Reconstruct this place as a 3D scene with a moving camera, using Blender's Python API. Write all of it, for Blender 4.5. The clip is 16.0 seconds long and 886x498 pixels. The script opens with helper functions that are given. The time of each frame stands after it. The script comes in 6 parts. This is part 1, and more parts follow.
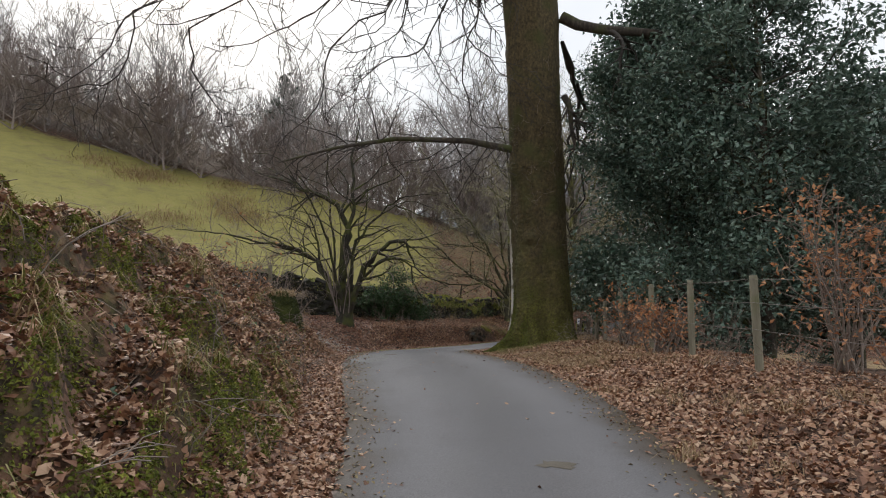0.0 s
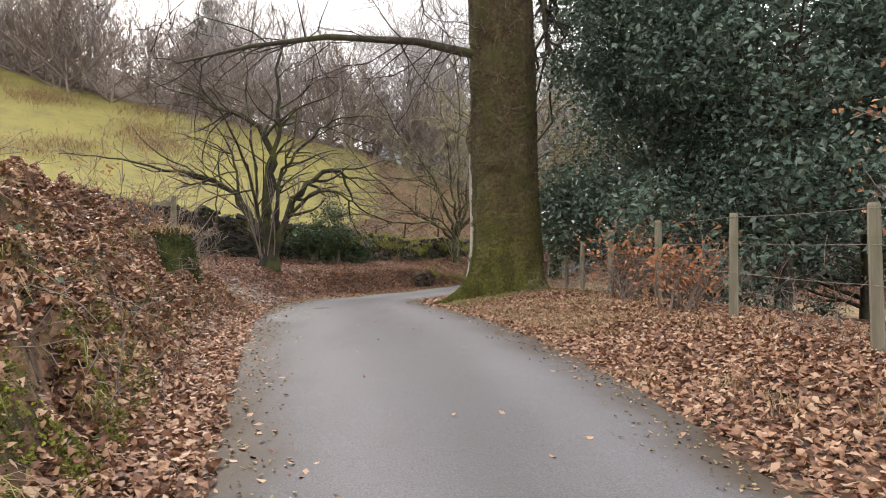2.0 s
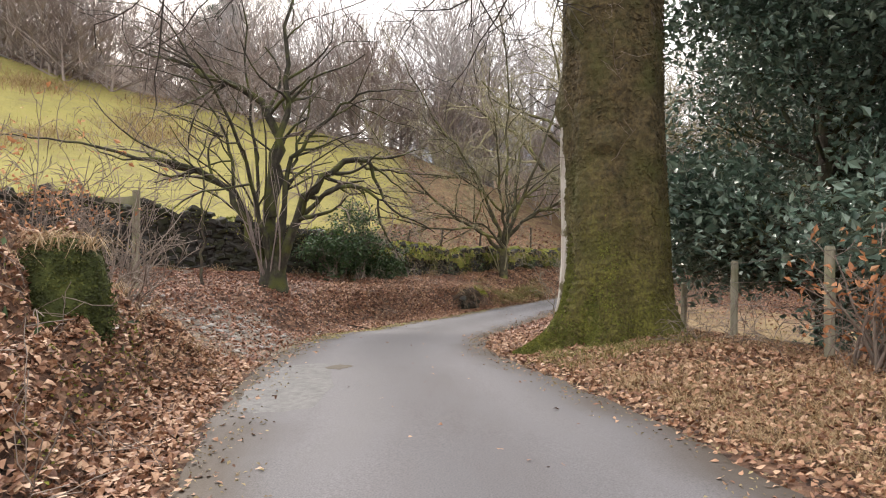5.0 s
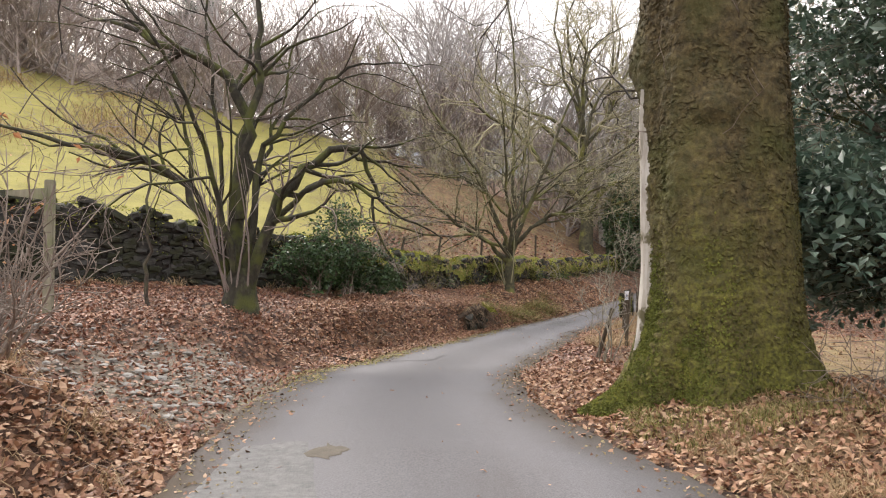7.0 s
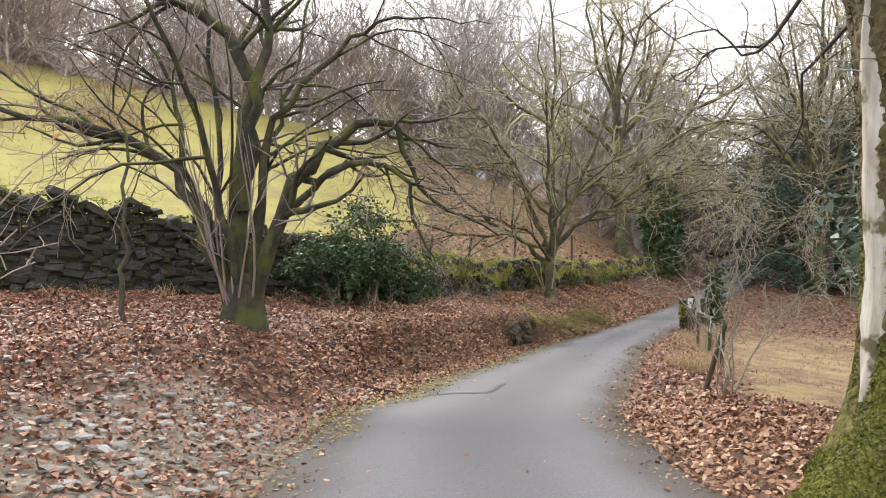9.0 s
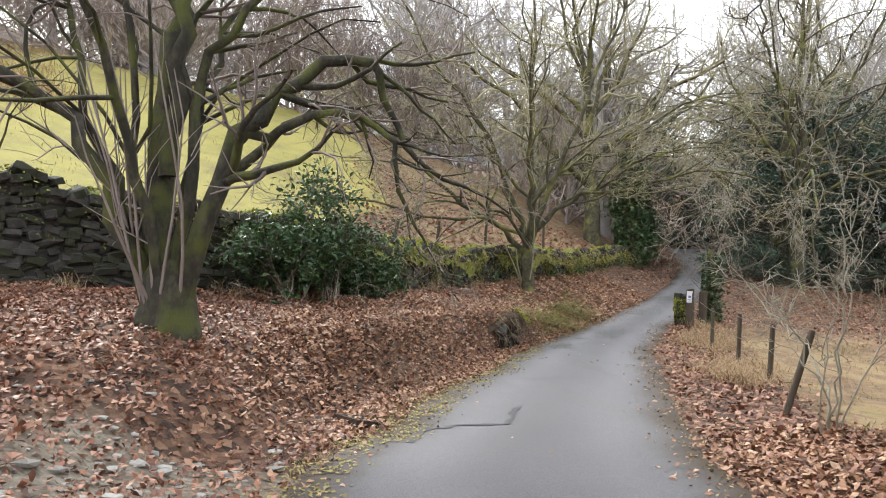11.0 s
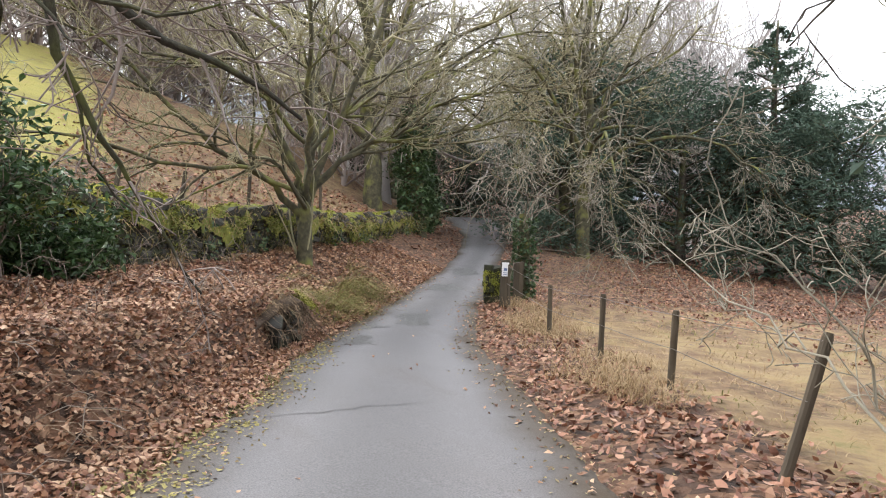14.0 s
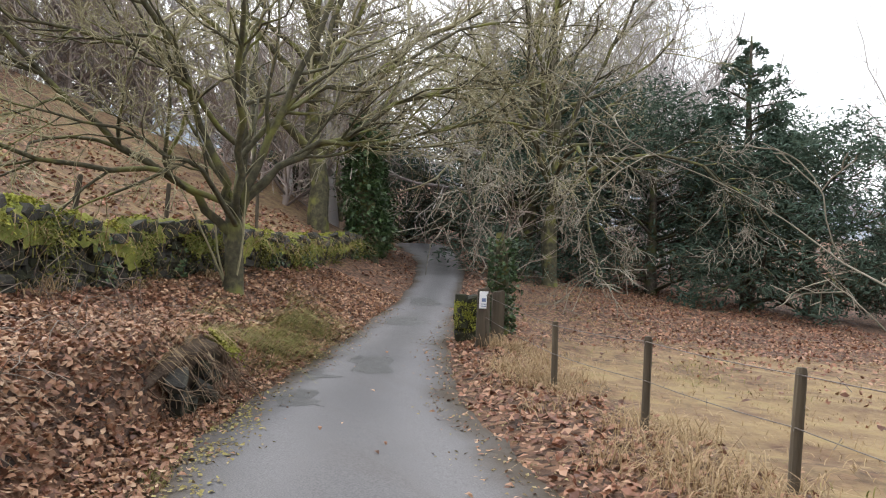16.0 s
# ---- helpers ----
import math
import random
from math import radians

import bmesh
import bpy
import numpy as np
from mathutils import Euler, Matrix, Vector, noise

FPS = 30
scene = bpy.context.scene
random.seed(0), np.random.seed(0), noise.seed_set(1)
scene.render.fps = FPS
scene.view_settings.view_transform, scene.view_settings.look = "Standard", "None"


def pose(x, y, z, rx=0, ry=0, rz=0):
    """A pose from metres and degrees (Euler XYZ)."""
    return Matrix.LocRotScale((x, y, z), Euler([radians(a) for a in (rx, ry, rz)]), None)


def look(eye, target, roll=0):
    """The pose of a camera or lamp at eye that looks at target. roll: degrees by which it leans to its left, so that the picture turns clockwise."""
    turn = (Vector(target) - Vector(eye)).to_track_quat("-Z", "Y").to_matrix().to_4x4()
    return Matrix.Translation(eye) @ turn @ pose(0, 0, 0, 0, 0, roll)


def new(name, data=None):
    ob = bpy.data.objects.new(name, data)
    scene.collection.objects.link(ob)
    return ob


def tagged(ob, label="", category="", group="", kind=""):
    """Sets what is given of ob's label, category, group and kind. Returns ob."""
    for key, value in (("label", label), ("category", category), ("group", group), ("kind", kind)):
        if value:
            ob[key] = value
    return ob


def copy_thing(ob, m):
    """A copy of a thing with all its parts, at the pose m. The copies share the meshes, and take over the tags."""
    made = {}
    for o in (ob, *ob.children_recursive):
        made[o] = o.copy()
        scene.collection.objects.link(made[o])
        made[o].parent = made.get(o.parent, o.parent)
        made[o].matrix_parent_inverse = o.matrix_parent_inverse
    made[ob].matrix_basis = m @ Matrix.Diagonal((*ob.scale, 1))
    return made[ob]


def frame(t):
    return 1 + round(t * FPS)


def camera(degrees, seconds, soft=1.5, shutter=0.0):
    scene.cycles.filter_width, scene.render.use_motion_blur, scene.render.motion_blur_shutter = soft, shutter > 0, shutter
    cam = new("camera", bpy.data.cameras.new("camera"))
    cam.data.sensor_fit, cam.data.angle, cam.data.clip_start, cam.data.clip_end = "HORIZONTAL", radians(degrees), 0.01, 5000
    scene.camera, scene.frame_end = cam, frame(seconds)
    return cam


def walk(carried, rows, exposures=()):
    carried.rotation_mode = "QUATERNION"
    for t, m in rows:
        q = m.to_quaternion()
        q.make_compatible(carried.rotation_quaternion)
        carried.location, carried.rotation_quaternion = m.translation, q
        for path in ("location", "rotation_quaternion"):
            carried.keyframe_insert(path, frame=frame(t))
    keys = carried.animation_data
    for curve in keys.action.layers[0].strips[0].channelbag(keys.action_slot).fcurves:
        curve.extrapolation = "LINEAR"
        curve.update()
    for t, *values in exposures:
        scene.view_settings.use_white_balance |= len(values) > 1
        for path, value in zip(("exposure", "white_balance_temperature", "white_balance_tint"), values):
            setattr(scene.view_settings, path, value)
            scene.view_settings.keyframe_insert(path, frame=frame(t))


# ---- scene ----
cam = camera(62.0, 16.0, soft=1.1)
PATH = [
    (0, (2.659, -3.778, 1.402), (2.601, -1.786, 1.564), -0.2),
    (0.5, (2.645, -2.877, 1.406), (2.658, -0.882, 1.537), -0.5),
    (1, (2.61, -1.964, 1.417), (2.661, 0.033, 1.515), -0.3),
    (1.5, (2.561, -1.058, 1.429), (2.653, 0.939, 1.483), -0.1),
    (2, (2.468, -0.151, 1.438), (2.572, 1.847, 1.438), -0.1),
    (2.5, (2.351, 0.737, 1.448), (2.47, 2.733, 1.413), -0.0),
    (3, (2.217, 1.624, 1.471), (2.308, 3.622, 1.44), 0.3),
    (3.5, (2.111, 2.508, 1.505), (2.216, 4.505, 1.486), 0.3),
    (4, (2.048, 3.394, 1.556), (2.141, 5.392, 1.554), 0.2),
    (4.5, (1.997, 4.293, 1.612), (2.079, 6.291, 1.611), 0.3),
    (5, (1.917, 5.192, 1.665), (1.962, 7.192, 1.678), 0.4),
    (5.2, (1.879, 5.533, 1.672), (1.916, 7.533, 1.696), 0.5),
    (7.3, (1.409, 8.904, 1.719), (1.506, 10.901, 1.758), 0.5),
    (8.2, (1.163, 10.183, 1.714), (1.228, 12.182, 1.762), 0.1),
    (10.3, (0.515, 12.875, 1.682), (0.687, 14.868, 1.708), 0.8),
    (10.5, (0.479, 13.133, 1.68), (0.676, 15.124, 1.697), 0.7),
    (11, (0.433, 13.778, 1.678), (0.669, 15.764, 1.694), 0.7),
    (11.5, (0.401, 14.43, 1.663), (0.729, 16.403, 1.682), 0.9),
    (12, (0.402, 15.103, 1.649), (0.84, 17.054, 1.654), 0.8),
    (12.5, (0.484, 15.746, 1.62), (1.05, 17.664, 1.611), 1.0),
    (13, (0.633, 16.381, 1.596), (1.32, 18.259, 1.568), 0.9),
    (13.5, (0.842, 16.989, 1.569), (1.622, 18.83, 1.518), 0.8),
    (14, (1.069, 17.599, 1.547), (1.914, 19.41, 1.491), 1.0),
    (14.5, (1.304, 18.184, 1.519), (2.198, 19.972, 1.48), 1.1),
    (15, (1.515, 18.79, 1.491), (2.444, 20.561, 1.475), 1.2),
    (15.5, (1.716, 19.39, 1.459), (2.679, 21.143, 1.442), 1.3),
    (16, (1.898, 20.024, 1.429), (2.875, 21.769, 1.453), 1.3),
]
walk(cam, [(t, look(eye, target, roll)) for t, eye, target, roll in PATH],
     exposures=[(0, -0.16, 6400, 8), (0.7, -0.09, 6400, 8), (1.5, 0.49, 6600, 12), (2.5, 0.96, 6900, 12.5), (3.5, 1.13, 6950, 12.5), (5.0, 1.01, 6850, 12.5), (7.5, 1.18, 6800, 12), (8.2, 1.28, 6750, 11.5), (10.5, 1.34, 6350, 7.5), (12.0, 1.26, 6350, 7.5), (13.5, 1.36, 6430, 8.5), (15.0, 1.39, 6430, 8), (16, 1.12, 6430, 8)])

# ---- light: bright overcast winter sky ----
world = bpy.data.worlds.new("overcast_sky")
scene.world = world
world.use_nodes = True
wn, wl = world.node_tree.nodes, world.node_tree.links
sky = wn.new("ShaderNodeTexSky")
sky.sky_type, sky.sun_disc = "NISHITA", False
sky.sun_elevation, sky.sun_rotation = radians(32), radians(-25)
sky.air_density, sky.dust_density = 1.0, 4.0
cloud = wn.new("ShaderNodeTexNoise")
cloud.inputs["Scale"].default_value, cloud.inputs["Detail"].default_value = 2.2, 5
cloud_ramp = wn.new("ShaderNodeValToRGB")
cloud_ramp.color_ramp.elements[0].position, cloud_ramp.color_ramp.elements[0].color = 0.3, (8.2, 8.6, 9.4, 1)
cloud_ramp.color_ramp.elements[1].position, cloud_ramp.color_ramp.elements[1].color = 0.62, (11.2, 11.2, 11.4, 1)
sky_mix = wn.new("ShaderNodeMixRGB")
sky_mix.inputs[0].default_value = 0.88
wl.new(cloud.outputs["Fac"], cloud_ramp.inputs[0])
wl.new(sky.outputs[0], sky_mix.inputs[1])
wl.new(cloud_ramp.outputs[0], sky_mix.inputs[2])
wl.new(sky_mix.outputs[0], wn["Background"].inputs[0])
wn["Background"].inputs[1].default_value = 0.11
sun_data = bpy.data.lights.new("sun", "SUN")
sun_data.energy, sun_data.angle, sun_data.color = 1.3, radians(14), (1.0, 0.96, 0.9)
sun = new("sun", sun_data)
sun.matrix_world = look((0, 0, 40), (14, -28, 16))


# ---- materials ----
def material(name, colors, scale=4.0, rough=0.85, bump=0.3, bump_scale=30.0, island=0.0, metal=0.0, stretch=(1, 1, 1),
             stain=None, stain_scale=0.7, stain_at=(0.5, 0.68), translucent=0.0, per_object=0.0, rough_var=0.1):
    """Noise-blended colours, a larger stain colour, fine bump, and a variation by island or by object."""
    m = bpy.data.materials.new(name)
    m.use_nodes = True
    n, l = m.node_tree.nodes, m.node_tree.links
    b = n["Principled BSDF"]
    geo = n.new("ShaderNodeTexCoord")
    mp = n.new("ShaderNodeMapping")
    mp.inputs["Scale"].default_value = stretch
    l.new(geo.outputs["Object"], mp.inputs[0])
    t1 = n.new("ShaderNodeTexNoise")
    t1.inputs["Scale"].default_value, t1.inputs["Detail"].default_value, t1.inputs["Roughness"].default_value = scale, 8, 0.65
    l.new(mp.outputs[0], t1.inputs["Vector"])
    ramp = n.new("ShaderNodeValToRGB")
    ramp.color_ramp.elements[0].position, ramp.color_ramp.elements[1].position = 0.28, 0.72
    while len(ramp.color_ramp.elements) < len(colors):
        ramp.color_ramp.elements.new(0.5)
    for i, c in enumerate(colors):
        ramp.color_ramp.elements[i].position = 0.28 + 0.44 * i / max(1, len(colors) - 1)
        ramp.color_ramp.elements[i].color = (*c, 1)
    fac = t1.outputs["Fac"]
    if island:
        gi = n.new("ShaderNodeNewGeometry")
        mixf = n.new("ShaderNodeMix")
        mixf.inputs[0].default_value = island
        spread = n.new("ShaderNodeMapRange")
        spread.inputs[3].default_value, spread.inputs[4].default_value = 0.26, 0.74
        l.new(gi.outputs["Random Per Island"], spread.inputs[0])
        l.new(t1.outputs["Fac"], mixf.inputs[2])
        l.new(spread.outputs[0], mixf.inputs[3])
        fac = mixf.outputs[0]
    if per_object:
        oi = n.new("ShaderNodeObjectInfo")
        mixo = n.new("ShaderNodeMix")
        mixo.inputs[0].default_value = per_object
        spread2 = n.new("ShaderNodeMapRange")
        spread2.inputs[3].default_value, spread2.inputs[4].default_value = 0.26, 0.74
        l.new(oi.outputs["Random"], spread2.inputs[0])
        l.new(fac, mixo.inputs[2])
        l.new(spread2.outputs[0], mixo.inputs[3])
        fac = mixo.outputs[0]
    l.new(fac, ramp.inputs[0])
    col = ramp.outputs[0]
    if stain:
        t2 = n.new("ShaderNodeTexNoise")
        t2.inputs["Scale"].default_value, t2.inputs["Detail"].default_value = stain_scale, 6
        l.new(geo.outputs["Object"], t2.inputs["Vector"])
        edge = n.new("ShaderNodeMapRange")
        edge.inputs[1].default_value, edge.inputs[2].default_value = stain_at
        l.new(t2.outputs["Fac"], edge.inputs[0])
        mix = n.new("ShaderNodeMixRGB")
        mix.inputs[2].default_value = (*stain, 1)
        l.new(edge.outputs[0], mix.inputs[0])
        l.new(col, mix.inputs[1])
        col = mix.outputs[0]
    l.new(col, b.inputs["Base Color"])
    rr = n.new("ShaderNodeMapRange")
    rr.inputs[3].default_value, rr.inputs[4].default_value = max(0.05, rough - rough_var), min(1, rough + rough_var)
    l.new(t1.outputs["Fac"], rr.inputs[0])
    l.new(rr.outputs[0], b.inputs["Roughness"])
    b.inputs["Metallic"].default_value = metal
    if bump:
        t3 = n.new("ShaderNodeTexNoise")
        t3.inputs["Scale"].default_value, t3.inputs["Detail"].default_value = bump_scale, 6
        l.new(mp.outputs[0], t3.inputs["Vector"])
        bp = n.new("ShaderNodeBump")
        bp.inputs["Strength"].default_value, bp.inputs["Distance"].default_value = bump, 0.02
        l.new(t3.outputs["Fac"], bp.inputs["Height"])
        l.new(bp.outputs[0], b.inputs["Normal"])
    if translucent:
        out = n["Material Output"]
        tr = n.new("ShaderNodeBsdfTranslucent")
        l.new(col, tr.inputs[0])
        ms = n.new("ShaderNodeMixShader")
        ms.inputs[0].default_value = translucent
        l.new(b.outputs[0], ms.inputs[1])
        l.new(tr.outputs[0], ms.inputs[2])
        l.new(ms.outputs[0], out.inputs[0])
    return m


def ground_material():
    """Leaf-strewn earth, blended by the vertex layers 'grass', 'straw', 'moss' and 'stony'."""
    m = bpy.data.materials.new("ground_cover")
    m.use_nodes = True
    n, l = m.node_tree.nodes, m.node_tree.links
    b = n["Principled BSDF"]
    tc = n.new("ShaderNodeTexCoord")

    def noise_of(scale, detail=8, rough=0.6):
        t = n.new("ShaderNodeTexNoise")
        t.inputs["Scale"].default_value, t.inputs["Detail"].default_value, t.inputs["Roughness"].default_value = scale, detail, rough
        l.new(tc.outputs["Object"], t.inputs["Vector"])
        return t.outputs["Fac"]

    def ramp_of(fac, stops):
        r = n.new("ShaderNodeValToRGB")
        while len(r.color_ramp.elements) < len(stops):
            r.color_ramp.elements.new(0.5)
        for e, (p, c) in zip(r.color_ramp.elements, stops):
            e.position, e.color = p, (*c, 1)
        l.new(fac, r.inputs[0])
        return r.outputs[0]

    def over(base, top, layer, soft=0.22):
        at = n.new("ShaderNodeAttribute")
        at.attribute_name = layer
        add = n.new("ShaderNodeMath")
        add.operation = "ADD"
        sub = n.new("ShaderNodeMath")
        sub.operation = "SUBTRACT"
        l.new(noise_of(2.6), sub.inputs[0])
        sub.inputs[1].default_value = 0.5
        scl = n.new("ShaderNodeMath")
        scl.operation = "MULTIPLY"
        l.new(sub.outputs[0], scl.inputs[0])
        scl.inputs[1].default_value = 0.9
        l.new(at.outputs["Fac"], add.inputs[0])
        l.new(scl.outputs[0], add.inputs[1])
        mr = n.new("ShaderNodeMapRange")
        mr.inputs[1].default_value, mr.inputs[2].default_value = 0.5 - soft, 0.5 + soft
        l.new(add.outputs[0], mr.inputs[0])
        mix = n.new("ShaderNodeMixRGB")
        l.new(mr.outputs[0], mix.inputs[0])
        l.new(base, mix.inputs[1])
        l.new(top, mix.inputs[2])
        return mix.outputs[0]

    vor = n.new("ShaderNodeTexVoronoi")
    vor.inputs["Scale"].default_value = 13
    l.new(tc.outputs["Object"], vor.inputs["Vector"])
    bw = n.new("ShaderNodeRGBToBW")
    l.new(vor.outputs["Color"], bw.inputs[0])
    litter = ramp_of(bw.outputs[0], [(0.1, (0.028, 0.016, 0.011)), (0.45, (0.1, 0.052, 0.032)), (0.7, (0.17, 0.09, 0.053)), (0.92, (0.27, 0.16, 0.1))])
    grass = ramp_of(noise_of(0.6, 12, 0.78), [(0.32, (0.2, 0.15, 0.07)), (0.43, (0.24, 0.21, 0.062)), (0.56, (0.3, 0.265, 0.07)), (0.68, (0.31, 0.225, 0.105))])
    straw = ramp_of(noise_of(1.3, 10, 0.7), [(0.34, (0.15, 0.085, 0.05)), (0.46, (0.235, 0.16, 0.085)), (0.58, (0.315, 0.225, 0.112)), (0.68, (0.2, 0.175, 0.068))])
    moss = ramp_of(noise_of(9, 8), [(0.34, (0.018, 0.018, 0.008)), (0.5, (0.05, 0.055, 0.014)), (0.68, (0.13, 0.13, 0.035))])
    stony = ramp_of(noise_of(16, 8), [(0.3, (0.12, 0.1, 0.075)), (0.55, (0.26, 0.23, 0.18)), (0.75, (0.38, 0.35, 0.3))])
    col = over(over(over(over(litter, grass, "grass", 0.12), straw, "straw"), moss, "moss"), stony, "stony")
    l.new(col, b.inputs["Base Color"])
    b.inputs["Roughness"].default_value = 0.95
    bp = n.new("ShaderNodeBump")
    bp.inputs["Strength"].default_value, bp.inputs["Distance"].default_value = 0.6, 0.05
    l.new(noise_of(22, 6), bp.inputs["Height"])
    l.new(bp.outputs[0], b.inputs["Normal"])
    return m


def road_material():
    """Worn grey tarmac: fine chippings, paler wheel tracks, damp dark blotches."""
    m = bpy.data.materials.new("worn_tarmac")
    m.use_nodes = True
    n, l = m.node_tree.nodes, m.node_tree.links
    b = n["Principled BSDF"]
    tc = n.new("ShaderNodeTexCoord")
    fine = n.new("ShaderNodeTexNoise")
    fine.inputs["Scale"].default_value, fine.inputs["Detail"].default_value = 90, 4
    blot = n.new("ShaderNodeTexNoise")
    blot.inputs["Scale"].default_value, blot.inputs["Detail"].default_value, blot.inputs["Roughness"].default_value = 0.8, 9, 0.65
    track = n.new("ShaderNodeAttribute")
    track.attribute_name = "track"
    along = n.new("ShaderNodeMapping")
    along.inputs["Rotation"].default_value, along.inputs["Scale"].default_value = (0, 0, 0.25), (1.3, 0.28, 1)
    l.new(tc.outputs["Object"], along.inputs[0])
    l.new(tc.outputs["Object"], fine.inputs["Vector"])
    l.new(along.outputs[0], blot.inputs["Vector"])
    r1 = n.new("ShaderNodeValToRGB")
    for e, (p, c) in zip((r1.color_ramp.elements[0], r1.color_ramp.elements[1]), ((0.3, (0.124, 0.121, 0.126)), (0.7, (0.22, 0.214, 0.223)))):
        e.position, e.color = p, (*c, 1)
    l.new(fine.outputs["Fac"], r1.inputs[0])
    r2 = n.new("ShaderNodeValToRGB")
    for e, (p, c) in zip((r2.color_ramp.elements[0], r2.color_ramp.elements[1]), ((0.36, (0.86, 0.855, 0.85)), (0.62, (1.06, 1.06, 1.07)))):
        e.position, e.color = p, (*c, 1)
    l.new(blot.outputs["Fac"], r2.inputs[0])
    mul = n.new("ShaderNodeMixRGB")
    mul.blend_type = "MULTIPLY"
    mul.inputs[0].default_value = 1
    l.new(r1.outputs[0], mul.inputs[1])
    l.new(r2.outputs[0], mul.inputs[2])
    wheel = n.new("ShaderNodeAttribute")
    wheel.attribute_name = "wheel"
    worn = n.new("ShaderNodeMixRGB")
    worn.blend_type = "MULTIPLY"
    worn.inputs[0].default_value = 1
    l.new(mul.outputs[0], worn.inputs[1])
    wr = n.new("ShaderNodeMapRange")
    wr.inputs[3].default_value, wr.inputs[4].default_value = 0.78, 1.04
    l.new(wheel.outputs["Fac"], wr.inputs[0])
    l.new(wr.outputs[0], worn.inputs[2])
    mul = worn
    dirt = n.new("ShaderNodeMixRGB")
    dirt.inputs[2].default_value = (0.075, 0.055, 0.037, 1)
    sub = n.new("ShaderNodeMath")
    sub.operation = "MULTIPLY_ADD"
    sub.inputs[1].default_value, sub.inputs[2].default_value = 1.2, -0.6
    l.new(blot.outputs["Fac"], sub.inputs[0])
    addm = n.new("ShaderNodeMath")
    addm.operation = "ADD"
    addm.use_clamp = True
    l.new(track.outputs["Fac"], addm.inputs[0])
    l.new(sub.outputs[0], addm.inputs[1])
    l.new(addm.outputs[0], dirt.inputs[0])
    l.new(mul.outputs[0], dirt.inputs[1])
    l.new(dirt.outputs[0], b.inputs["Base Color"])
    rr = n.new("ShaderNodeMapRange")
    rr.inputs[1].default_value, rr.inputs[2].default_value = 0.35, 0.65
    rr.inputs[3].default_value, rr.inputs[4].default_value = 0.64, 0.86
    b.inputs["Specular IOR Level"].default_value = 0.28
    l.new(blot.outputs["Fac"], rr.inputs[0])
    l.new(rr.outputs[0], b.inputs["Roughness"])
    bp = n.new("ShaderNodeBump")
    bp.inputs["Strength"].default_value, bp.inputs["Distance"].default_value = 0.35, 0.01
    l.new(fine.outputs["Fac"], bp.inputs["Height"])
    l.new(bp.outputs[0], b.inputs["Normal"])
    return m


M_GROUND, M_ROAD = ground_material(), road_material()
M_LITTER = material("dead_leaves", [(0.075, 0.034, 0.021), (0.24, 0.112, 0.063), (0.42, 0.235, 0.135), (0.56, 0.39, 0.26)], 9, 0.6, 0.2, 60, island=0.8)
M_LITTER_WET = material("wet_dead_leaves", [(0.06, 0.023, 0.015), (0.19, 0.078, 0.047), (0.34, 0.158, 0.092), (0.47, 0.29, 0.19)], 9, 0.52, 0.2, 60, island=0.8)
M_BARK_OLD = material("mossy_old_bark", [(0.024, 0.018, 0.008), (0.088, 0.066, 0.03), (0.18, 0.138, 0.062)], 15, 0.95, 1.0, 38, stretch=(1, 1, 0.75),
                      stain=(0.07, 0.07, 0.018), stain_scale=1.3, stain_at=(0.48, 0.7))


def moss_low(m, color, top, bottom):
    """Moss that thins out with height above the tree's foot."""
    n, l = m.node_tree.nodes, m.node_tree.links
    b = n["Principled BSDF"]
    base = b.inputs["Base Color"].links[0].from_socket
    tc = n.new("ShaderNodeTexCoord")
    sep = n.new("ShaderNodeSeparateXYZ")
    l.new(tc.outputs["Object"], sep.inputs[0])
    up = n.new("ShaderNodeMapRange")
    up.inputs[1].default_value, up.inputs[2].default_value = top, bottom
    l.new(sep.outputs["Z"], up.inputs[0])
    patch = n.new("ShaderNodeTexNoise")
    patch.inputs["Scale"].default_value, patch.inputs["Detail"].default_value = 3.2, 8
    l.new(tc.outputs["Object"], patch.inputs["Vector"])
    add = n.new("ShaderNodeMath")
    l.new(up.outputs[0], add.inputs[0])
    l.new(patch.outputs["Fac"], add.inputs[1])
    edge = n.new("ShaderNodeMapRange")
    edge.inputs[1].default_value, edge.inputs[2].default_value, edge.inputs[4].default_value = 0.7, 1.6, 0.9
    l.new(add.outputs[0], edge.inputs[0])
    fleck = n.new("ShaderNodeTexNoise")
    fleck.inputs["Scale"].default_value, fleck.inputs["Detail"].default_value = 26, 5
    l.new(tc.outputs["Object"], fleck.inputs["Vector"])
    tone = n.new("ShaderNodeValToRGB")
    tone.color_ramp.elements[0].position, tone.color_ramp.elements[0].color = 0.34, (*[c * 0.3 for c in color], 1)
    tone.color_ramp.elements[1].position, tone.color_ramp.elements[1].color = 0.66, (*[c * 1.5 for c in color], 1)
    l.new(fleck.outputs["Fac"], tone.inputs[0])
    mix = n.new("ShaderNodeMixRGB")
    l.new(edge.outputs[0], mix.inputs[0])
    l.new(base, mix.inputs[1])
    l.new(tone.outputs[0], mix.inputs[2])
    l.new(mix.outputs[0], b.inputs["Base Color"])


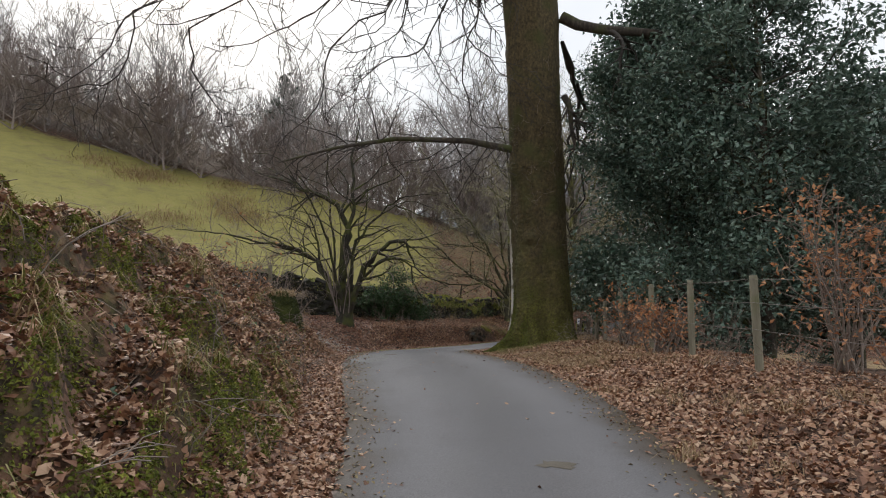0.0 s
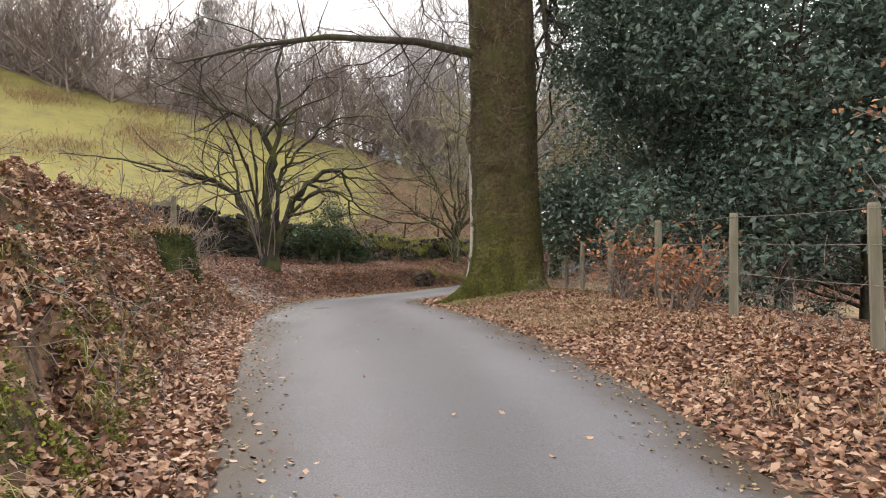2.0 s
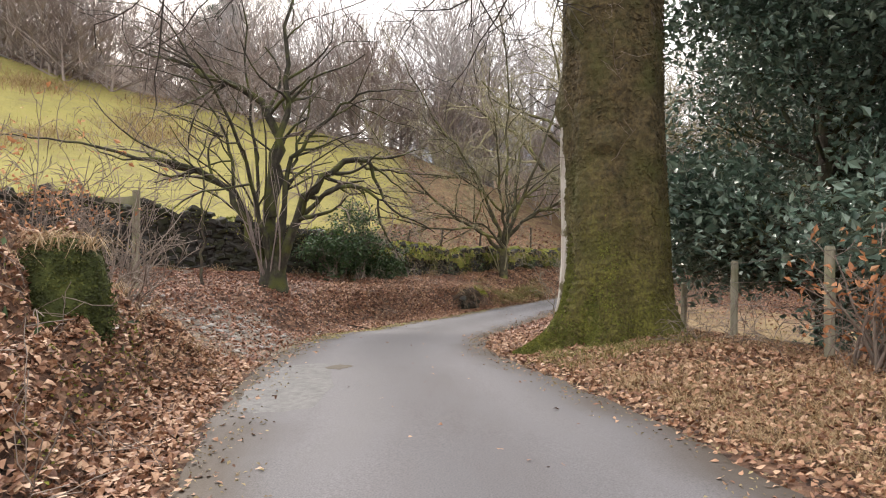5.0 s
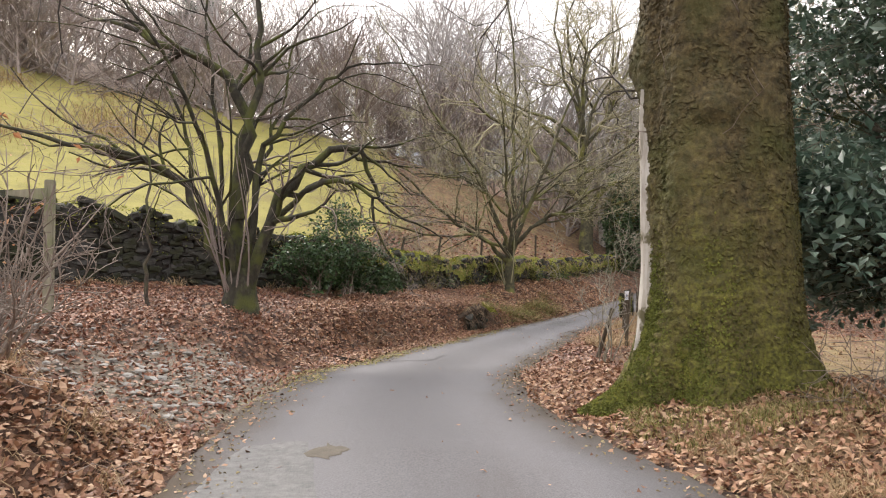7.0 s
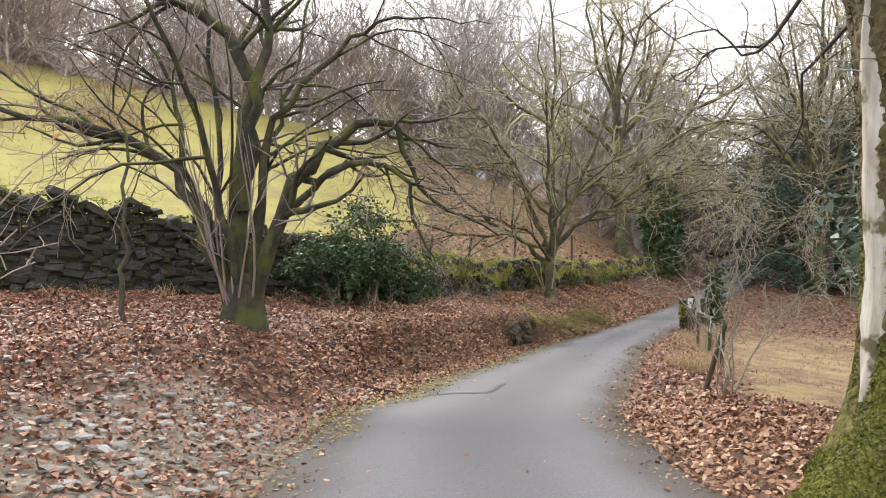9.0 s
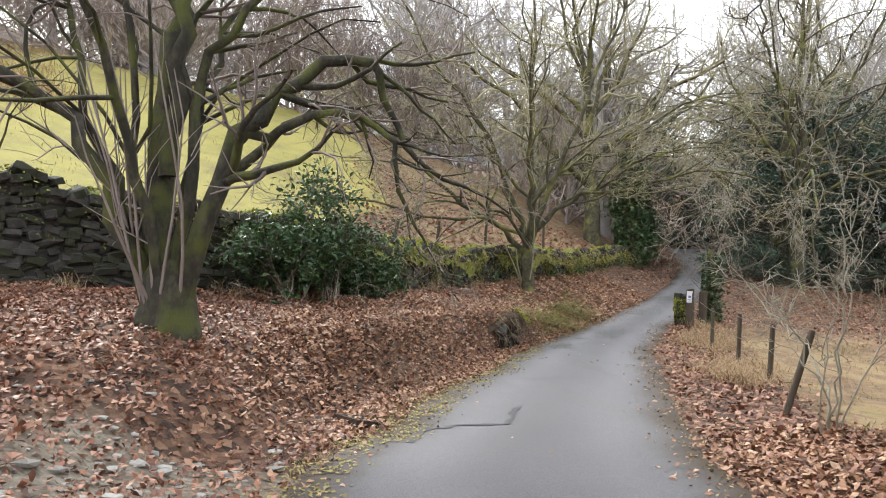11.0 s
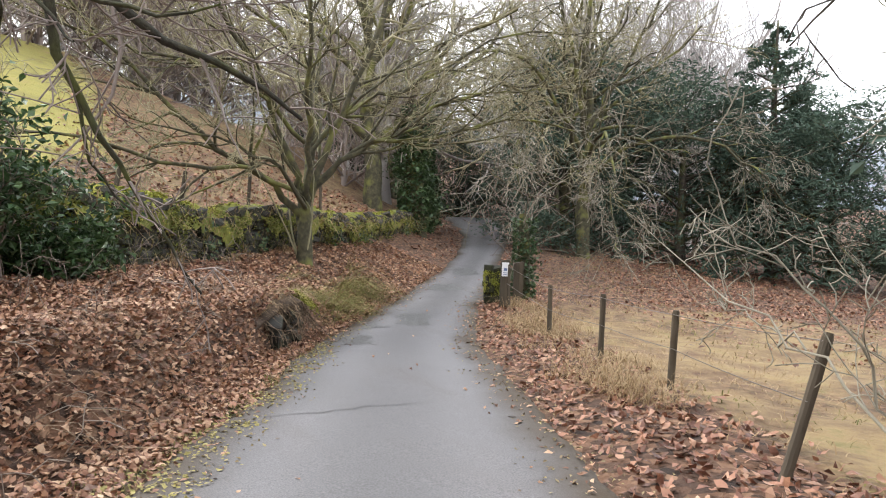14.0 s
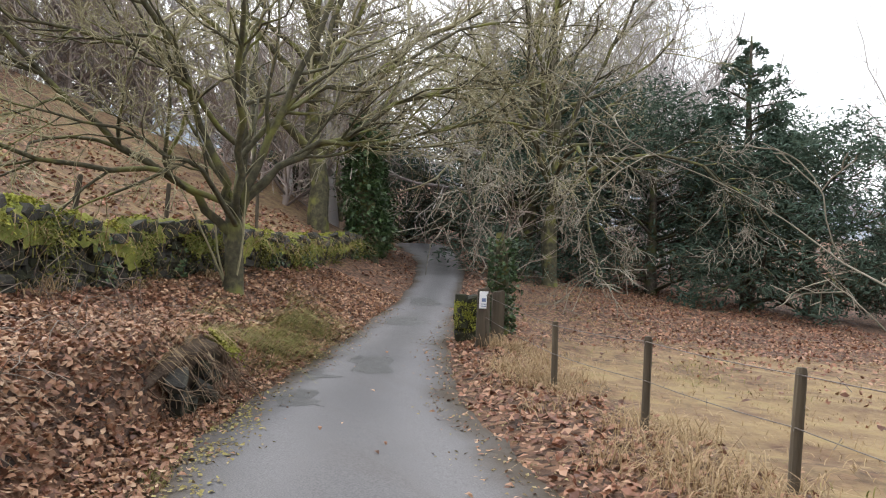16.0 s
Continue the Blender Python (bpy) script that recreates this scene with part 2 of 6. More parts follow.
moss_low(M_BARK_OLD, (0.13, 0.125, 0.02), 3.6, 0.0)
M_MOSS = material("bright_moss", [(0.045, 0.055, 0.01), (0.13, 0.14, 0.022), (0.26, 0.25, 0.045)], 3.5, 0.95, 0.8, 45, island=0.35)
M_MOSS_CAP = material("yellow_green_moss", [(0.12, 0.135, 0.022), (0.3, 0.305, 0.048), (0.48, 0.46, 0.1)], 3.0, 0.95, 0.8, 45, island=0.4)
M_MOSS_WALL = material("dark_wall_moss", [(0.032, 0.04, 0.009), (0.115, 0.128, 0.022), (0.29, 0.29, 0.055)], 2.4, 0.95, 0.8, 45, island=0.4)
M_MOSS_BANK = material("deep_green_bank_moss", [(0.035, 0.045, 0.008), (0.15, 0.17, 0.022), (0.4, 0.39, 0.07)], 5.0, 0.95, 0.8, 45, island=0.4)
M_MOSS_DARK = material("dark_stump_moss", [(0.014, 0.018, 0.005), (0.05, 0.062, 0.013), (0.15, 0.16, 0.032)], 5.0, 0.95, 0.8, 45, island=0.4)
M_EDGE = material("yellow_edge_moss", [(0.16, 0.13, 0.05), (0.28, 0.24, 0.08), (0.42, 0.36, 0.15)], 3.0, 0.95, 0.5, 45, island=0.6)
M_BARK_COPPICE = material("dark_mossy_coppice_bark", [(0.013, 0.012, 0.008), (0.034, 0.03, 0.02), (0.085, 0.077, 0.05)], 10, 0.93, 0.9, 34, stretch=(1, 1, 0.5),
                          stain=(0.075, 0.082, 0.018), stain_scale=2.6, stain_at=(0.46, 0.62))
M_BARK = material("grey_brown_bark", [(0.022, 0.017, 0.013), (0.06, 0.048, 0.036), (0.15, 0.125, 0.095)], 12, 0.9, 0.5, 40, stretch=(1, 1, 0.5),
                  stain=(0.075, 0.085, 0.025), stain_scale=1.4, stain_at=(0.46, 0.64))
M_BARK_MOSSY = material("green_mossy_bark", [(0.024, 0.021, 0.012), (0.06, 0.054, 0.03), (0.125, 0.112, 0.065)], 9, 0.92, 0.5, 40,
                        stain=(0.16, 0.16, 0.045), stain_scale=2.2, stain_at=(0.5, 0.66))
M_TWIG = material("bare_twigs", [(0.11, 0.082, 0.066), (0.21, 0.165, 0.135), (0.33, 0.275, 0.23)], 1.5, 0.85, 0, island=0.5)
M_TWIG_PURPLE = material("purple_brown_twigs", [(0.1, 0.078, 0.07), (0.22, 0.175, 0.155), (0.38, 0.32, 0.29)], 1.5, 0.85, 0, island=0.5)
M_TWIG_PALE = material("pale_beech_twigs", [(0.13, 0.115, 0.085), (0.26, 0.235, 0.18), (0.42, 0.39, 0.32)], 1.5, 0.85, 0, island=0.5)
M_TWIG_GREEN = material("lichened_twigs", [(0.15, 0.133, 0.078), (0.29, 0.26, 0.155), (0.45, 0.42, 0.28)], 1.5, 0.85, 0, island=0.5)
M_TWIG_DARK = material("dark_twigs", [(0.03, 0.025, 0.021), (0.075, 0.062, 0.052)], 3, 0.85, 0)
# Bark tones are raised so the colour itself carries the distance haze.
M_HAZE_BARK = material("haze_paled_bark", [(0.25, 0.23, 0.222), (0.4, 0.37, 0.355), (0.54, 0.51, 0.49)], 0.5, 0.9, 0, island=0.5, per_object=0.4)
# The palest holly tone is raised to paint in glints on the leaves.
M_HOLLY = material("glossy_holly_leaves", [(0.026, 0.052, 0.038), (0.1, 0.158, 0.115), (0.27, 0.345, 0.27)], 1.2, 0.3, 0, island=0.6, translucent=0.1)
M_YEW = material("dark_conifer_needles", [(0.03, 0.056, 0.04), (0.078, 0.122, 0.088), (0.145, 0.195, 0.145)], 0.6, 0.9, 0, island=0.5, translucent=0.12)
M_HOLLY_BUSH = material("green_holly_leaves", [(0.013, 0.034, 0.01), (0.04, 0.085, 0.026), (0.12, 0.19, 0.07)], 1.2, 0.42, 0, island=0.6, translucent=0.12)
M_COPPER = material("copper_beech_leaves", [(0.28, 0.11, 0.05), (0.5, 0.235, 0.11), (0.64, 0.39, 0.22)], 4, 0.7, 0, island=0.7, translucent=0.3)
M_GRASS = material("green_grass_blades", [(0.085, 0.085, 0.02), (0.2, 0.185, 0.05), (0.36, 0.3, 0.12)], 2, 0.8, 0, island=0.7, translucent=0.25)
M_STRAW = material("dry_grass_blades", [(0.2, 0.125, 0.062), (0.36, 0.25, 0.135), (0.5, 0.38, 0.235)], 2, 0.85, 0, island=0.7, translucent=0.25)
M_DEADSTEM = material("brown_dead_stems", [(0.09, 0.058, 0.038), (0.19, 0.13, 0.085), (0.33, 0.25, 0.17)], 2, 0.85, 0, island=0.8)
M_IVY = material("ivy_leaves", [(0.012, 0.03, 0.012), (0.04, 0.08, 0.025), (0.1, 0.15, 0.06)], 2, 0.45, 0, island=0.7, translucent=0.1)
# Stone tones near black: damp and the wall's shade put into the colour.
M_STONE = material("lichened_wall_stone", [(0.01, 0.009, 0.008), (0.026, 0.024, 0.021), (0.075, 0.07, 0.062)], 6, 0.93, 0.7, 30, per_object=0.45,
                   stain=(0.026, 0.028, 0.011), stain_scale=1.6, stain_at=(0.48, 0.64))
# Core darkened as well, with shade held in its base colour.
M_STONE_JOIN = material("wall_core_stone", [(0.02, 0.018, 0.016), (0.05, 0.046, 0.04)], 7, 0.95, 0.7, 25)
M_PEBBLE = material("pale_track_stones", [(0.16, 0.15, 0.135), (0.33, 0.31, 0.28), (0.5, 0.48, 0.45)], 5, 0.9, 0.4, 50, island=0.6)
M_POST = material("weathered_post_wood", [(0.15, 0.135, 0.095), (0.27, 0.25, 0.18), (0.38, 0.35, 0.27)], 7, 0.9, 0.5, 30, stretch=(1, 1, 0.12),
                  stain=(0.14, 0.16, 0.06), stain_scale=2.5, per_object=0.35)
M_POST_DARK = material("dark_damp_post_wood", [(0.03, 0.024, 0.017), (0.082, 0.064, 0.044), (0.155, 0.122, 0.08)], 7, 0.9, 0.5, 30, stretch=(1, 1, 0.12), per_object=0.35)
M_WIRE = material("rusty_galvanised_wire", [(0.12, 0.1, 0.09), (0.3, 0.27, 0.25)], 30, 0.5, 0, metal=0.7)
M_IRON = material("rusted_iron", [(0.03, 0.025, 0.022), (0.1, 0.065, 0.045)], 20, 0.7, 0.3, 60, metal=0.5)
M_NOTICE = material("white_plastic_notice", [(0.74, 0.75, 0.78), (0.82, 0.82, 0.84)], 5, 0.5, 0)
M_PRINT = material("blue_grey_print", [(0.12, 0.16, 0.3), (0.16, 0.2, 0.34)], 5, 0.6, 0)
M_TAR = material("dark_crack_sealant", [(0.035, 0.035, 0.037), (0.07, 0.07, 0.072)], 20, 0.6, 0.2, 60)
M_PATCH = material("older_tarmac_patch", [(0.1, 0.1, 0.1), (0.16, 0.158, 0.155), (0.22, 0.215, 0.21)], 14, 0.8, 0.5, 70)
M_DAMP = material("damp_dark_tarmac", [(0.06, 0.06, 0.062), (0.092, 0.091, 0.092), (0.135, 0.132, 0.132)], 9, 0.6, 0.5, 70)
M_MUD = material("brown_mud", [(0.085, 0.07, 0.05), (0.15, 0.128, 0.1)], 10, 0.85, 0.4, 50)
M_EARTH = material("dark_bank_earth", [(0.03, 0.02, 0.014), (0.095, 0.062, 0.041)], 9, 0.95, 0.8, 30)
M_DEADWOOD = material("pale_dead_wood", [(0.2, 0.17, 0.13), (0.42, 0.38, 0.33), (0.6, 0.57, 0.52)], 9, 0.85, 0.6, 30, stretch=(1, 1, 0.2), stain=(0.1, 0.085, 0.04), stain_scale=5, stain_at=(0.55, 0.62))
M_CRUMB = material("leaf_crumbs_and_grit", [(0.12, 0.08, 0.05), (0.26, 0.2, 0.11), (0.4, 0.33, 0.17)], 5, 0.9, 0, island=0.8)
M_PASTURE = material("pasture_grass_blades", [(0.2, 0.18, 0.05), (0.27, 0.25, 0.065), (0.34, 0.3, 0.1)], 0.5, 0.85, 0, island=0.6, translucent=0.3)
M_THICKET = material("purple_brown_thicket", [(0.17, 0.135, 0.122), (0.3, 0.245, 0.22), (0.44, 0.38, 0.345)], 0.4, 0.9, 0, island=0.5, per_object=0.4)
# Distance haze is put into the hill's blue-grey base colour.
M_HILL = material("haze_tinted_far_hill", [(0.2, 0.23, 0.27), (0.26, 0.29, 0.33)], 0.01, 1.0, 0)

# ---- plan: road edges, heights ----
LEFT_Y = [-60, -10, 1.4, 4.0, 6.5, 9.6, 11.1, 13.5, 15.6, 18.0, 19.3, 20.5, 22.0, 23.3, 24.2, 25.8, 27.3, 31.0, 35.6, 40.0, 46.0, 57.0, 61.0, 64.0, 68.0, 90.0]
LEFT_X = [4.5, 2.2, 1.75, 1.4, 0.92, 0.42, 0.15, -0.12, -0.15, -0.05, 0.1, 0.72, 1.2, 1.85, 2.35, 3.05, 3.85, 6.3, 9.5, 12.1, 15.3, 19.4, 20.6, 20.2, 18.0, -10.0]
RIGHT_Y = [-60, -10, 1.3, 5.5, 7.2, 9.5, 11.3, 14.0, 16.4, 18.9, 20.8, 23.4, 26.2, 28.0, 30.0, 33.5, 35.2, 41.0, 48.6, 53.0, 58.0, 63.0, 68.0, 90.0]
RIGHT_X = [7.2, 4.9, 4.42, 4.42, 4.33, 4.1, 3.85, 3.25, 2.85, 3.1, 3.72, 4.65, 5.65, 6.55, 7.6, 9.9, 10.8, 14.5, 18.9, 21.4, 23.4, 23.8, 22.0, -6.0]
ROAD_Y = [-80, -20, -4, 5, 9, 14, 17, 20, 24, 27, 31, 40, 58, 66, 120]
ROAD_Z = [-2.0, -0.5, 0.0, 0.25, 0.30, 0.28, 0.2, 0.08, 0.0, 0.0, 0.1, 0.75, 2.2, 2.3, 0.0]
WALL_X = [-60, -12, -7.0, -4.2, 0.15, 1.5, 2.6, 3.9, 6.5, 9.2, 12.2, 15.3, 19.5, 40]
WALL_Y = [-11.0, 19.5, 22.7, 24.5, 27.3, 29.1, 30.8, 32.3, 35.2, 39.0, 43.6, 49.5, 60, 110]
RIDGE_X = [-120, -60, -40, -29, -15, -7, 0, 3.5, 8, 12, 20, 40, 120]
RIDGE_Z = [34, 23, 17.5, 14.2, 10.5, 9.0, 7.6, 6.2, 4.6, 4.2, 5.0, 6.0, 8.0]


def smooth(a, b, v):
    s = np.clip((v - a) / (b - a), 0, 1)
    return s * s * (3 - 2 * s)


def lumps(x, y, f, seed=0.0):
    """Cheap smooth unevenness of about -1 to 1."""
    return (np.sin(x * f + 1.7 * np.sin(y * f * 0.7 + seed)) * np.cos(y * f * 1.1 + 1.3 * np.sin(x * f * 0.8 + seed * 2))
            + 0.5 * np.sin(2.3 * x * f + seed + y * f * 1.9)) / 1.5


def road_z(x, y):
    return np.interp(y, ROAD_Y, ROAD_Z)


def edges(y):
    return np.interp(y, LEFT_Y, LEFT_X), np.interp(y, RIGHT_Y, RIGHT_X)


def ledges(x, y, dl):
    """Turf ledges with steep faces, one above another, that break up the bank's slope."""
    p = (dl + 0.3 * lumps(x, y, 1.1, 0.8) + 0.13 * lumps(x, y, 2.9, 0.2)) / 0.66
    f = p - np.floor(p)
    return (smooth(0.0, 0.3, f) - f) * (0.34 + 0.16 * lumps(x, y, 0.9, 1.4))


def height(x, y):
    """The ground's height at any place of the plan."""
    x, y = np.asarray(x, float), np.asarray(y, float)
    base = road_z(x, y)
    le, re = edges(y)
    dl, dr = le - x, x - re
    bank = 0.88 * np.clip(dl - 0.4, 0, 2.1) + 0.2 * np.clip(dl - 2.5, 0, 60)
    verge = 0.33 * np.clip(dl - 0.15, 0, 2.4) + 0.08 * np.clip(dl - 2.55, 0, 8) + 0.05 * np.clip(dl - 10, 0, 60)
    w = smooth(14.4, 12.9, y + 0.35 * (dl - 1.5) * (dl < 3))
    left = w * (bank + ledges(x, y, dl) * smooth(0.55, 0.9, dl) * smooth(3.4, 2.6, dl)) + (1 - w) * verge
    steep = 0.06 * np.clip(dl, 0, 0.4) + 0.68 * smooth(0.25, np.interp(y, [22.0, 26.5], [1.7, 0.75]), dl) + 0.1 * np.clip(dl - 1.25, 0, 5) + 0.05 * np.clip(dl - 6.25, 0, 60)
    sw = smooth(20.6, 23.5, y) * smooth(29.0, 28.0, y)
    left = left * (1 - sw) + steep * sw
    stepped = smooth(25.4, 26.4, y) * smooth(28.0, 27.8, y)
    left = left * (1 - stepped) + stepped * (0.05 * np.clip(dl, 0, 0.7) + 0.68 * smooth(0.4, 0.6, dl) + 0.1 * np.clip(dl - 0.9, 0, 4))
    left = left + lumps(x, y, 1.9, 0.4) * (0.08 + 0.1 * w) * smooth(0.3, 1.0, dl) + lumps(x, y, 5.2, 2.0) * (0.03 + 0.12 * w) * smooth(0.3, 1.0, dl)
    left = left - 0.2 * np.exp(-((dl - 0.85) / 0.45) ** 2) * smooth(17.5, 19.5, y) * smooth(24.5, 22.5, y)
    yw = np.interp(x, WALL_X, WALL_Y)
    yr = np.maximum(47.0, yw + 8)
    lw, _ = edges(yw)
    wall_foot = road_z(x, yw) + np.where(yw > 14, 0.33 * np.clip(lw - x - 0.15, 0, 2.4) + 0.08 * np.clip(lw - x - 2.55, 0, 8) + 0.05 * np.clip(lw - x - 10, 0, 60), 2.0)
    s = np.clip((y - yw) / (yr - yw), 0, 1)
    field = wall_foot + 0.25 + (np.interp(x, RIDGE_X, RIDGE_Z) - wall_foot - 0.25) * (0.75 * s + 0.25 * s * s) + np.clip(0.15 - 0.004 * x, 0.1, 0.36) * 45 * (1 - np.exp(-np.clip(y - yr, 0, 400) / 45)) + lumps(x, y, 0.35) * 0.15 * s
    behind = smooth(-0.15, 0.25, y - yw) * (dl > 0)
    left = base + left
    zl = left * (1 - behind) + field * behind
    rise = 0.3 * smooth(0.1, 2.0, dr) - 0.1 * np.clip(dr - 2.6, 0, 12)
    meadow = 0.08 * smooth(0.0, 0.6, dr) - 0.065 * np.clip(dr - 0.8, 0, 30) - 0.02 * np.clip(dr - 30, 0, 120)
    v = smooth(17, 20, y)
    far = smooth(44, 56, y)
    right = (rise * (1 - v) + meadow * v) * (1 - far) + far * 0.25 * np.clip(dr, 0, 6)
    right = right + 9 * smooth(66, 95, y) * smooth(60, 35, x)
    right = right + lumps(x, y, 1.7, 1.1) * 0.05 * smooth(0.3, 1.2, dr)
    under = -0.05 * smooth(0.0, 0.12, np.minimum(-dl, -dr))
    return np.where(dl > 0, zl, np.where(dr > 0, base + right, base + under))


def slope(x, y):
    """How steep the ground is, as rise over run."""
    e = 0.06
    return np.hypot(height(x + e, y) - height(x - e, y), height(x, y + e) - height(x, y - e)) / (2 * e)


def z_at(x, y):
    return float(height(x, y))


# ---- mesh helpers ----
def raw_mesh(name, verts, faces, flat=False):
    """A mesh from an (n, 3) array and an (m, k) array of face corners."""
    me = bpy.data.meshes.new(name)
    verts, faces = np.asarray(verts, np.float32), np.asarray(faces, np.int32)
    k = faces.shape[1]
    me.vertices.add(len(verts))
    me.vertices.foreach_set("co", verts.ravel())
    me.loops.add(faces.size)
    me.loops.foreach_set("vertex_index", faces.ravel())
    me.polygons.add(len(faces))
    me.polygons.foreach_set("loop_start", np.arange(0, faces.size, k, dtype=np.int32))
    me.polygons.foreach_set("use_smooth", np.full(len(faces), not flat))
    me.update(calc_edges=True)
    return me


def solid(name, me, mat, parent=None, label=""):
    if not me.materials:
        me.materials.append(mat)
    ob = new(name, me)
    if parent:
        ob.parent = parent
    if label:
        ob["label"] = label
    return ob


def part(name, bm, mat, parent=None, label=""):
    me = bpy.data.meshes.new(name)
    bm.to_mesh(me)
    bm.free()
    return solid(name, me, mat, parent, label)


class Tubes:
    """Collects tapered tubes along polylines and joins them into one mesh."""

    def __init__(self, thin=0.0):
        self.v, self.f, self.n, self.thin = [], [], 0, thin

    def add(self, pts, radii, sides=4):
        p, r = np.asarray(pts, float), np.maximum(np.asarray(radii, float), self.thin)
        t = np.gradient(p, axis=0)
        t /= np.linalg.norm(t, axis=1)[:, None] + 1e-9
        ref = np.array([0.31, 0.92, 0.11]) if abs(t[0, 2]) > 0.8 else np.array([0.05, 0.1, 1.0])
        u = np.cross(t, ref)
        u /= np.linalg.norm(u, axis=1)[:, None] + 1e-9
        w = np.cross(t, u)
        a = np.arange(sides) * 2 * np.pi / sides
        ring = p[:, None, :] + r[:, None, None] * (np.cos(a)[None, :, None] * u[:, None, :] + np.sin(a)[None, :, None] * w[:, None, :])
        m = len(p)
        i = np.arange(m - 1)[:, None] * sides
        j = np.arange(sides if sides > 2 else 1)[None, :]
        k = (j + 1) % sides
        q = np.stack([i + j, i + k, i + sides + k, i + sides + j], -1).reshape(-1, 4) + self.n
        self.v.append(ring.reshape(-1, 3))
        self.f.append(q)
        self.n += m * sides

    def mesh(self, name):
        return raw_mesh(name, np.concatenate(self.v), np.concatenate(self.f))


def unit(v):
    return v / (np.linalg.norm(v) + 1e-9)


def side_way(d, angle, rng):
    """A direction that leaves d by that angle, to a random side."""
    o = unit(np.cross(d, rng.normal(size=3)))
    return unit(d * math.cos(angle) + o * math.sin(angle))


def grow(sets, p, d, length, r, level, plan, rng, tips=None):
    """Grows one limb and its side shoots into the Tubes of its level. plan: rows of
    (shoots per limb, length ratio, angle, wiggle, rise, sides, points)."""
    shoots, ratio, angle, wiggle, rise, sides, count = plan[min(level, len(plan) - 1)]
    pts, way, step = [np.array(p, float)], unit(np.array(d, float)), length / (count - 1)
    for _ in range(count - 1):
        way = unit(way + rng.normal(size=3) * wiggle + np.array([0, 0, rise]))
        pts.append(pts[-1] + way * step)
    pts = np.array(pts)
    radii = r * np.linspace(1, 0.3, count)
    sets[min(level, len(sets) - 1)].add(pts, np.maximum(radii, 0.0035), sides)
    if tips is not None and level >= len(plan) - 2:
        tips.append(pts[-1])
        tips.append(pts[len(pts) // 2])
    if level + 1 >= len(plan):
        return
    for _ in range(shoots):
        a = 0.2 + 0.8 * rng.random() ** 0.8
        i = min(int(a * (count - 1)), count - 2)
        base = pts[i] + (pts[i + 1] - pts[i]) * (a * (count - 1) - i)
        grow(sets, base, side_way(unit(pts[i + 1] - pts[i]), angle * (0.6 + 0.8 * rng.random()), rng),
             length * ratio * (0.6 + 0.7 * rng.random()) * (1.15 - 0.45 * a), max(0.004, r * (1 - 0.65 * a) * 0.6), level + 1, plan, rng, tips)


def leaf_mesh(name, at, size, rng, flat=0.35, width=0.55, curl=0.22, lean=None):
    """Many single leaves, each two triangles folded along the midrib. flat: how far they stand off level."""
    at = np.asarray(at, float)
    n = len(at)
    nor = rng.normal(size=(n, 3)) * flat + (np.array([0, 0, 1.0]) if lean is None else lean)
    nor /= np.linalg.norm(nor, axis=1)[:, None]
    al = np.cross(nor, rng.normal(size=(n, 3)))
    al /= np.linalg.norm(al, axis=1)[:, None]
    ac = np.cross(nor, al)
    s = size * (0.6 + 0.8 * rng.random((n, 1)))
    c = curl * (0.2 + 1.2 * rng.random((n, 1)))
    b = at - al * s * 0.5
    tip = at + al * s * 0.5 + nor * s * c * 0.6
    l = at + ac * s * width * 0.5 + nor * s * c
    r = at - ac * s * width * 0.5 + nor * s * c
    v = np.stack([b, l, tip, r], 1).reshape(-1, 3)
    i = np.arange(n)[:, None] * 4
    f = np.concatenate([i + np.array([[0, 2, 1]]), i + np.array([[0, 3, 2]])])
    return raw_mesh(name, v, f, flat=True)


def dead_leaf_mesh(name, at, size, rng, flat=0.42):
    """Many curled dead leaves of three triangles each."""
    at = np.asarray(at, float)
    n = len(at)
    nor = rng.normal(size=(n, 3)) * flat + np.array([0, 0, 1.0])
    nor /= np.linalg.norm(nor, axis=1)[:, None]
    al = np.cross(nor, rng.normal(size=(n, 3)))
    al /= np.linalg.norm(al, axis=1)[:, None]
    ac = np.cross(nor, al)
    s = size * (0.55 + 0.9 * rng.random((n, 1)))
    w = 0.22 + 0.12 * rng.random((n, 1))
    c = 0.3 * rng.normal(size=(n, 1))
    d = 0.18 * rng.normal(size=(n, 1))

    def corner(u, v, lift):
        return at + al * s * u + ac * s * v + nor * s * lift

    v = np.stack([corner(-0.5, 0 * w, 0.25 * np.abs(c)), corner(-0.12, w, d), corner(0.26, 0.8 * w, d * 0.6), corner(0.52, 0.04 + 0 * w, 0.5 * c), corner(-0.02, -w, d)], 1).reshape(-1, 3)
    i = np.arange(n)[:, None] * 5
    return raw_mesh(name, v, np.concatenate([i + np.array([q]) for q in ([0, 4, 1], [1, 4, 2], [2, 4, 3])]), flat=True)


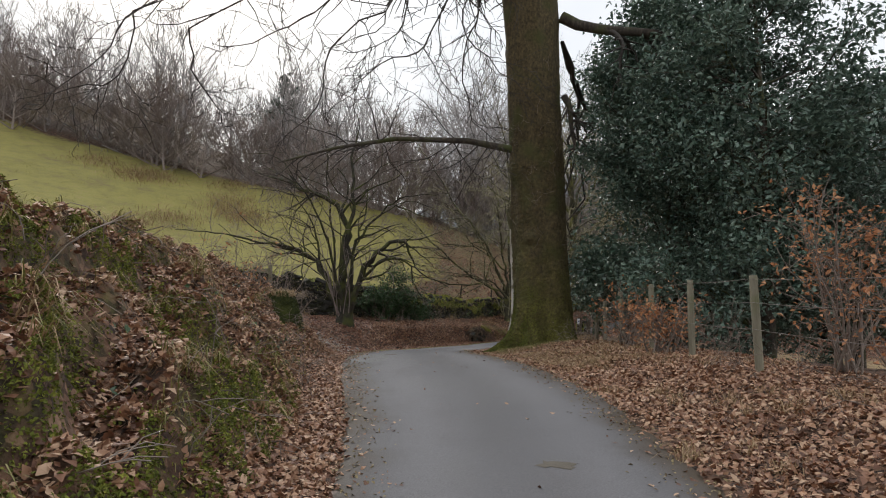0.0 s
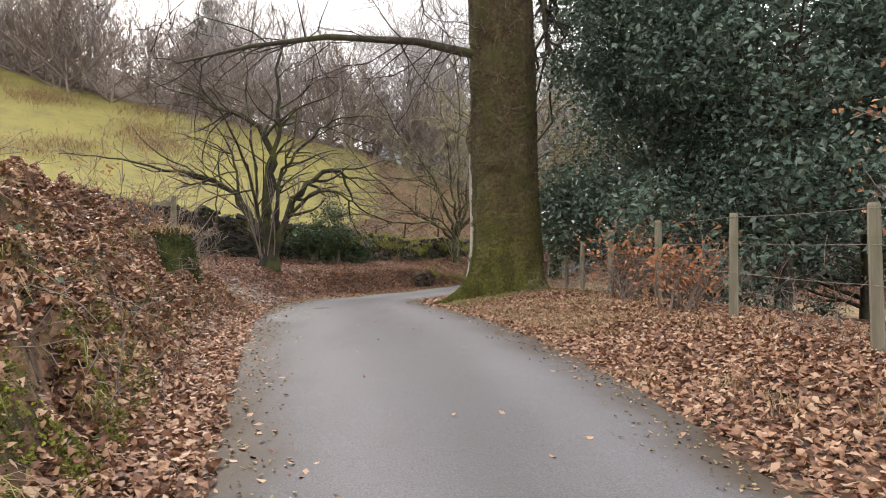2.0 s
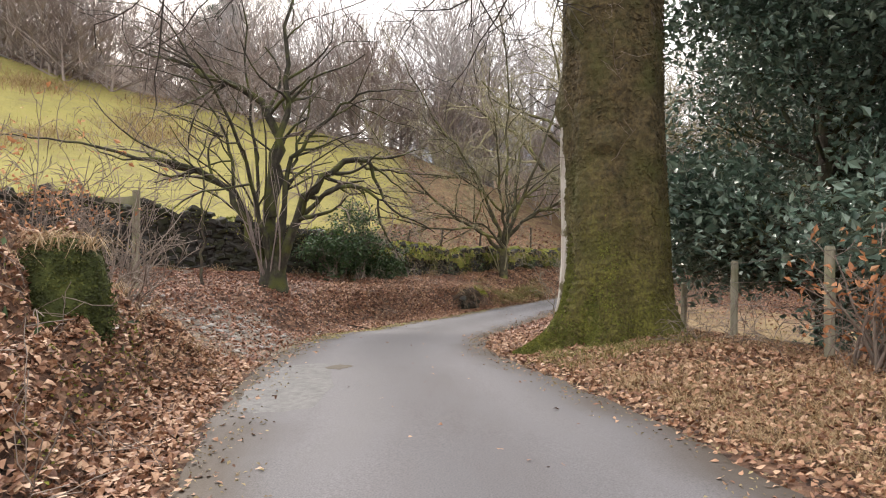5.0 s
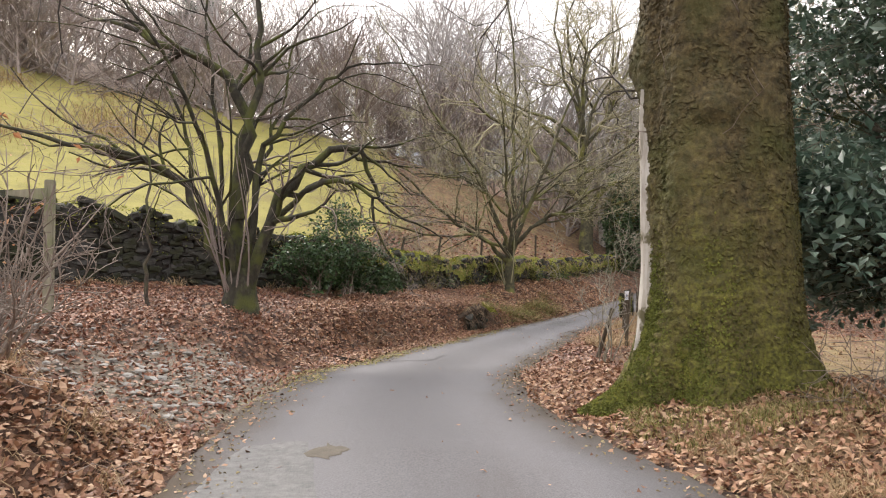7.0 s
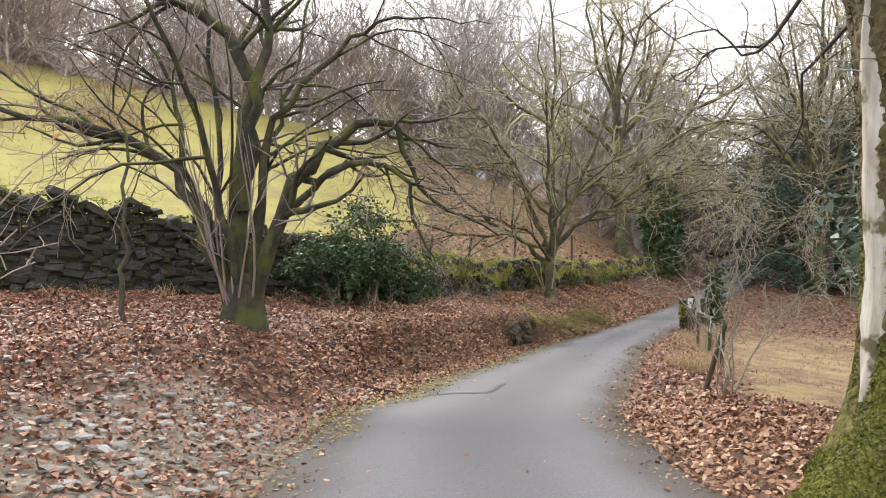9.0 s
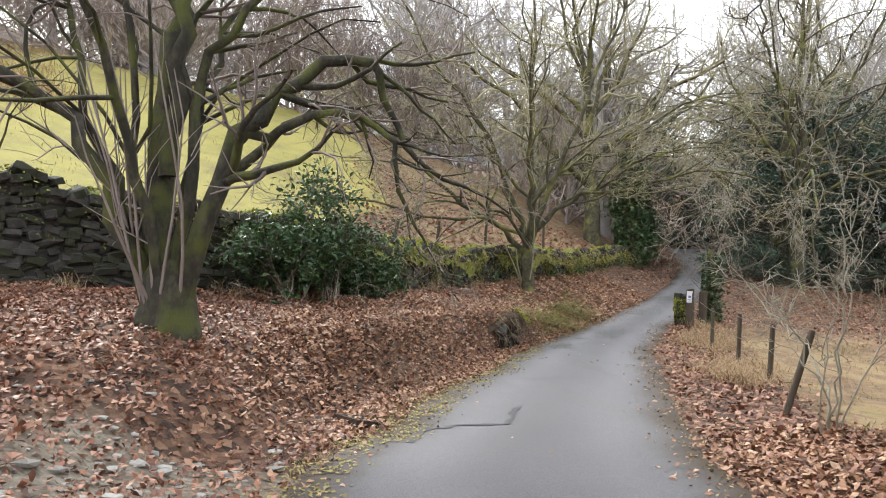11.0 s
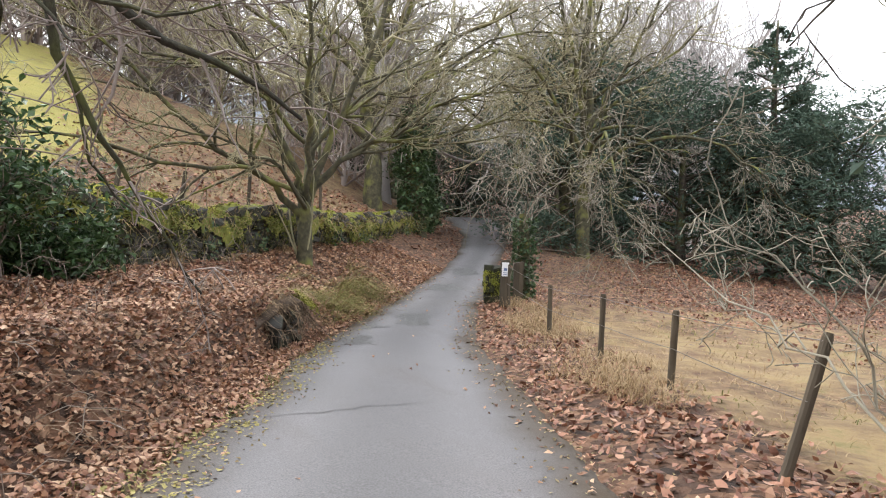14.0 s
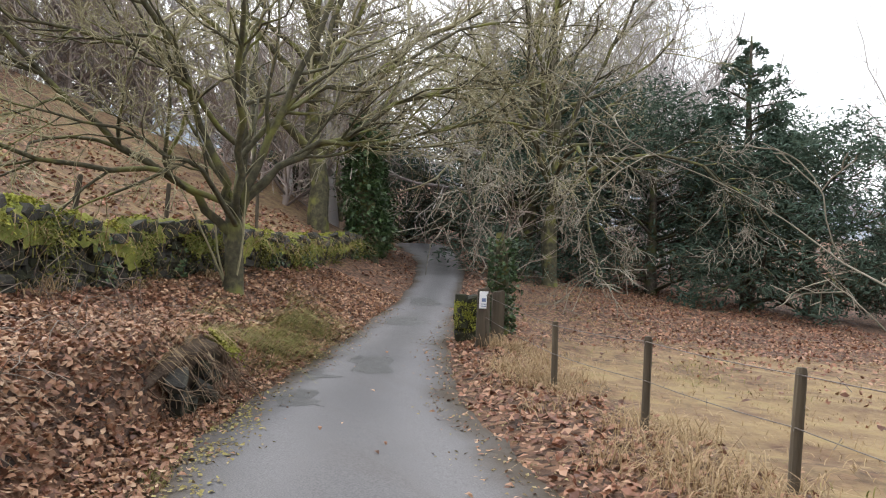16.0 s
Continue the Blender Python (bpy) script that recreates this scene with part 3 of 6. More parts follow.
def blades(name, roots, length, width, rng, droop=0.6, way=None):
    """Grass blades: ribbons of three bent pieces."""
    roots = np.asarray(roots, float)
    n = len(roots)
    a = rng.random(n) * 2 * np.pi
    d = np.stack([np.cos(a), np.sin(a), np.zeros(n)], 1)
    if way is not None:
        d = d * 0.6 + way
        d /= np.linalg.norm(d, axis=1)[:, None] + 1e-9
    side = np.stack([-d[:, 1], d[:, 0], np.zeros(n)], 1)
    ln = (length * (0.5 + 0.9 * rng.random(n)))[:, None]
    dr = (droop * (0.3 + 1.2 * rng.random(n)))[:, None]
    wd = width * (0.6 + 0.8 * rng.random(n))[:, None]
    rings = []
    for k, (h, o, ww) in enumerate(((0, 0, 1), (0.45, 0.25, 0.9), (0.75, 0.62, 0.7), (0.85, 1.0, 0.15))):
        c = roots + d * ln * o * dr + np.array([0, 0, 1.0]) * ln * (h - 0.5 * dr * o * o)
        rings += [c - side * wd * ww * 0.5, c + side * wd * ww * 0.5]
    v = np.stack(rings, 1).reshape(-1, 3)
    i = np.arange(n)[:, None] * 8
    f = np.concatenate([i + np.array([[k, k + 1, k + 3, k + 2]]) for k in (0, 2, 4)])
    return raw_mesh(name, v, f)


def scatter(rng, n, x0, x1, y0, y1, keep):
    """About n places of a rectangle, thinned by keep(x, y) in 0 to 1."""
    x, y = x0 + (x1 - x0) * rng.random(n), y0 + (y1 - y0) * rng.random(n)
    ok = rng.random(n) < keep(x, y)
    return x[ok], y[ok]


def stuff(ob, label, category):
    return tagged(ob, label, category, kind="stuff")


def thing(name, at, label, category, group=""):
    e = new(name)
    e.matrix_world = at
    return tagged(e, label, category, group)


# ---- ground and road ----
def spaced(marks):
    out = []
    for a, b, s in marks:
        out += list(np.arange(a, b - 1e-6, s))
    return np.array(out + [marks[-1][1]])


gx = spaced([(-900, -200, 70), (-200, -60, 10), (-60, -14, 2), (-14, -5, 0.4), (-5, -3.4, 0.16), (-3.4, 4, 0.08), (4, 8, 0.16), (8, 16, 0.4), (16, 60, 1.5), (60, 200, 10), (200, 900, 70)])
gy = spaced([(-600, -60, 60), (-60, -10, 5), (-10, -2, 0.5), (-2, 14.6, 0.12), (14.6, 21.4, 0.2), (21.4, 28.6, 0.12), (28.6, 34, 0.2), (34, 64, 0.5), (64, 130, 2.5), (130, 300, 15), (300, 900, 60)])
GX, GY = np.meshgrid(gx, gy)
GZ = height(GX, GY)
nx, ny = len(gx), len(gy)
ii = (np.arange(ny - 1)[:, None] * nx + np.arange(nx - 1)[None, :]).ravel()
ground_me = raw_mesh("ground", np.stack([GX, GY, GZ], -1).reshape(-1, 3), np.stack([ii, ii + 1, ii + nx + 1, ii + nx], -1))
fx, fy = GX.ravel(), GY.ravel()
f_le, f_re = edges(fy)
f_dl, f_dr = f_le - fx, fx - f_re
f_wall = np.interp(fx, WALL_X, WALL_Y)
f_patch = lumps(fx, fy, 0.22, 0.7)
f_field = (f_dl > 0) * smooth(0.3, 1.2, fy - f_wall)
layer = {
    "grass": f_field * smooth(52, 46, fy) * smooth(3.2, -1.2, fx + 0.9 * lumps(fx, fy, 0.5, 0.9)) * (1 - 0.3 * smooth(0.35, 0.7, f_patch) * smooth(34, 40, fy)) * (1 - 0.9 * smooth(7, 2, fy - f_wall)),
    "straw": np.maximum((f_dr > 0) * smooth(17.5, 20, fy) * smooth(0.9, 1.9, f_dr) * smooth(33, 27, fy + 0.12 * f_dr) * smooth(18, 12, f_dr) * (0.72 + 0.3 * lumps(fx, fy, 0.9, 0.4)),
                        np.maximum(f_field * np.maximum(0.4 * smooth(7, 2, fy - f_wall), 0.5 * smooth(-0.5, 2.5, fx) * smooth(14, 9, fx)), (f_dr > 0.3) * 0.5 * smooth(8, 11, fy) * smooth(16, 14.5, fy) * smooth(2.6, 1.2, f_dr))),
    "moss": (f_dl > 0.5) * smooth(3.4, 2.6, f_dl) * 0.5 * smooth(1.0, 1.7, slope(fx, fy)) * smooth(13, 5, fy)
            + 0.55 * smooth(0.45, 0.1, f_dl) * (f_dl > 0) * smooth(18, 21, fy) * smooth(27, 24, fy),
    "stony": (f_dl > 0) * smooth(14.0, 15.2, fy) * smooth(20.2, 18.6, fy) * smooth(2.6, 1.2, f_dl) * 0.62 + f_field * smooth(45, 53, fy) * 0.45,
}
for key, values in layer.items():
    attr = ground_me.attributes.new(key, "FLOAT", "POINT")
    attr.data.foreach_set("value", np.clip(values, 0, 1).astype(np.float32))
tagged(solid("ground", ground_me, M_GROUND), "uneven ground with fallen leaves, grass and earth", "ground", kind="structure")


def road():
    ys = np.concatenate([np.arange(-60, -4, 1.0), np.arange(-4, 34, 0.12), np.arange(34, 75, 0.4)])
    le, re = edges(ys)
    rng = np.random.default_rng(3)
    le = le - 0.03 + 0.05 * np.sin(ys * 3.1) * np.sin(ys * 1.3) + 0.02 * rng.normal(size=len(ys))
    re = re + 0.03 + 0.05 * np.sin(ys * 2.7 + 1) * np.sin(ys * 1.7) + 0.02 * rng.normal(size=len(ys))
    u = np.concatenate([[0, 0.03], np.linspace(0.08, 0.92, 19), [0.97, 1]])
    x = le[:, None] + (re - le)[:, None] * u
    y = ys[:, None] + 0 * u
    z = road_z(x, y) + 0.012 + 0.035 * (1 - (2 * u - 1) ** 2) - 0.04 * (np.abs(2 * u - 1) > 0.99) + 0.003 * lumps(x, y, 1.3)
    m, k = x.shape
    i = (np.arange(m - 1)[:, None] * k + np.arange(k - 1)[None, :]).ravel()
    me = raw_mesh("road", np.stack([x, y, z], -1).reshape(-1, 3), np.stack([i, i + 1, i + k + 1, i + k], -1))
    tr = me.attributes.new("track", "FLOAT", "POINT")
    uu = u[None, :] + 0.035 * lumps(x, y, 1.9, 0.2)
    dirt = np.clip(smooth(0.2, 0.02, uu) + smooth(0.8, 0.98, uu), 0, 1) * (0.85 + 0.35 * lumps(x, y, 1.1, 0.5))
    tr.data.foreach_set("value", np.clip(dirt, 0, 1).astype(np.float32).ravel())
    wh = me.attributes.new("wheel", "FLOAT", "POINT")
    tread = np.exp(-((u - 0.27) / 0.12) ** 2) + np.exp(-((u - 0.75) / 0.12) ** 2)
    wh.data.foreach_set("value", np.clip(tread[None, :] * (0.85 + 0.12 * lumps(x, y * 0.4, 0.9, 0.2)), 0, 1).astype(np.float32).ravel())
    return tagged(solid("road", me, M_ROAD), "narrow grey tarmac lane with leaf-strewn crumbling edges", "road", kind="structure")


road()


def road_top(x, y):
    le, re = edges(y)
    u = (x - le) / (re - le)
    return float(road_z(x, y)) + 0.012 + 0.035 * (1 - (2 * u - 1) ** 2) + 0.003 * float(lumps(x, y, 1.3))


def decal(name, ring, lift, mat, label, category, ragged=0.015):
    """A thin worn patch that lies on the road."""
    rng = np.random.default_rng(len(ring) + int(ring[0][0] * 100))
    pts = []
    for a, b in zip(ring, ring[1:] + ring[:1]):
        for k in range(5):
            s = k / 5
            pts.append((a[0] + (b[0] - a[0]) * s + rng.normal() * ragged, a[1] + (b[1] - a[1]) * s + rng.normal() * ragged * 1.4))
    bm = bmesh.new()
    c = np.mean(pts, 0)
    outer = [bm.verts.new((x, y, road_top(x, y) + 0.002)) for x, y in pts]
    inner = [bm.verts.new((c[0] + (x - c[0]) * 0.9, c[1] + (y - c[1]) * 0.9, road_top(c[0] + (x - c[0]) * 0.9, c[1] + (y - c[1]) * 0.9) + lift)) for x, y in pts]
    mid = bm.verts.new((c[0], c[1], road_top(c[0], c[1]) + lift))
    for k in range(len(pts)):
        n = (k + 1) % len(pts)
        bm.faces.new((outer[k], outer[n], inner[n], inner[k]))
        bm.faces.new((inner[k], inner[n], mid))
    return tagged(part(name, bm, mat), label, category, kind="structure")


def seam(name, line, width, label):
    bm = bmesh.new()
    rng = np.random.default_rng(5)
    last = None
    dense = []
    for a, b in zip(line, line[1:]):
        n = max(2, int(math.hypot(b[0] - a[0], b[1] - a[1]) / 0.12))
        dense += [(a[0] + (b[0] - a[0]) * k / n + rng.normal() * 0.012, a[1] + (b[1] - a[1]) * k / n + rng.normal() * 0.02) for k in range(n)]
    for (x, y), (x2, y2) in zip(dense, dense[1:]):
        d = unit(np.array([x2 - x, y2 - y]))
        w = width * (0.5 + rng.random()) * 0.5
        pair = [bm.verts.new((x - d[1] * s * w, y + d[0] * s * w, road_top(x - d[1] * s * w, y + d[0] * s * w) + 0.006)) for s in (-1, 1)]
        if last:
            bm.faces.new((last[0], last[1], pair[1], pair[0]))
        last = pair
    return tagged(part(name, bm, M_TAR), label, "road crack", kind="structure")


decal("road_patch", [(0.3, 11.5), (0.65, 11.42), (0.95, 11.6), (1.0, 12.6), (0.72, 14.3), (0.25, 14.2), (0.15, 12.4)], 0.007, M_PATCH, "rough darker tarmac repair at the lane's edge", "road patch")
decal("mud_patch", [(0.74, 13.85), (0.9, 13.68), (1.06, 13.95), (0.88, 14.2)], 0.006, M_MUD, "small muddy hollow in the tarmac", "mud", 0.03)
decal("mud_patch", [(3.2, 1.9), (3.45, 1.85), (3.5, 2.05), (3.25, 2.1)], 0.006, M_MUD, "small muddy puddle stain on the tarmac", "mud")
for ring in ([(5.2, 28.0), (5.6, 27.8), (6.1, 28.9), (5.7, 29.2)], [(7.5, 31.9), (8.1, 31.8), (8.5, 32.8), (7.9, 33.0)], [(9.2, 34.3), (9.9, 34.2), (10.3, 35.6), (9.6, 35.7)], [(4.6, 27.9), (4.9, 27.8), (5.0, 28.3), (4.7, 28.4)]):
    decal("road_patch", ring, 0.006, M_DAMP, "dark damp repair in the tarmac", "road patch", 0.06)
seam("road_crack", [(0.91, 19.9), (1.05, 20.35), (1.5, 20.55), (1.85, 20.5), (1.95, 20.75), (2.05, 21.1), (2.25, 21.55)], 0.06, "dark tar-sealed crack across the lane")
seam("road_crack", [(2.25, 23.4), (2.7, 23.3), (3.2, 23.36), (3.75, 23.28)], 0.014, "thin cracked joint across the lane")
seam("road_crack", [(3.0, 27.9), (3.9, 28.4), (4.7, 28.3), (5.3, 28.6)], 0.03, "thin dark crack across the lane")
decal("road_patch", [(3.9, 26.6), (4.25, 26.5), (4.5, 27.2), (4.2, 27.5)], 0.006, M_DAMP, "dark damp repair in the tarmac", "road patch", 0.06)

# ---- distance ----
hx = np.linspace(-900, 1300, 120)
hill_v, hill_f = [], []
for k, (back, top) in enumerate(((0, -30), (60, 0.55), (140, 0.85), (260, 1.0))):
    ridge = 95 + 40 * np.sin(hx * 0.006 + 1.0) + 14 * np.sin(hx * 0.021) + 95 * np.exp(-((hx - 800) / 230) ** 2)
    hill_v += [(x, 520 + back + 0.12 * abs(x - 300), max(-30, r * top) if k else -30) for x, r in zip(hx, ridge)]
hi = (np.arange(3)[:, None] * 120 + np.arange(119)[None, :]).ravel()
tagged(solid("backdrop", raw_mesh("backdrop", hill_v, np.stack([hi, hi + 1, hi + 121, hi + 120], -1)), M_HILL), "hillside far beyond the trees, blue-grey haze in its colour", "hill", kind="structure")

# ---- trees ----
BARE = [(9, 0.55, 0.75, 0.16, 0.05, 6, 8), (7, 0.55, 0.8, 0.2, 0.04, 4, 6), (6, 0.55, 0.8, 0.22, 0.03, 3, 5), (0, 0, 0, 0.25, 0.02, 3, 4)]


def big_tree():
    x, y = 4.75, 15.95
    z = min(z_at(x + 1.25 * math.cos(k), y + 1.25 * math.sin(k)) for k in np.arange(0, 6.28, 0.3)) + 0.05
    t = thing("old_tree", pose(x, y, z - 0.05), "massive old tree with mossy trunk and flared roots", "tree")
    rng = np.random.default_rng(11)
    hs = np.concatenate([np.arange(0, 5.0, 0.026), np.arange(5.0, 11.1, 0.15)])
    na = 190
    a = np.arange(na) * 2 * np.pi / na

    def away(ang, c):
        return np.angle(np.exp(1j * (ang - c)))

    def surface(ang, h):
        """The trunk's radius at an angle and height."""
        r = 0.76 + 0.2 * np.exp(-h / 0.42) - 0.012 * h + 0.012 * np.clip(h - 5.5, 0, 9) ** 1.5
        root = -0.1 * np.exp(-h / 0.7) * (np.exp(-(away(ang, 3.85) / 0.12) ** 2) + np.exp(-(away(ang, 4.75) / 0.14) ** 2) + 0.7 * np.exp(-(away(ang, 5.2) / 0.1) ** 2)) + np.exp(-h / 0.38) * (0.2 * np.maximum(0, np.sin(ang * 2.5 + 0.5)) ** 2 + 0.72 * np.exp(-(away(ang, 3.42) / 0.26) ** 2) + 0.35 * np.exp(-(away(ang, 4.3) / 0.22) ** 2) + 0.3 * np.exp(-(away(ang, 5.5) / 0.25) ** 2))
        flut = 0.03 * np.sin(ang * 5 + 0.25 * h) + 0.018 * np.sin(ang * 9 - 0.5 * h) + 0.02 * np.sin(ang * 3 + h * 1.7)
        burr = (0.09 * np.exp(-((h - 2.95) / 0.13) ** 2) * np.exp(-(away(ang, 4.3) / 0.28) ** 2) - 0.05 * np.exp(-((h - 2.72) / 0.1) ** 2) * np.exp(-(away(ang, 4.3) / 0.25) ** 2)
                + 0.12 * np.exp(-((h - 3.6) / 0.3) ** 2) * np.exp(-(away(ang, 2.75) / 0.35) ** 2) + 0.07 * np.exp(-((h - 4.9) / 0.35) ** 2) * np.exp(-(away(ang, 3.6) / 0.5) ** 2))
        return r * (1 + flut) + root + burr

    v = []
    for h in hs:
        rr = surface(a, h)
        px, py = rr * np.cos(a), rr * np.sin(a)
        rough = np.array([0.035 * noise.noise((q * 3.0, s * 3.0, h * 2.2)) + 0.03 * max(-0.2, noise.noise((q * 9, s * 9, h * 17.0))) + 0.012 * noise.noise((q * 23, s * 23, h * 31.0)) for q, s in zip(px, py)])
        rr = rr + rough * (1 if h > 0 else 0)
        v.append(np.stack([rr * np.cos(a) - 0.028 * h, rr * np.sin(a), np.full(na, h - 0.3 * (h == 0))], -1))
    v = np.concatenate(v)
    i = np.arange(len(hs) - 1)[:, None] * na
    j = np.arange(na)[None, :]
    f = np.stack([i + j, i + (j + 1) % na, i + na + (j + 1) % na, i + na + j], -1).reshape(-1, 4)
    solid("trunk", raw_mesh("trunk", v, f), M_BARK_OLD, t)
    # raised bark scales with shaded undersides
    n = 5200
    th, hh = rng.uniform(1.6, 6.6, n), 0.25 + rng.random(n) ** 1.3 * 6.5
    wd, tl, dp = 0.02 + 0.035 * rng.random(n), 0.014 + 0.022 * rng.random(n), 0.008 + 0.014 * rng.random(n)
    r = surface(th, hh) - 0.004
    mid = np.stack([r * np.cos(th) - 0.028 * hh, r * np.sin(th), hh], -1)
    out = np.stack([np.cos(th), np.sin(th), np.zeros(n)], -1)
    side = np.stack([-np.sin(th), np.cos(th), 0.5 * rng.normal(size=n)], -1) * wd[:, None]
    up = np.array([0, 0, 1.0]) * tl[:, None]
    sv = np.stack([mid - side, mid + side, mid + 1.6 * up, mid - 0.8 * up, mid + out * dp[:, None] - 0.35 * up - 0.35 * side, mid + out * dp[:, None] - 0.3 * up + 0.35 * side], 1).reshape(-1, 3)
    k = np.arange(n)[:, None] * 6
    sf = np.concatenate([k + np.array([q]) for q in ([0, 4, 2], [4, 5, 2], [5, 1, 2], [0, 3, 4], [3, 5, 4], [3, 1, 5])])
    scales = solid("rough_bark", raw_mesh("rough_bark", sv, sf, True), M_BARK_OLD, t, "knobbly raised bark scales")
    scales["kind"] = "stuff"
    n = 17000
    th, hh = rng.uniform(1.6, 6.6, n), rng.random(n) ** 1.4 * 7.0
    r = surface(th, hh) + 0.008
    out = np.stack([np.cos(th), np.sin(th), np.full(n, 0.5)], -1)
    solid("bark_moss", leaf_mesh("bark_moss", np.stack([r * np.cos(th) - 0.028 * hh, r * np.sin(th), hh], -1), 0.028, rng, 0.5, 0.8, 0.3, lean=out), M_BARK_OLD, t, "loose olive moss on ridged bark")
    n = 34000
    th, hh = rng.normal(size=n) * 0.5 + 3.5, rng.random(n) ** 1.7 * 2.1
    r = surface(th, hh) + 0.01
    keep = rng.random(n) < smooth(1.7, 0.3, hh + 0.35 * np.sin(th * 7)) * (0.35 + 0.65 * (np.sin(th * 11 + 3 * hh) > -0.2))
    out = np.stack([np.cos(th), np.sin(th), np.full(n, 0.4)], -1)[keep]
    solid("moss", leaf_mesh("moss", np.stack([r * np.cos(th) - 0.028 * hh, r * np.sin(th), hh], -1)[keep], 0.026, rng, 0.8, 0.8, 0.3, lean=out), M_MOSS, t, "bright green moss on the roots")
    # peeled pale strip of dead wood towards the lane
    sh = np.arange(0.55, 3.3, 0.06)
    width = np.array([0.13 + 0.1 * noise.noise((h * 3.1, 0, 0)) + 0.06 * np.exp(-((h - 1.3) / 0.5) ** 2) for h in sh])
    width *= smooth(0.5, 1.0, sh) * smooth(3.35, 2.5, sh) * np.array([0.45 + 0.55 * (noise.noise((h * 2.3, 9, 1)) > -0.25) for h in sh])
    mid = np.array([3.08 + 0.12 * noise.noise((h * 1.3, 5, 0)) for h in sh])
    sv = []
    for h, w, c in zip(sh, width, mid):
        for q in (-1.0, -0.4, 0.3, 1.0):
            ang = c + q * w * (1 + 0.4 * noise.noise((h * 9, q * 3, 2)))
            rr = float(surface(np.array(ang), np.array(h))) + (0.045 if abs(q) < 0.9 else 0.0)
            sv.append((rr * math.cos(ang) - 0.028 * h, rr * math.sin(ang), h))
    k = np.arange(len(sh) - 1)[:, None] * 4 + np.arange(3)[None, :]
    solid("bare_wood", raw_mesh("bare_wood", sv, np.stack([k, k + 1, k + 5, k + 4], -1).reshape(-1, 4)), M_DEADWOOD, t, "pale barkless wood")
    shoots = Tubes()
    for _ in range(46):
        ang, h = rng.uniform(2.4, 6.2), rng.uniform(2.4, 7.5)
        rr = float(surface(np.array(ang), np.array(h)))
        grow([shoots], (rr * math.cos(ang) - 0.028 * h, rr * math.sin(ang), h), (math.cos(ang) + 0.5 * rng.normal(), math.sin(ang) + 0.5 * rng.normal(), 0.2 * rng.normal()), 0.35 + 0.4 * rng.random(), 0.006, 0,
             [(2, 0.5, 0.7, 0.3, 0.05, 3, 6), (0, 0, 0, 0.2, 0, 3, 3)], rng)
    sh_ob = solid("trunk_regrowth", shoots.mesh("trunk_regrowth"), M_TWIG, t, "thin pale shoots")
    sh_ob["kind"] = "stuff"
    low = Tubes()
    lp = np.array([(-0.7, -0.2, 5.35), (-2.0, -0.3, 5.6), (-3.9, -0.4, 5.65), (-5.5, -0.5, 5.4), (-7.0, -0.6, 5.0)])
    low.add(lp, [0.11, 0.085, 0.065, 0.045, 0.02], 7)
    solid("limb", low.mesh("limb"), M_BARK, t)
    limbs = [((0.6, -0.2, 9.0), (1, -0.35, -0.28), 4.5, 0.17), ((0.65, 0.1, 6.9), (0.6, -0.3, -0.9), 1.6, 0.1),
             ((-0.6, -0.4, 9.6), (-0.8, -0.8, 0.5), 8, 0.24), ((0.4, -0.5, 10.2), (0.7, -0.9, 0.6), 8, 0.24), ((-0.2, 0.5, 10.5), (-0.4, 0.8, 0.7), 7, 0.24),
             ((0.0, -0.3, 10.6), (-0.2, -1.0, 0.35), 9, 0.22), ((-0.5, 0.1, 10.4), (-1.0, 0.3, 0.5), 8, 0.22), ((0.5, 0.2, 10.3), (1.0, 0.5, 0.5), 7, 0.22)]
    twigs, fine = Tubes(0.008), Tubes(0.0055)
    plan = [(9, 0.42, 0.8, 0.13, -0.015, 8, 10), (7, 0.5, 0.8, 0.22, -0.07, 5, 7), (4, 0.5, 0.8, 0.25, -0.07, 3, 5)]
    for p, d, ln, r in limbs:
        own = Tubes()
        grow([own, twigs, fine], p, d, ln, r, 0, plan, rng)
        solid("limb", own.mesh("limb"), M_BARK, t)
    for k in range(26):
        s = rng.random() * 3.8
        b0 = lp[int(s)] + (lp[int(s) + 1] - lp[int(s)]) * (s % 1)
        grow([twigs, fine], b0, (-0.6 + 0.5 * rng.normal(), 0.5 * rng.normal(), 0.45 * rng.normal() - 0.1), 1.3 + rng.random(), 0.02, 0, [(6, 0.5, 0.8, 0.22, -0.03, 4, 6), (3, 0.5, 0.8, 0.25, -0.03, 3, 4)], rng)
    # long hanging sprays over the lane
    for p, d, ln in [((-9.6, -4.6, 7.9), (0.2, 0.0, -0.8), 2.6), ((-8.6, -4.0, 8.6), (-0.5, 0.0, -0.7), 2.6), ((-7.3, -5.0, 7.6), (0.3, -0.1, -0.8), 2.3),
                     ((-6.2, -4.4, 8.2), (0.0, 0.1, -0.8), 2.4), ((-5.2, -5.2, 7.6), (0.4, -0.1, -0.8), 2.2), ((-4.1, -4.2, 8.0), (-0.2, 0.1, -0.8), 2.2),
                     ((-2.9, -3.6, 7.8), (0.4, 0.0, -0.8), 2.6), ((-2.0, -2.4, 8.6), (-0.4, 0.0, -0.8), 3.4), ((-1.4, -1.4, 8.0), (-0.3, 0.0, -0.7), 3.0)]:
        e = np.array(p) + np.array([0.7, 0.5, 0.45]) * rng.normal(size=3) - np.array([0, 0, 0.75])
        s = np.array([-0.3 + 0.1 * rng.normal(), -0.2, 11.2])
        mid = e + 0.4 * (s - e) + np.array([0.4 * rng.normal(), 0.4 * rng.normal(), 1.2])
        q = np.linspace(0, 1, 14)[:, None]
        arc = (1 - q) ** 2 * s + 2 * q * (1 - q) * mid + q * q * e + 0.12 * np.sin(np.pi * q) * rng.normal(size=(14, 3))
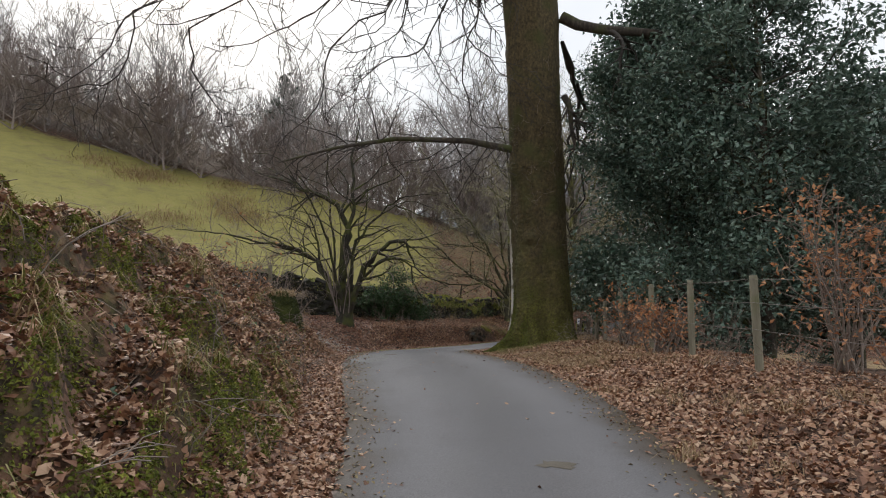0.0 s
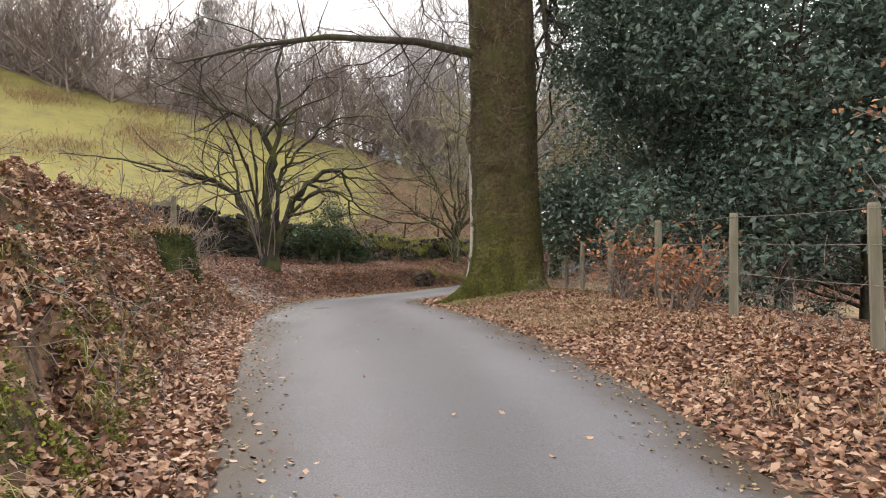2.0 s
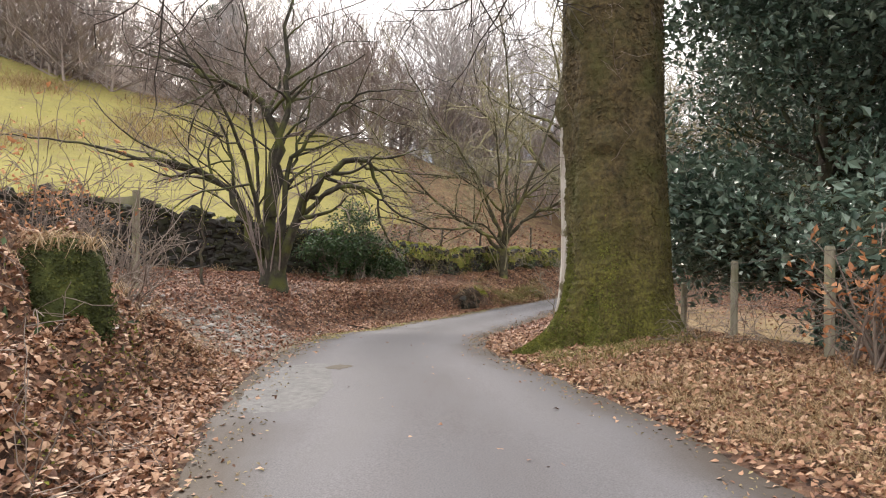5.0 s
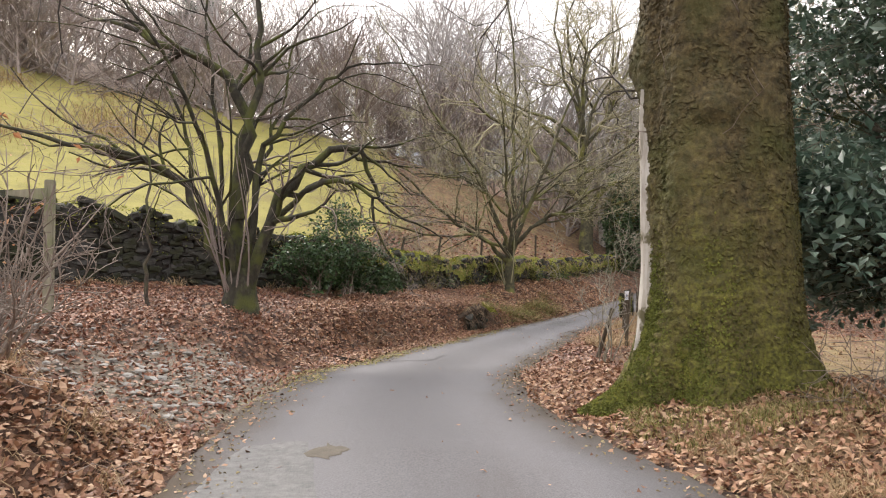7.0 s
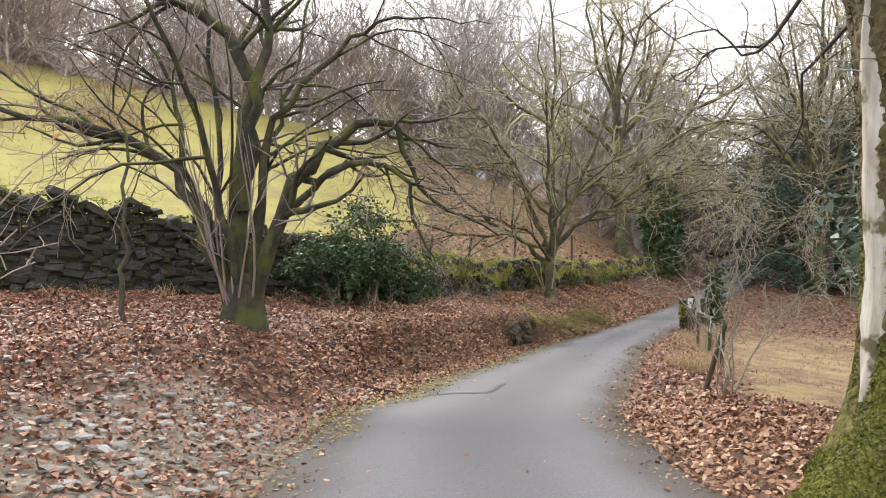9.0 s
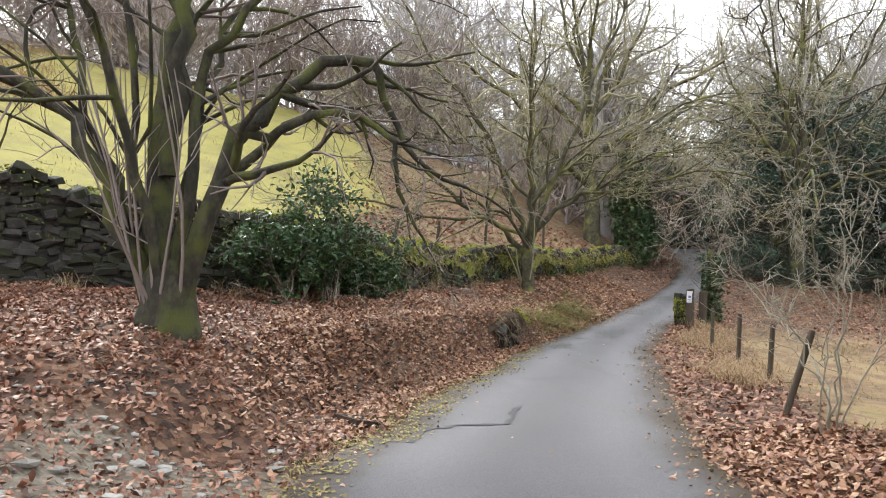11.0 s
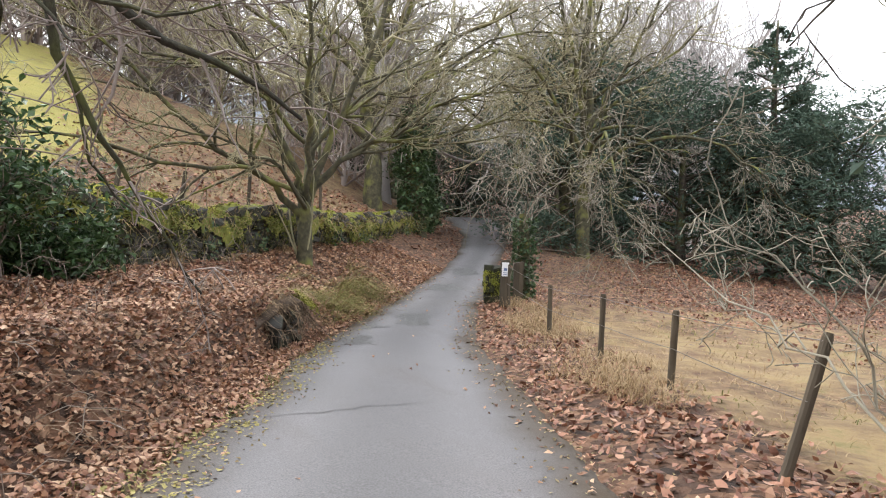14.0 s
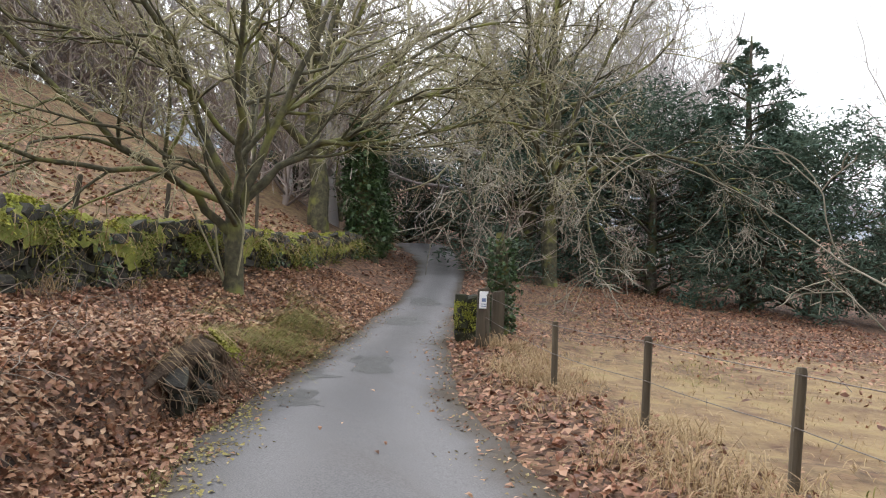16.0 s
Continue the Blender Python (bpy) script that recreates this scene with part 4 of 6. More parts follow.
        twigs.add(arc, np.linspace(0.055, 0.016, 14), 5)
        spray = [(9, 0.5, 0.85, 0.34, -0.02, 5, 9), (5, 0.5, 0.85, 0.34, -0.03, 4, 6), (3, 0.5, 0.8, 0.3, -0.04, 3, 4)]
        grow([twigs, twigs, fine], e, unit(arc[-1] - arc[-3]) + np.array(d) * 0.35, ln * (0.9 + 0.4 * rng.random()), 0.022, 0, spray, rng)
        for k in (6, 8, 9, 10, 11, 12):
            grow([twigs, twigs, fine], arc[k], unit(arc[k] - arc[k - 1]) + 0.7 * rng.normal(size=3) - np.array([0, 0, 0.4]), 1.3 + 0.9 * rng.random(), 0.018, 0, spray[1:], rng)
    for p, d, ln in [((0.75, 4.5, 4.4), (-0.3, 0.0, -0.9), 2.3), ((1.5, 4.9, 4.2), (-0.5, 0.1, -0.8), 1.9), ((1.1, 5.3, 4.6), (-0.8, 0.1, -0.5), 1.6)]:
        s, e = np.array([0.7, 0.6, 8.6]), np.array(p)
        q = np.linspace(0, 1, 10)[:, None]
        arc = (1 - q) ** 2 * s + 2 * q * (1 - q) * (np.array([e[0] + 1.2, e[1] - 0.6, 7.0])) + q * q * e
        arc[1:-1] += 0.09 * rng.normal(size=(8, 3))
        twigs.add(arc, np.linspace(0.06, 0.026, 10), 6)
        grow([twigs, twigs, fine], e, np.array(d), ln, 0.024, 0, [(4, 0.42, 0.9, 0.45, -0.03, 5, 9), (2, 0.5, 0.9, 0.4, -0.02, 4, 5), (1, 0.5, 0.8, 0.3, -0.04, 3, 4)], rng)
    solid("hanging_crown", twigs.mesh("hanging_crown"), M_TWIG_DARK, t)
    solid("crown", fine.mesh("crown"), M_TWIG_DARK, t)


big_tree()


def stemmed_tree(name, at, stems, plan, rng, label, bark, twig, shoots=0, base_r=0.3, base_h=0.7, thin=0.004, outward=0.35, thick=1.0):
    """A tree of given main stems, each a polyline with radii, that carry grown branches."""
    t = thing(name, pose(at[0], at[1], z_at(at[0], at[1]) - 0.05), label, "tree")
    fine = [Tubes(thin * 1.5), Tubes(thin)]
    for pts, r0 in stems:
        own = Tubes()
        p = np.array(pts, float)
        q = np.linspace(0, len(p) - 1, 14)
        k = np.minimum(q.astype(int), len(p) - 2)
        # smooth curve through the stem's points
        s = (q - k)[:, None]
        tan = np.gradient(p, axis=0)
        c = (2 * s ** 3 - 3 * s ** 2 + 1) * p[k] + (s ** 3 - 2 * s ** 2 + s) * tan[k] + (-2 * s ** 3 + 3 * s ** 2) * p[k + 1] + (s ** 3 - s ** 2) * tan[k + 1]
        c[1:] += rng.normal(size=c[1:].shape) * (r0 * 0.3 + 0.025)
        rad = thick * r0 * np.linspace(1, 0.28, 14)
        own.add(c, rad, 8)
        solid("stem", own.mesh("stem"), bark, t)
        total = float(np.sum(np.linalg.norm(np.diff(c, axis=0), axis=1)))
        for _ in range(plan[0][0]):
            a = 0.28 + 0.72 * rng.random()
            i = min(int(a * 13), 12)
            d = unit(c[i + 1] - c[i])
            out = unit(c[i] * np.array([1, 1, 0])) * outward
            grow([fine[0], fine[1]], c[i], side_way(d, plan[0][2] * (0.6 + 0.7 * rng.random()), rng) + out, total * plan[0][1] * (0.5 + 0.7 * rng.random()) * (1.2 - 0.5 * a), rad[i] * 0.6, 0, plan[1:], rng)
        grow([fine[0], fine[1]], c[-1], unit(c[-1] - c[-2]), total * 0.35, rad[-1], 0, plan[1:], rng)
    for _ in range(shoots):
        own = Tubes()
        a = rng.normal() * 1.1 + 3.3
        p = np.array([math.cos(a) * base_r * 0.8, math.sin(a) * base_r * 0.8, 0.1 + 0.2 * rng.random()])
        d = unit(np.array([math.cos(a) * 0.28 + 0.12 * rng.normal(), math.sin(a) * 0.28 + 0.12 * rng.normal(), 1.0]))
        grow([own, fine[1]], p, d, 1.6 + 1.6 * rng.random(), 0.021, 0, [(3, 0.4, 0.5, 0.08, 0.05, 5, 6), (0, 0, 0, 0.2, 0, 3, 4)], rng)
        solid("shoot", own.mesh("shoot"), twig, t)
    if base_r:
        own = Tubes()
        own.add([(0, 0, -0.25), (0, 0, 0.05), (0.02, 0, 0.3), (0, 0.02, base_h), (0, 0, base_h * 1.35)], [base_r * 1.5, base_r * 1.22, base_r, base_r * 0.95, base_r * 0.5], 14)
        solid("trunk", own.mesh("trunk"), bark, t)
    solid("inner_crown", fine[0].mesh("inner_crown"), bark, t)
    solid("crown", fine[1].mesh("crown"), twig, t)
    return t


STEM_PLAN = [(8, 0.42, 1.0), (5, 0.5, 0.8, 0.22, 0.015, 4, 7), (4, 0.55, 0.8, 0.28, -0.01, 3, 5), (2, 0.6, 0.8, 0.28, -0.03, 3, 3)]
stemmed_tree("coppiced_tree", (-1.5, 21.7), [
    ([(-0.1, 0, 0.1), (-0.45, 0.0, 1.0), (-0.85, 0.1, 1.9), (-1.6, 0.1, 2.6), (-2.7, -0.1, 2.85), (-3.9, -0.2, 3.1)], 0.085),
    ([(-0.1, 0.1, 0.2), (-0.5, 0.2, 1.4), (-0.95, 0.3, 2.4), (-1.1, 0.4, 3.4), (-1.9, 0.6, 4.7)], 0.055),
    ([(0, 0, 0.2), (0.0, 0.1, 1.5), (-0.02, 0.1, 2.7), (-0.1, 0.15, 3.8), (-0.9, 0.2, 4.6), (-2.0, 0.2, 4.9)], 0.14),
    ([(0, 0, 1.6), (0.1, 0.0, 2.8), (0.3, 0.1, 4.0), (0.2, 0.2, 5.4), (0.4, 0.3, 6.8)], 0.085),
    ([(0.1, 0, 0.3), (0.18, 0, 1.6), (0.4, 0.1, 2.9), (0.95, 0.2, 3.6), (1.5, 0.3, 4.2), (2.1, 0.3, 4.5)], 0.06),
    ([(0.1, -0.05, 0.1), (0.38, -0.1, 1.1), (0.75, -0.1, 2.05), (1.2, 0.0, 2.55), (1.75, 0.1, 2.9), (2.15, 0.1, 2.75), (2.35, 0.1, 2.3)], 0.1),
    ([(0.7, -0.1, 1.95), (1.1, -0.1, 2.15), (1.7, -0.1, 2.3), (2.1, -0.1, 2.2), (2.4, -0.1, 1.7), (2.5, 0.0, 1.1)], 0.05),
    ([(0.0, -0.1, 0.2), (-0.2, -0.4, 1.6), (-0.45, -0.9, 2.9), (-0.9, -1.5, 4.1), (-1.5, -2.0, 5.0)], 0.05),
    ([(0.1, 0.1, 0.3), (0.15, 0.5, 2.0), (0.45, 1.0, 3.6), (0.7, 1.5, 5.4)], 0.05),
    ([(-0.1, 0.0, 0.1), (-0.3, 0.1, 1.4), (-0.45, 0.1, 3.0), (-0.6, 0.0, 4.6), (-0.7, 0.0, 6.3)], 0.045),
], STEM_PLAN, np.random.default_rng(21), "many-stemmed bare tree with mossy base on the leafy bank", M_BARK_COPPICE, M_TWIG_PURPLE, shoots=13, base_r=0.28, base_h=0.55, thin=0.0042, outward=0.6, thick=1.25)

T2_PLAN = [(13, 0.36, 0.75), (7, 0.5, 0.7, 0.22, 0.05, 4, 7), (5, 0.55, 0.75, 0.26, 0.04, 3, 4), (2, 0.6, 0.8, 0.28, 0.0, 3, 3)]
stemmed_tree("roadside_tree", (4.7, 31.8), [
    ([(0, 0, 0.9), (-0.7, -0.1, 1.55), (-1.8, -0.3, 2.3), (-3.0, -0.6, 3.3), (-4.4, -0.9, 4.6)], 0.094),
    ([(-0.05, 0, 1.2), (-0.4, 0, 2.3), (-1.2, -0.2, 4.0), (-2.4, -0.4, 5.6), (-3.4, -0.6, 7.2)], 0.086),
    ([(0, 0, 0.6), (0.0, 0.05, 1.3), (0.15, 0.1, 2.6), (0.1, 0.2, 4.4), (0.2, 0.2, 6.6), (0.1, 0.2, 8.8)], 0.101),
    ([(0.1, 0, 1.25), (0.55, -0.1, 2.6), (1.2, -0.3, 4.4), (2.0, -0.5, 6.4), (2.6, -0.5, 8.0)], 0.086),
    ([(0.1, 0, 1.3), (0.7, -0.2, 2.1), (1.8, -0.5, 2.7), (3.2, -0.9, 3.5), (4.6, -1.2, 3.8)], 0.078),
    ([(0.0, -0.1, 1.3), (-0.2, -0.8, 2.6), (-0.4, -1.8, 4.2), (-0.6, -2.6, 5.8)], 0.078),
    ([(0.0, -0.1, 1.1), (-0.6, -0.7, 1.7), (-1.6, -1.4, 2.1), (-2.8, -2.0, 2.3)], 0.055),
    ([(0.05, 0, 1.5), (1.0, -0.3, 2.3), (2.3, -0.6, 2.5), (3.8, -1.1, 3.0), (5.3, -1.6, 2.8)], 0.062),
    ([(-0.05, 0, 1.4), (-1.2, -0.6, 1.8), (-2.5, -1.2, 1.75), (-4.2, -1.7, 2.1), (-5.4, -2.0, 1.9)], 0.058),
    ([(0.1, 0.05, 2.2), (1.2, 0.1, 3.3), (2.6, -0.2, 3.9), (4.2, -0.4, 4.9), (5.4, -0.6, 5.0)], 0.058),
    ([(0.0, 0.05, 2.4), (-1.0, -0.3, 3.3), (-2.6, -0.5, 3.7), (-4.2, -0.8, 3.9)], 0.055),
    ([(0.1, 0.1, 1.3), (0.4, 0.9, 2.6), (0.8, 1.8, 4.6), (1.0, 2.2, 6.6)], 0.078),
], T2_PLAN, np.random.default_rng(31), "bare spreading tree with green-stained bark beside the stone wall", M_BARK_MOSSY, M_TWIG_GREEN, shoots=3, base_r=0.145, base_h=1.15, thin=0.005, outward=0.25, thick=0.85)


def bare_tree(name, seed, tall, spread, bark, twig, label, plan=BARE, trunk_r=0.22, group="bare woodland trees", limbs=17, low=0.3, thin=0.0):
    rng = np.random.default_rng(seed)
    t = thing(name, Matrix(), label, "tree", group)
    own, fine, more = Tubes(thin * 1.5), Tubes(thin), Tubes(thin)
    n = 10
    top = tall * 0.62
    pts = np.stack([np.cumsum(rng.normal(size=n) * 0.02 * tall / 3), np.cumsum(rng.normal(size=n) * 0.02 * tall / 3), np.linspace(-0.4, top, n)], -1)
    rad = trunk_r * np.linspace(1.15, 0.3, n)
    own.add(pts, rad, 8)
    for k in range(limbs):
        a = low + (1 - low) * (k + rng.random()) / limbs
        i = min(int(a * (n - 1)), n - 2)
        lean = (1.25 - 0.95 * a) * (0.75 + 0.5 * rng.random())
        grow([own, fine, more], pts[i], side_way(np.array([0, 0, 1.0]), lean, rng), spread * (0.75 + 0.45 * rng.random()), rad[i] * 0.6, 0, plan, rng)
    solid("trunk", own.mesh("trunk"), bark, t)
    fine.v += more.v
    fine.f += [f + fine.n for f in more.f]
    fine.n += more.n
    solid("crown", fine.mesh("crown"), twig, t)
    return t


FAR_PLAN = [(6, 0.5, 0.8, 0.16, 0.02, 3, 3), (5, 0.6, 0.8, 0.2, 0.02, 2, 3), (3, 0.7, 0.8, 0.2, 0.0, 2, 2)]
WOOD_PLAN = [(9, 0.45, 0.85, 0.22, 0.01, 5, 7), (7, 0.5, 0.85, 0.28, 0.0, 3, 4), (5, 0.6, 0.8, 0.24, 0.0, 2, 3)]
far_wood = [bare_tree("hill_tree", 141 + k, tall, sp, M_HAZE_BARK, M_HAZE_BARK, "bare tree of the hillside wood, its grey-brown paled for haze", FAR_PLAN, 0.16, "hillside wood", 14, 0.1, 0.016)
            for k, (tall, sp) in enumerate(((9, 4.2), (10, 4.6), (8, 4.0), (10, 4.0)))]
wood = [bare_tree("woodland_tree", 41 + k, tall, sp, M_HAZE_BARK, M_HAZE_BARK, "tall bare woodland tree, its grey-brown paled for haze", WOOD_PLAN, 0.24, limbs=13, low=0.22, thin=0.012)
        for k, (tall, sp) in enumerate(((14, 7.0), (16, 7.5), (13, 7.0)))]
rng = np.random.default_rng(50)
thick = [bare_tree("thicket_tree", 47 + k, 4.4, 3.2, M_THICKET, M_THICKET, "low dense purple-brown bare thicket tree", [(8, 0.5, 0.7, 0.14, 0.03, 3, 3), (6, 0.65, 0.8, 0.2, 0.02, 2, 3), (4, 0.7, 0.8, 0.2, 0.0, 2, 2)], 0.08, "bare thicket", 12, 0.1, 0.013) for k in range(2)]


def plant(models, spots, lo, hi):
    for k, (x, y) in enumerate(spots):
        le, re = edges(y)
        place = pose(x, y, z_at(x, y), 0, 0, 360 * rng.random())
        sc = lo + (hi - lo) * rng.random()
        if k < len(models):
            models[k].matrix_world = place
        elif not le - 1.2 < x < re + 1.2:
            copy_thing(models[k % len(models)], place @ Matrix.Scale(sc, 4))


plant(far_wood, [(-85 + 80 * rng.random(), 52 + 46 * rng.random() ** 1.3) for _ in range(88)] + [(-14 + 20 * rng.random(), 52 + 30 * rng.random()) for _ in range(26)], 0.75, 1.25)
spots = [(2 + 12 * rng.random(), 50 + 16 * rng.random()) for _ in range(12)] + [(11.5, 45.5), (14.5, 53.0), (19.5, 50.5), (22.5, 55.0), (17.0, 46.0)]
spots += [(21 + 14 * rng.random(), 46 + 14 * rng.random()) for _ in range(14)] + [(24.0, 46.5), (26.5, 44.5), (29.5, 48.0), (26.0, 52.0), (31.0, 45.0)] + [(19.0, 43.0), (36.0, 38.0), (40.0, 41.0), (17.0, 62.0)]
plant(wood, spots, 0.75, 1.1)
plant(thick, [(-12 + 22 * rng.random(), 47.5 + 7 * rng.random()) for _ in range(22)] + [(-45 + 34 * rng.random(), 48 + 8 * rng.random()) for _ in range(26)] + [(-38 + 42 * rng.random(), 46.5 + 4 * rng.random()) for _ in range(26)]
      + [(8 + 4 * rng.random(), 43 + 6 * rng.random()) for _ in range(5)], 0.7, 1.25)

near_wood = bare_tree("lane_tree", 61, 12, 6.5, M_BARK_MOSSY, M_TWIG_GREEN, "tall bare tree with ivy-dark trunk beside the lane", trunk_r=0.3, group="bare trees along the lane", limbs=12, thin=0.009,
                      plan=[(9, 0.45, 0.85, 0.24, 0.0, 5, 7), (7, 0.5, 0.85, 0.26, -0.01, 4, 5), (4, 0.5, 0.8, 0.25, -0.03, 3, 3)])
lane_spots = [(9.6, 41.5), (13.0, 49.5), (17.2, 41.5), (20.5, 44.5), (16.0, 56.0), (24.5, 50.0)]
for k, (x, y) in enumerate(lane_spots):
    place = pose(x, y, z_at(x, y), 0, 0, 77 * k)
    if k == 0:
        near_wood.matrix_world = place
    else:
        copy_thing(near_wood, place @ Matrix.Scale((0.8, 1.05, 0.95, 1.1, 1.0, 1.15, 0.62)[k % 7], 4))


stemmed_tree("drooping_tree", (16.6, 39.2), [
    ([(0, 0, 0.3), (0.0, 0.1, 2.5), (0.3, 0.1, 5.0), (0.1, 0.2, 8.0), (0.4, 0.2, 11.5)], 0.2),
    ([(0, 0, 3.0), (-1.2, -0.8, 4.6), (-2.8, -1.9, 4.9), (-4.4, -3.0, 3.9), (-5.3, -3.8, 2.3)], 0.085),
    ([(0, 0, 2.4), (-0.6, -1.2, 3.7), (-1.5, -3.0, 4.0), (-2.4, -4.6, 3.0), (-2.9, -5.4, 1.6)], 0.08),
    ([(0.1, 0, 2.8), (1.2, -1.2, 4.0), (2.5, -2.8, 4.2), (3.6, -4.2, 3.2), (4.2, -5.0, 1.9)], 0.08),
    ([(0, 0, 3.6), (-1.5, -0.2, 5.6), (-3.2, -0.9, 6.6), (-5.2, -1.4, 6.3), (-6.8, -1.8, 5.0)], 0.085),
    ([(0.1, 0, 4.4), (0.8, -0.9, 6.4), (1.4, -1.9, 8.4), (1.8, -2.4, 10.2)], 0.09),
    ([(0, 0, 4.2), (-1.0, -0.8, 6.4), (-2.0, -1.2, 8.8), (-2.4, -1.4, 10.8)], 0.09),
], [(11, 0.34, 0.8), (7, 0.5, 0.8, 0.24, -0.06, 4, 7), (6, 0.55, 0.8, 0.28, -0.06, 3, 4), (0, 0, 0, 0.28, -0.05, 3, 3)], np.random.default_rng(63), "tall bare tree with pale drooping branches beyond the gateway", M_BARK_MOSSY, M_TWIG_PALE, base_r=0.24, base_h=2.0, thin=0.0085)


def leafy_tree(name, seed, tall, wide, leaf, leaves, mat, bark, label, category="tree", group="", low=0.1, trunk_r=0.16, pointed=False, droop=0.0, blade=0.6, clump=0.1):
    """An evergreen: trunk, limbs and a crown of single leaves in uneven clumps."""
    rng = np.random.default_rng(seed)
    t = thing(name, Matrix(), label, category, group)
    own, fine = Tubes(), Tubes()
    n = 10
    pts = np.stack([np.cumsum(rng.normal(size=n) * 0.04), np.cumsum(rng.normal(size=n) * 0.04), np.linspace(-0.3, tall * 0.93, n)], -1)
    rad = trunk_r * np.linspace(1.1, 0.12, n)
    own.add(pts, rad, 8)
    tips = []
    for k in range(64 if pointed else 46):
        a = low + (0.98 - low) * (k + rng.random()) / (64 if pointed else 46)
        i = min(int(a * (n - 1)), n - 2)
        reach = wide * ((1.08 - a) if pointed else math.sqrt(max(0.05, 1 - (2 * a - 0.75) ** 2 / 1.7))) * (0.65 + 0.5 * rng.random())
        grow([own, fine], pts[i] + (pts[i + 1] - pts[i]) * (a * (n - 1) - i), side_way(np.array([0, 0, 1.0]), 1.15, rng), reach, rad[i] * 0.4 + 0.01, 0,
             [(5, 0.5, 0.7, 0.12, -droop, 3, 4), (3, 0.5, 0.8, 0.2, -0.03 - droop, 3, 3), (0, 0, 0, 0.2, -droop, 3, 2)], rng, tips)
    tips = np.array(tips)
    tips = tips[np.hypot(tips[:, 0], tips[:, 1]) < wide * 1.12]
    share = np.clip(1.03 - tips[:, 2] / tall, 0.1, 1) if pointed else np.ones(len(tips))
    pick = rng.choice(len(tips), leaves, p=share / share.sum())
    at = tips[pick] + np.clip(rng.normal(size=(leaves, 3)), -2, 2) * (wide * clump) * np.array([1, 1, 0.6]) * share[pick][:, None]
    solid("trunk", own.mesh("trunk"), bark, t)
    solid("inner_crown", fine.mesh("inner_crown"), bark, t)
    solid("crown", leaf_mesh("crown", at, leaf, rng, 0.8, blade, 0.3), mat, t)
    return t


holly = leafy_tree("holly_tree", 71, 9.5, 3.0, 0.135, 33000, M_HOLLY, M_BARK, "dense dark glossy holly tree behind the wire fence", group="holly trees", low=0.06)
for k, (x, y, s) in enumerate(((9.6, 13.4, 1.0), (9.2, 18.4, 1.15), (13.2, 10.6, 0.62), (13.5, 17.0, 0.85), (8.4, 17.0, 0.9))):
    place = pose(x, y, z_at(x, y), 0, 0, 101 * k)
    if k == 0:
        holly.matrix_world = place
    else:
        copy_thing(holly, place @ Matrix.Scale(s, 4))
yew = leafy_tree("yew_tree", 81, 11, 5.0, 0.29, 15000, M_YEW, M_BARK, "broad dark green conifer beyond the meadow", group="dark conifers", low=0.03, trunk_r=0.3, droop=0.04, blade=0.26, clump=0.1)
fir = leafy_tree("fir_tree", 82, 14, 4.6, 0.29, 15000, M_YEW, M_BARK, "tall pointed dark green conifer beyond the meadow", group="dark conifers", low=0.03, trunk_r=0.3, pointed=True, droop=0.04, blade=0.26, clump=0.1)
for k, (x, y, s) in enumerate(((21.0, 39.1, 0.6), (16.6, 40.8, 0.4), (25.2, 35.9, 0.6), (20.6, 45.0, 0.75), (24.8, 58.5, 0.7), (20.5, 66.5, 0.9), (16.0, 64.0, 0.7), (22.6, 61.5, 0.55), (17.6, 68.0, 0.8))):
    place = pose(x, y, z_at(x, y), 0, 0, 90 * k)
    if k == 0:
        yew.matrix_world = place @ Matrix.Diagonal((s * 1.25, s * 1.25, s, 1))
    else:
        copy_thing(yew, place).scale = (s * 1.25, s * 1.25, s)
for k, (x, y, s) in enumerate(((23.3, 37.0, 0.72), (27.4, 34.3, 0.4), (30.5, 35.0, 0.36), (-14.0, 64.0, 0.8))):
    place = pose(x, y, z_at(x, y), 0, 0, 70 * k)
    if k == 0:
        fir.matrix_world = place @ Matrix.Diagonal((s * 1.1, s * 1.1, s, 1))
    else:
        copy_thing(fir, place).scale = (s, s, s)


# ---- dry stone wall ----
def stone(rng, lx, ly, lz):
    """One rough block: a box with chopped, uneven corners."""
    bm = bmesh.new()
    bmesh.ops.create_cube(bm, size=1)
    bmesh.ops.bevel(bm, geom=bm.edges[:], offset=0.13, segments=1, affect="EDGES")
    for v in bm.verts:
        v.co += Vector(rng.normal(size=3) * 0.05)
        v.co = Vector((v.co.x * lx, v.co.y * ly, v.co.z * lz))
    bmesh.ops.triangulate(bm, faces=bm.faces[:])
    return bm


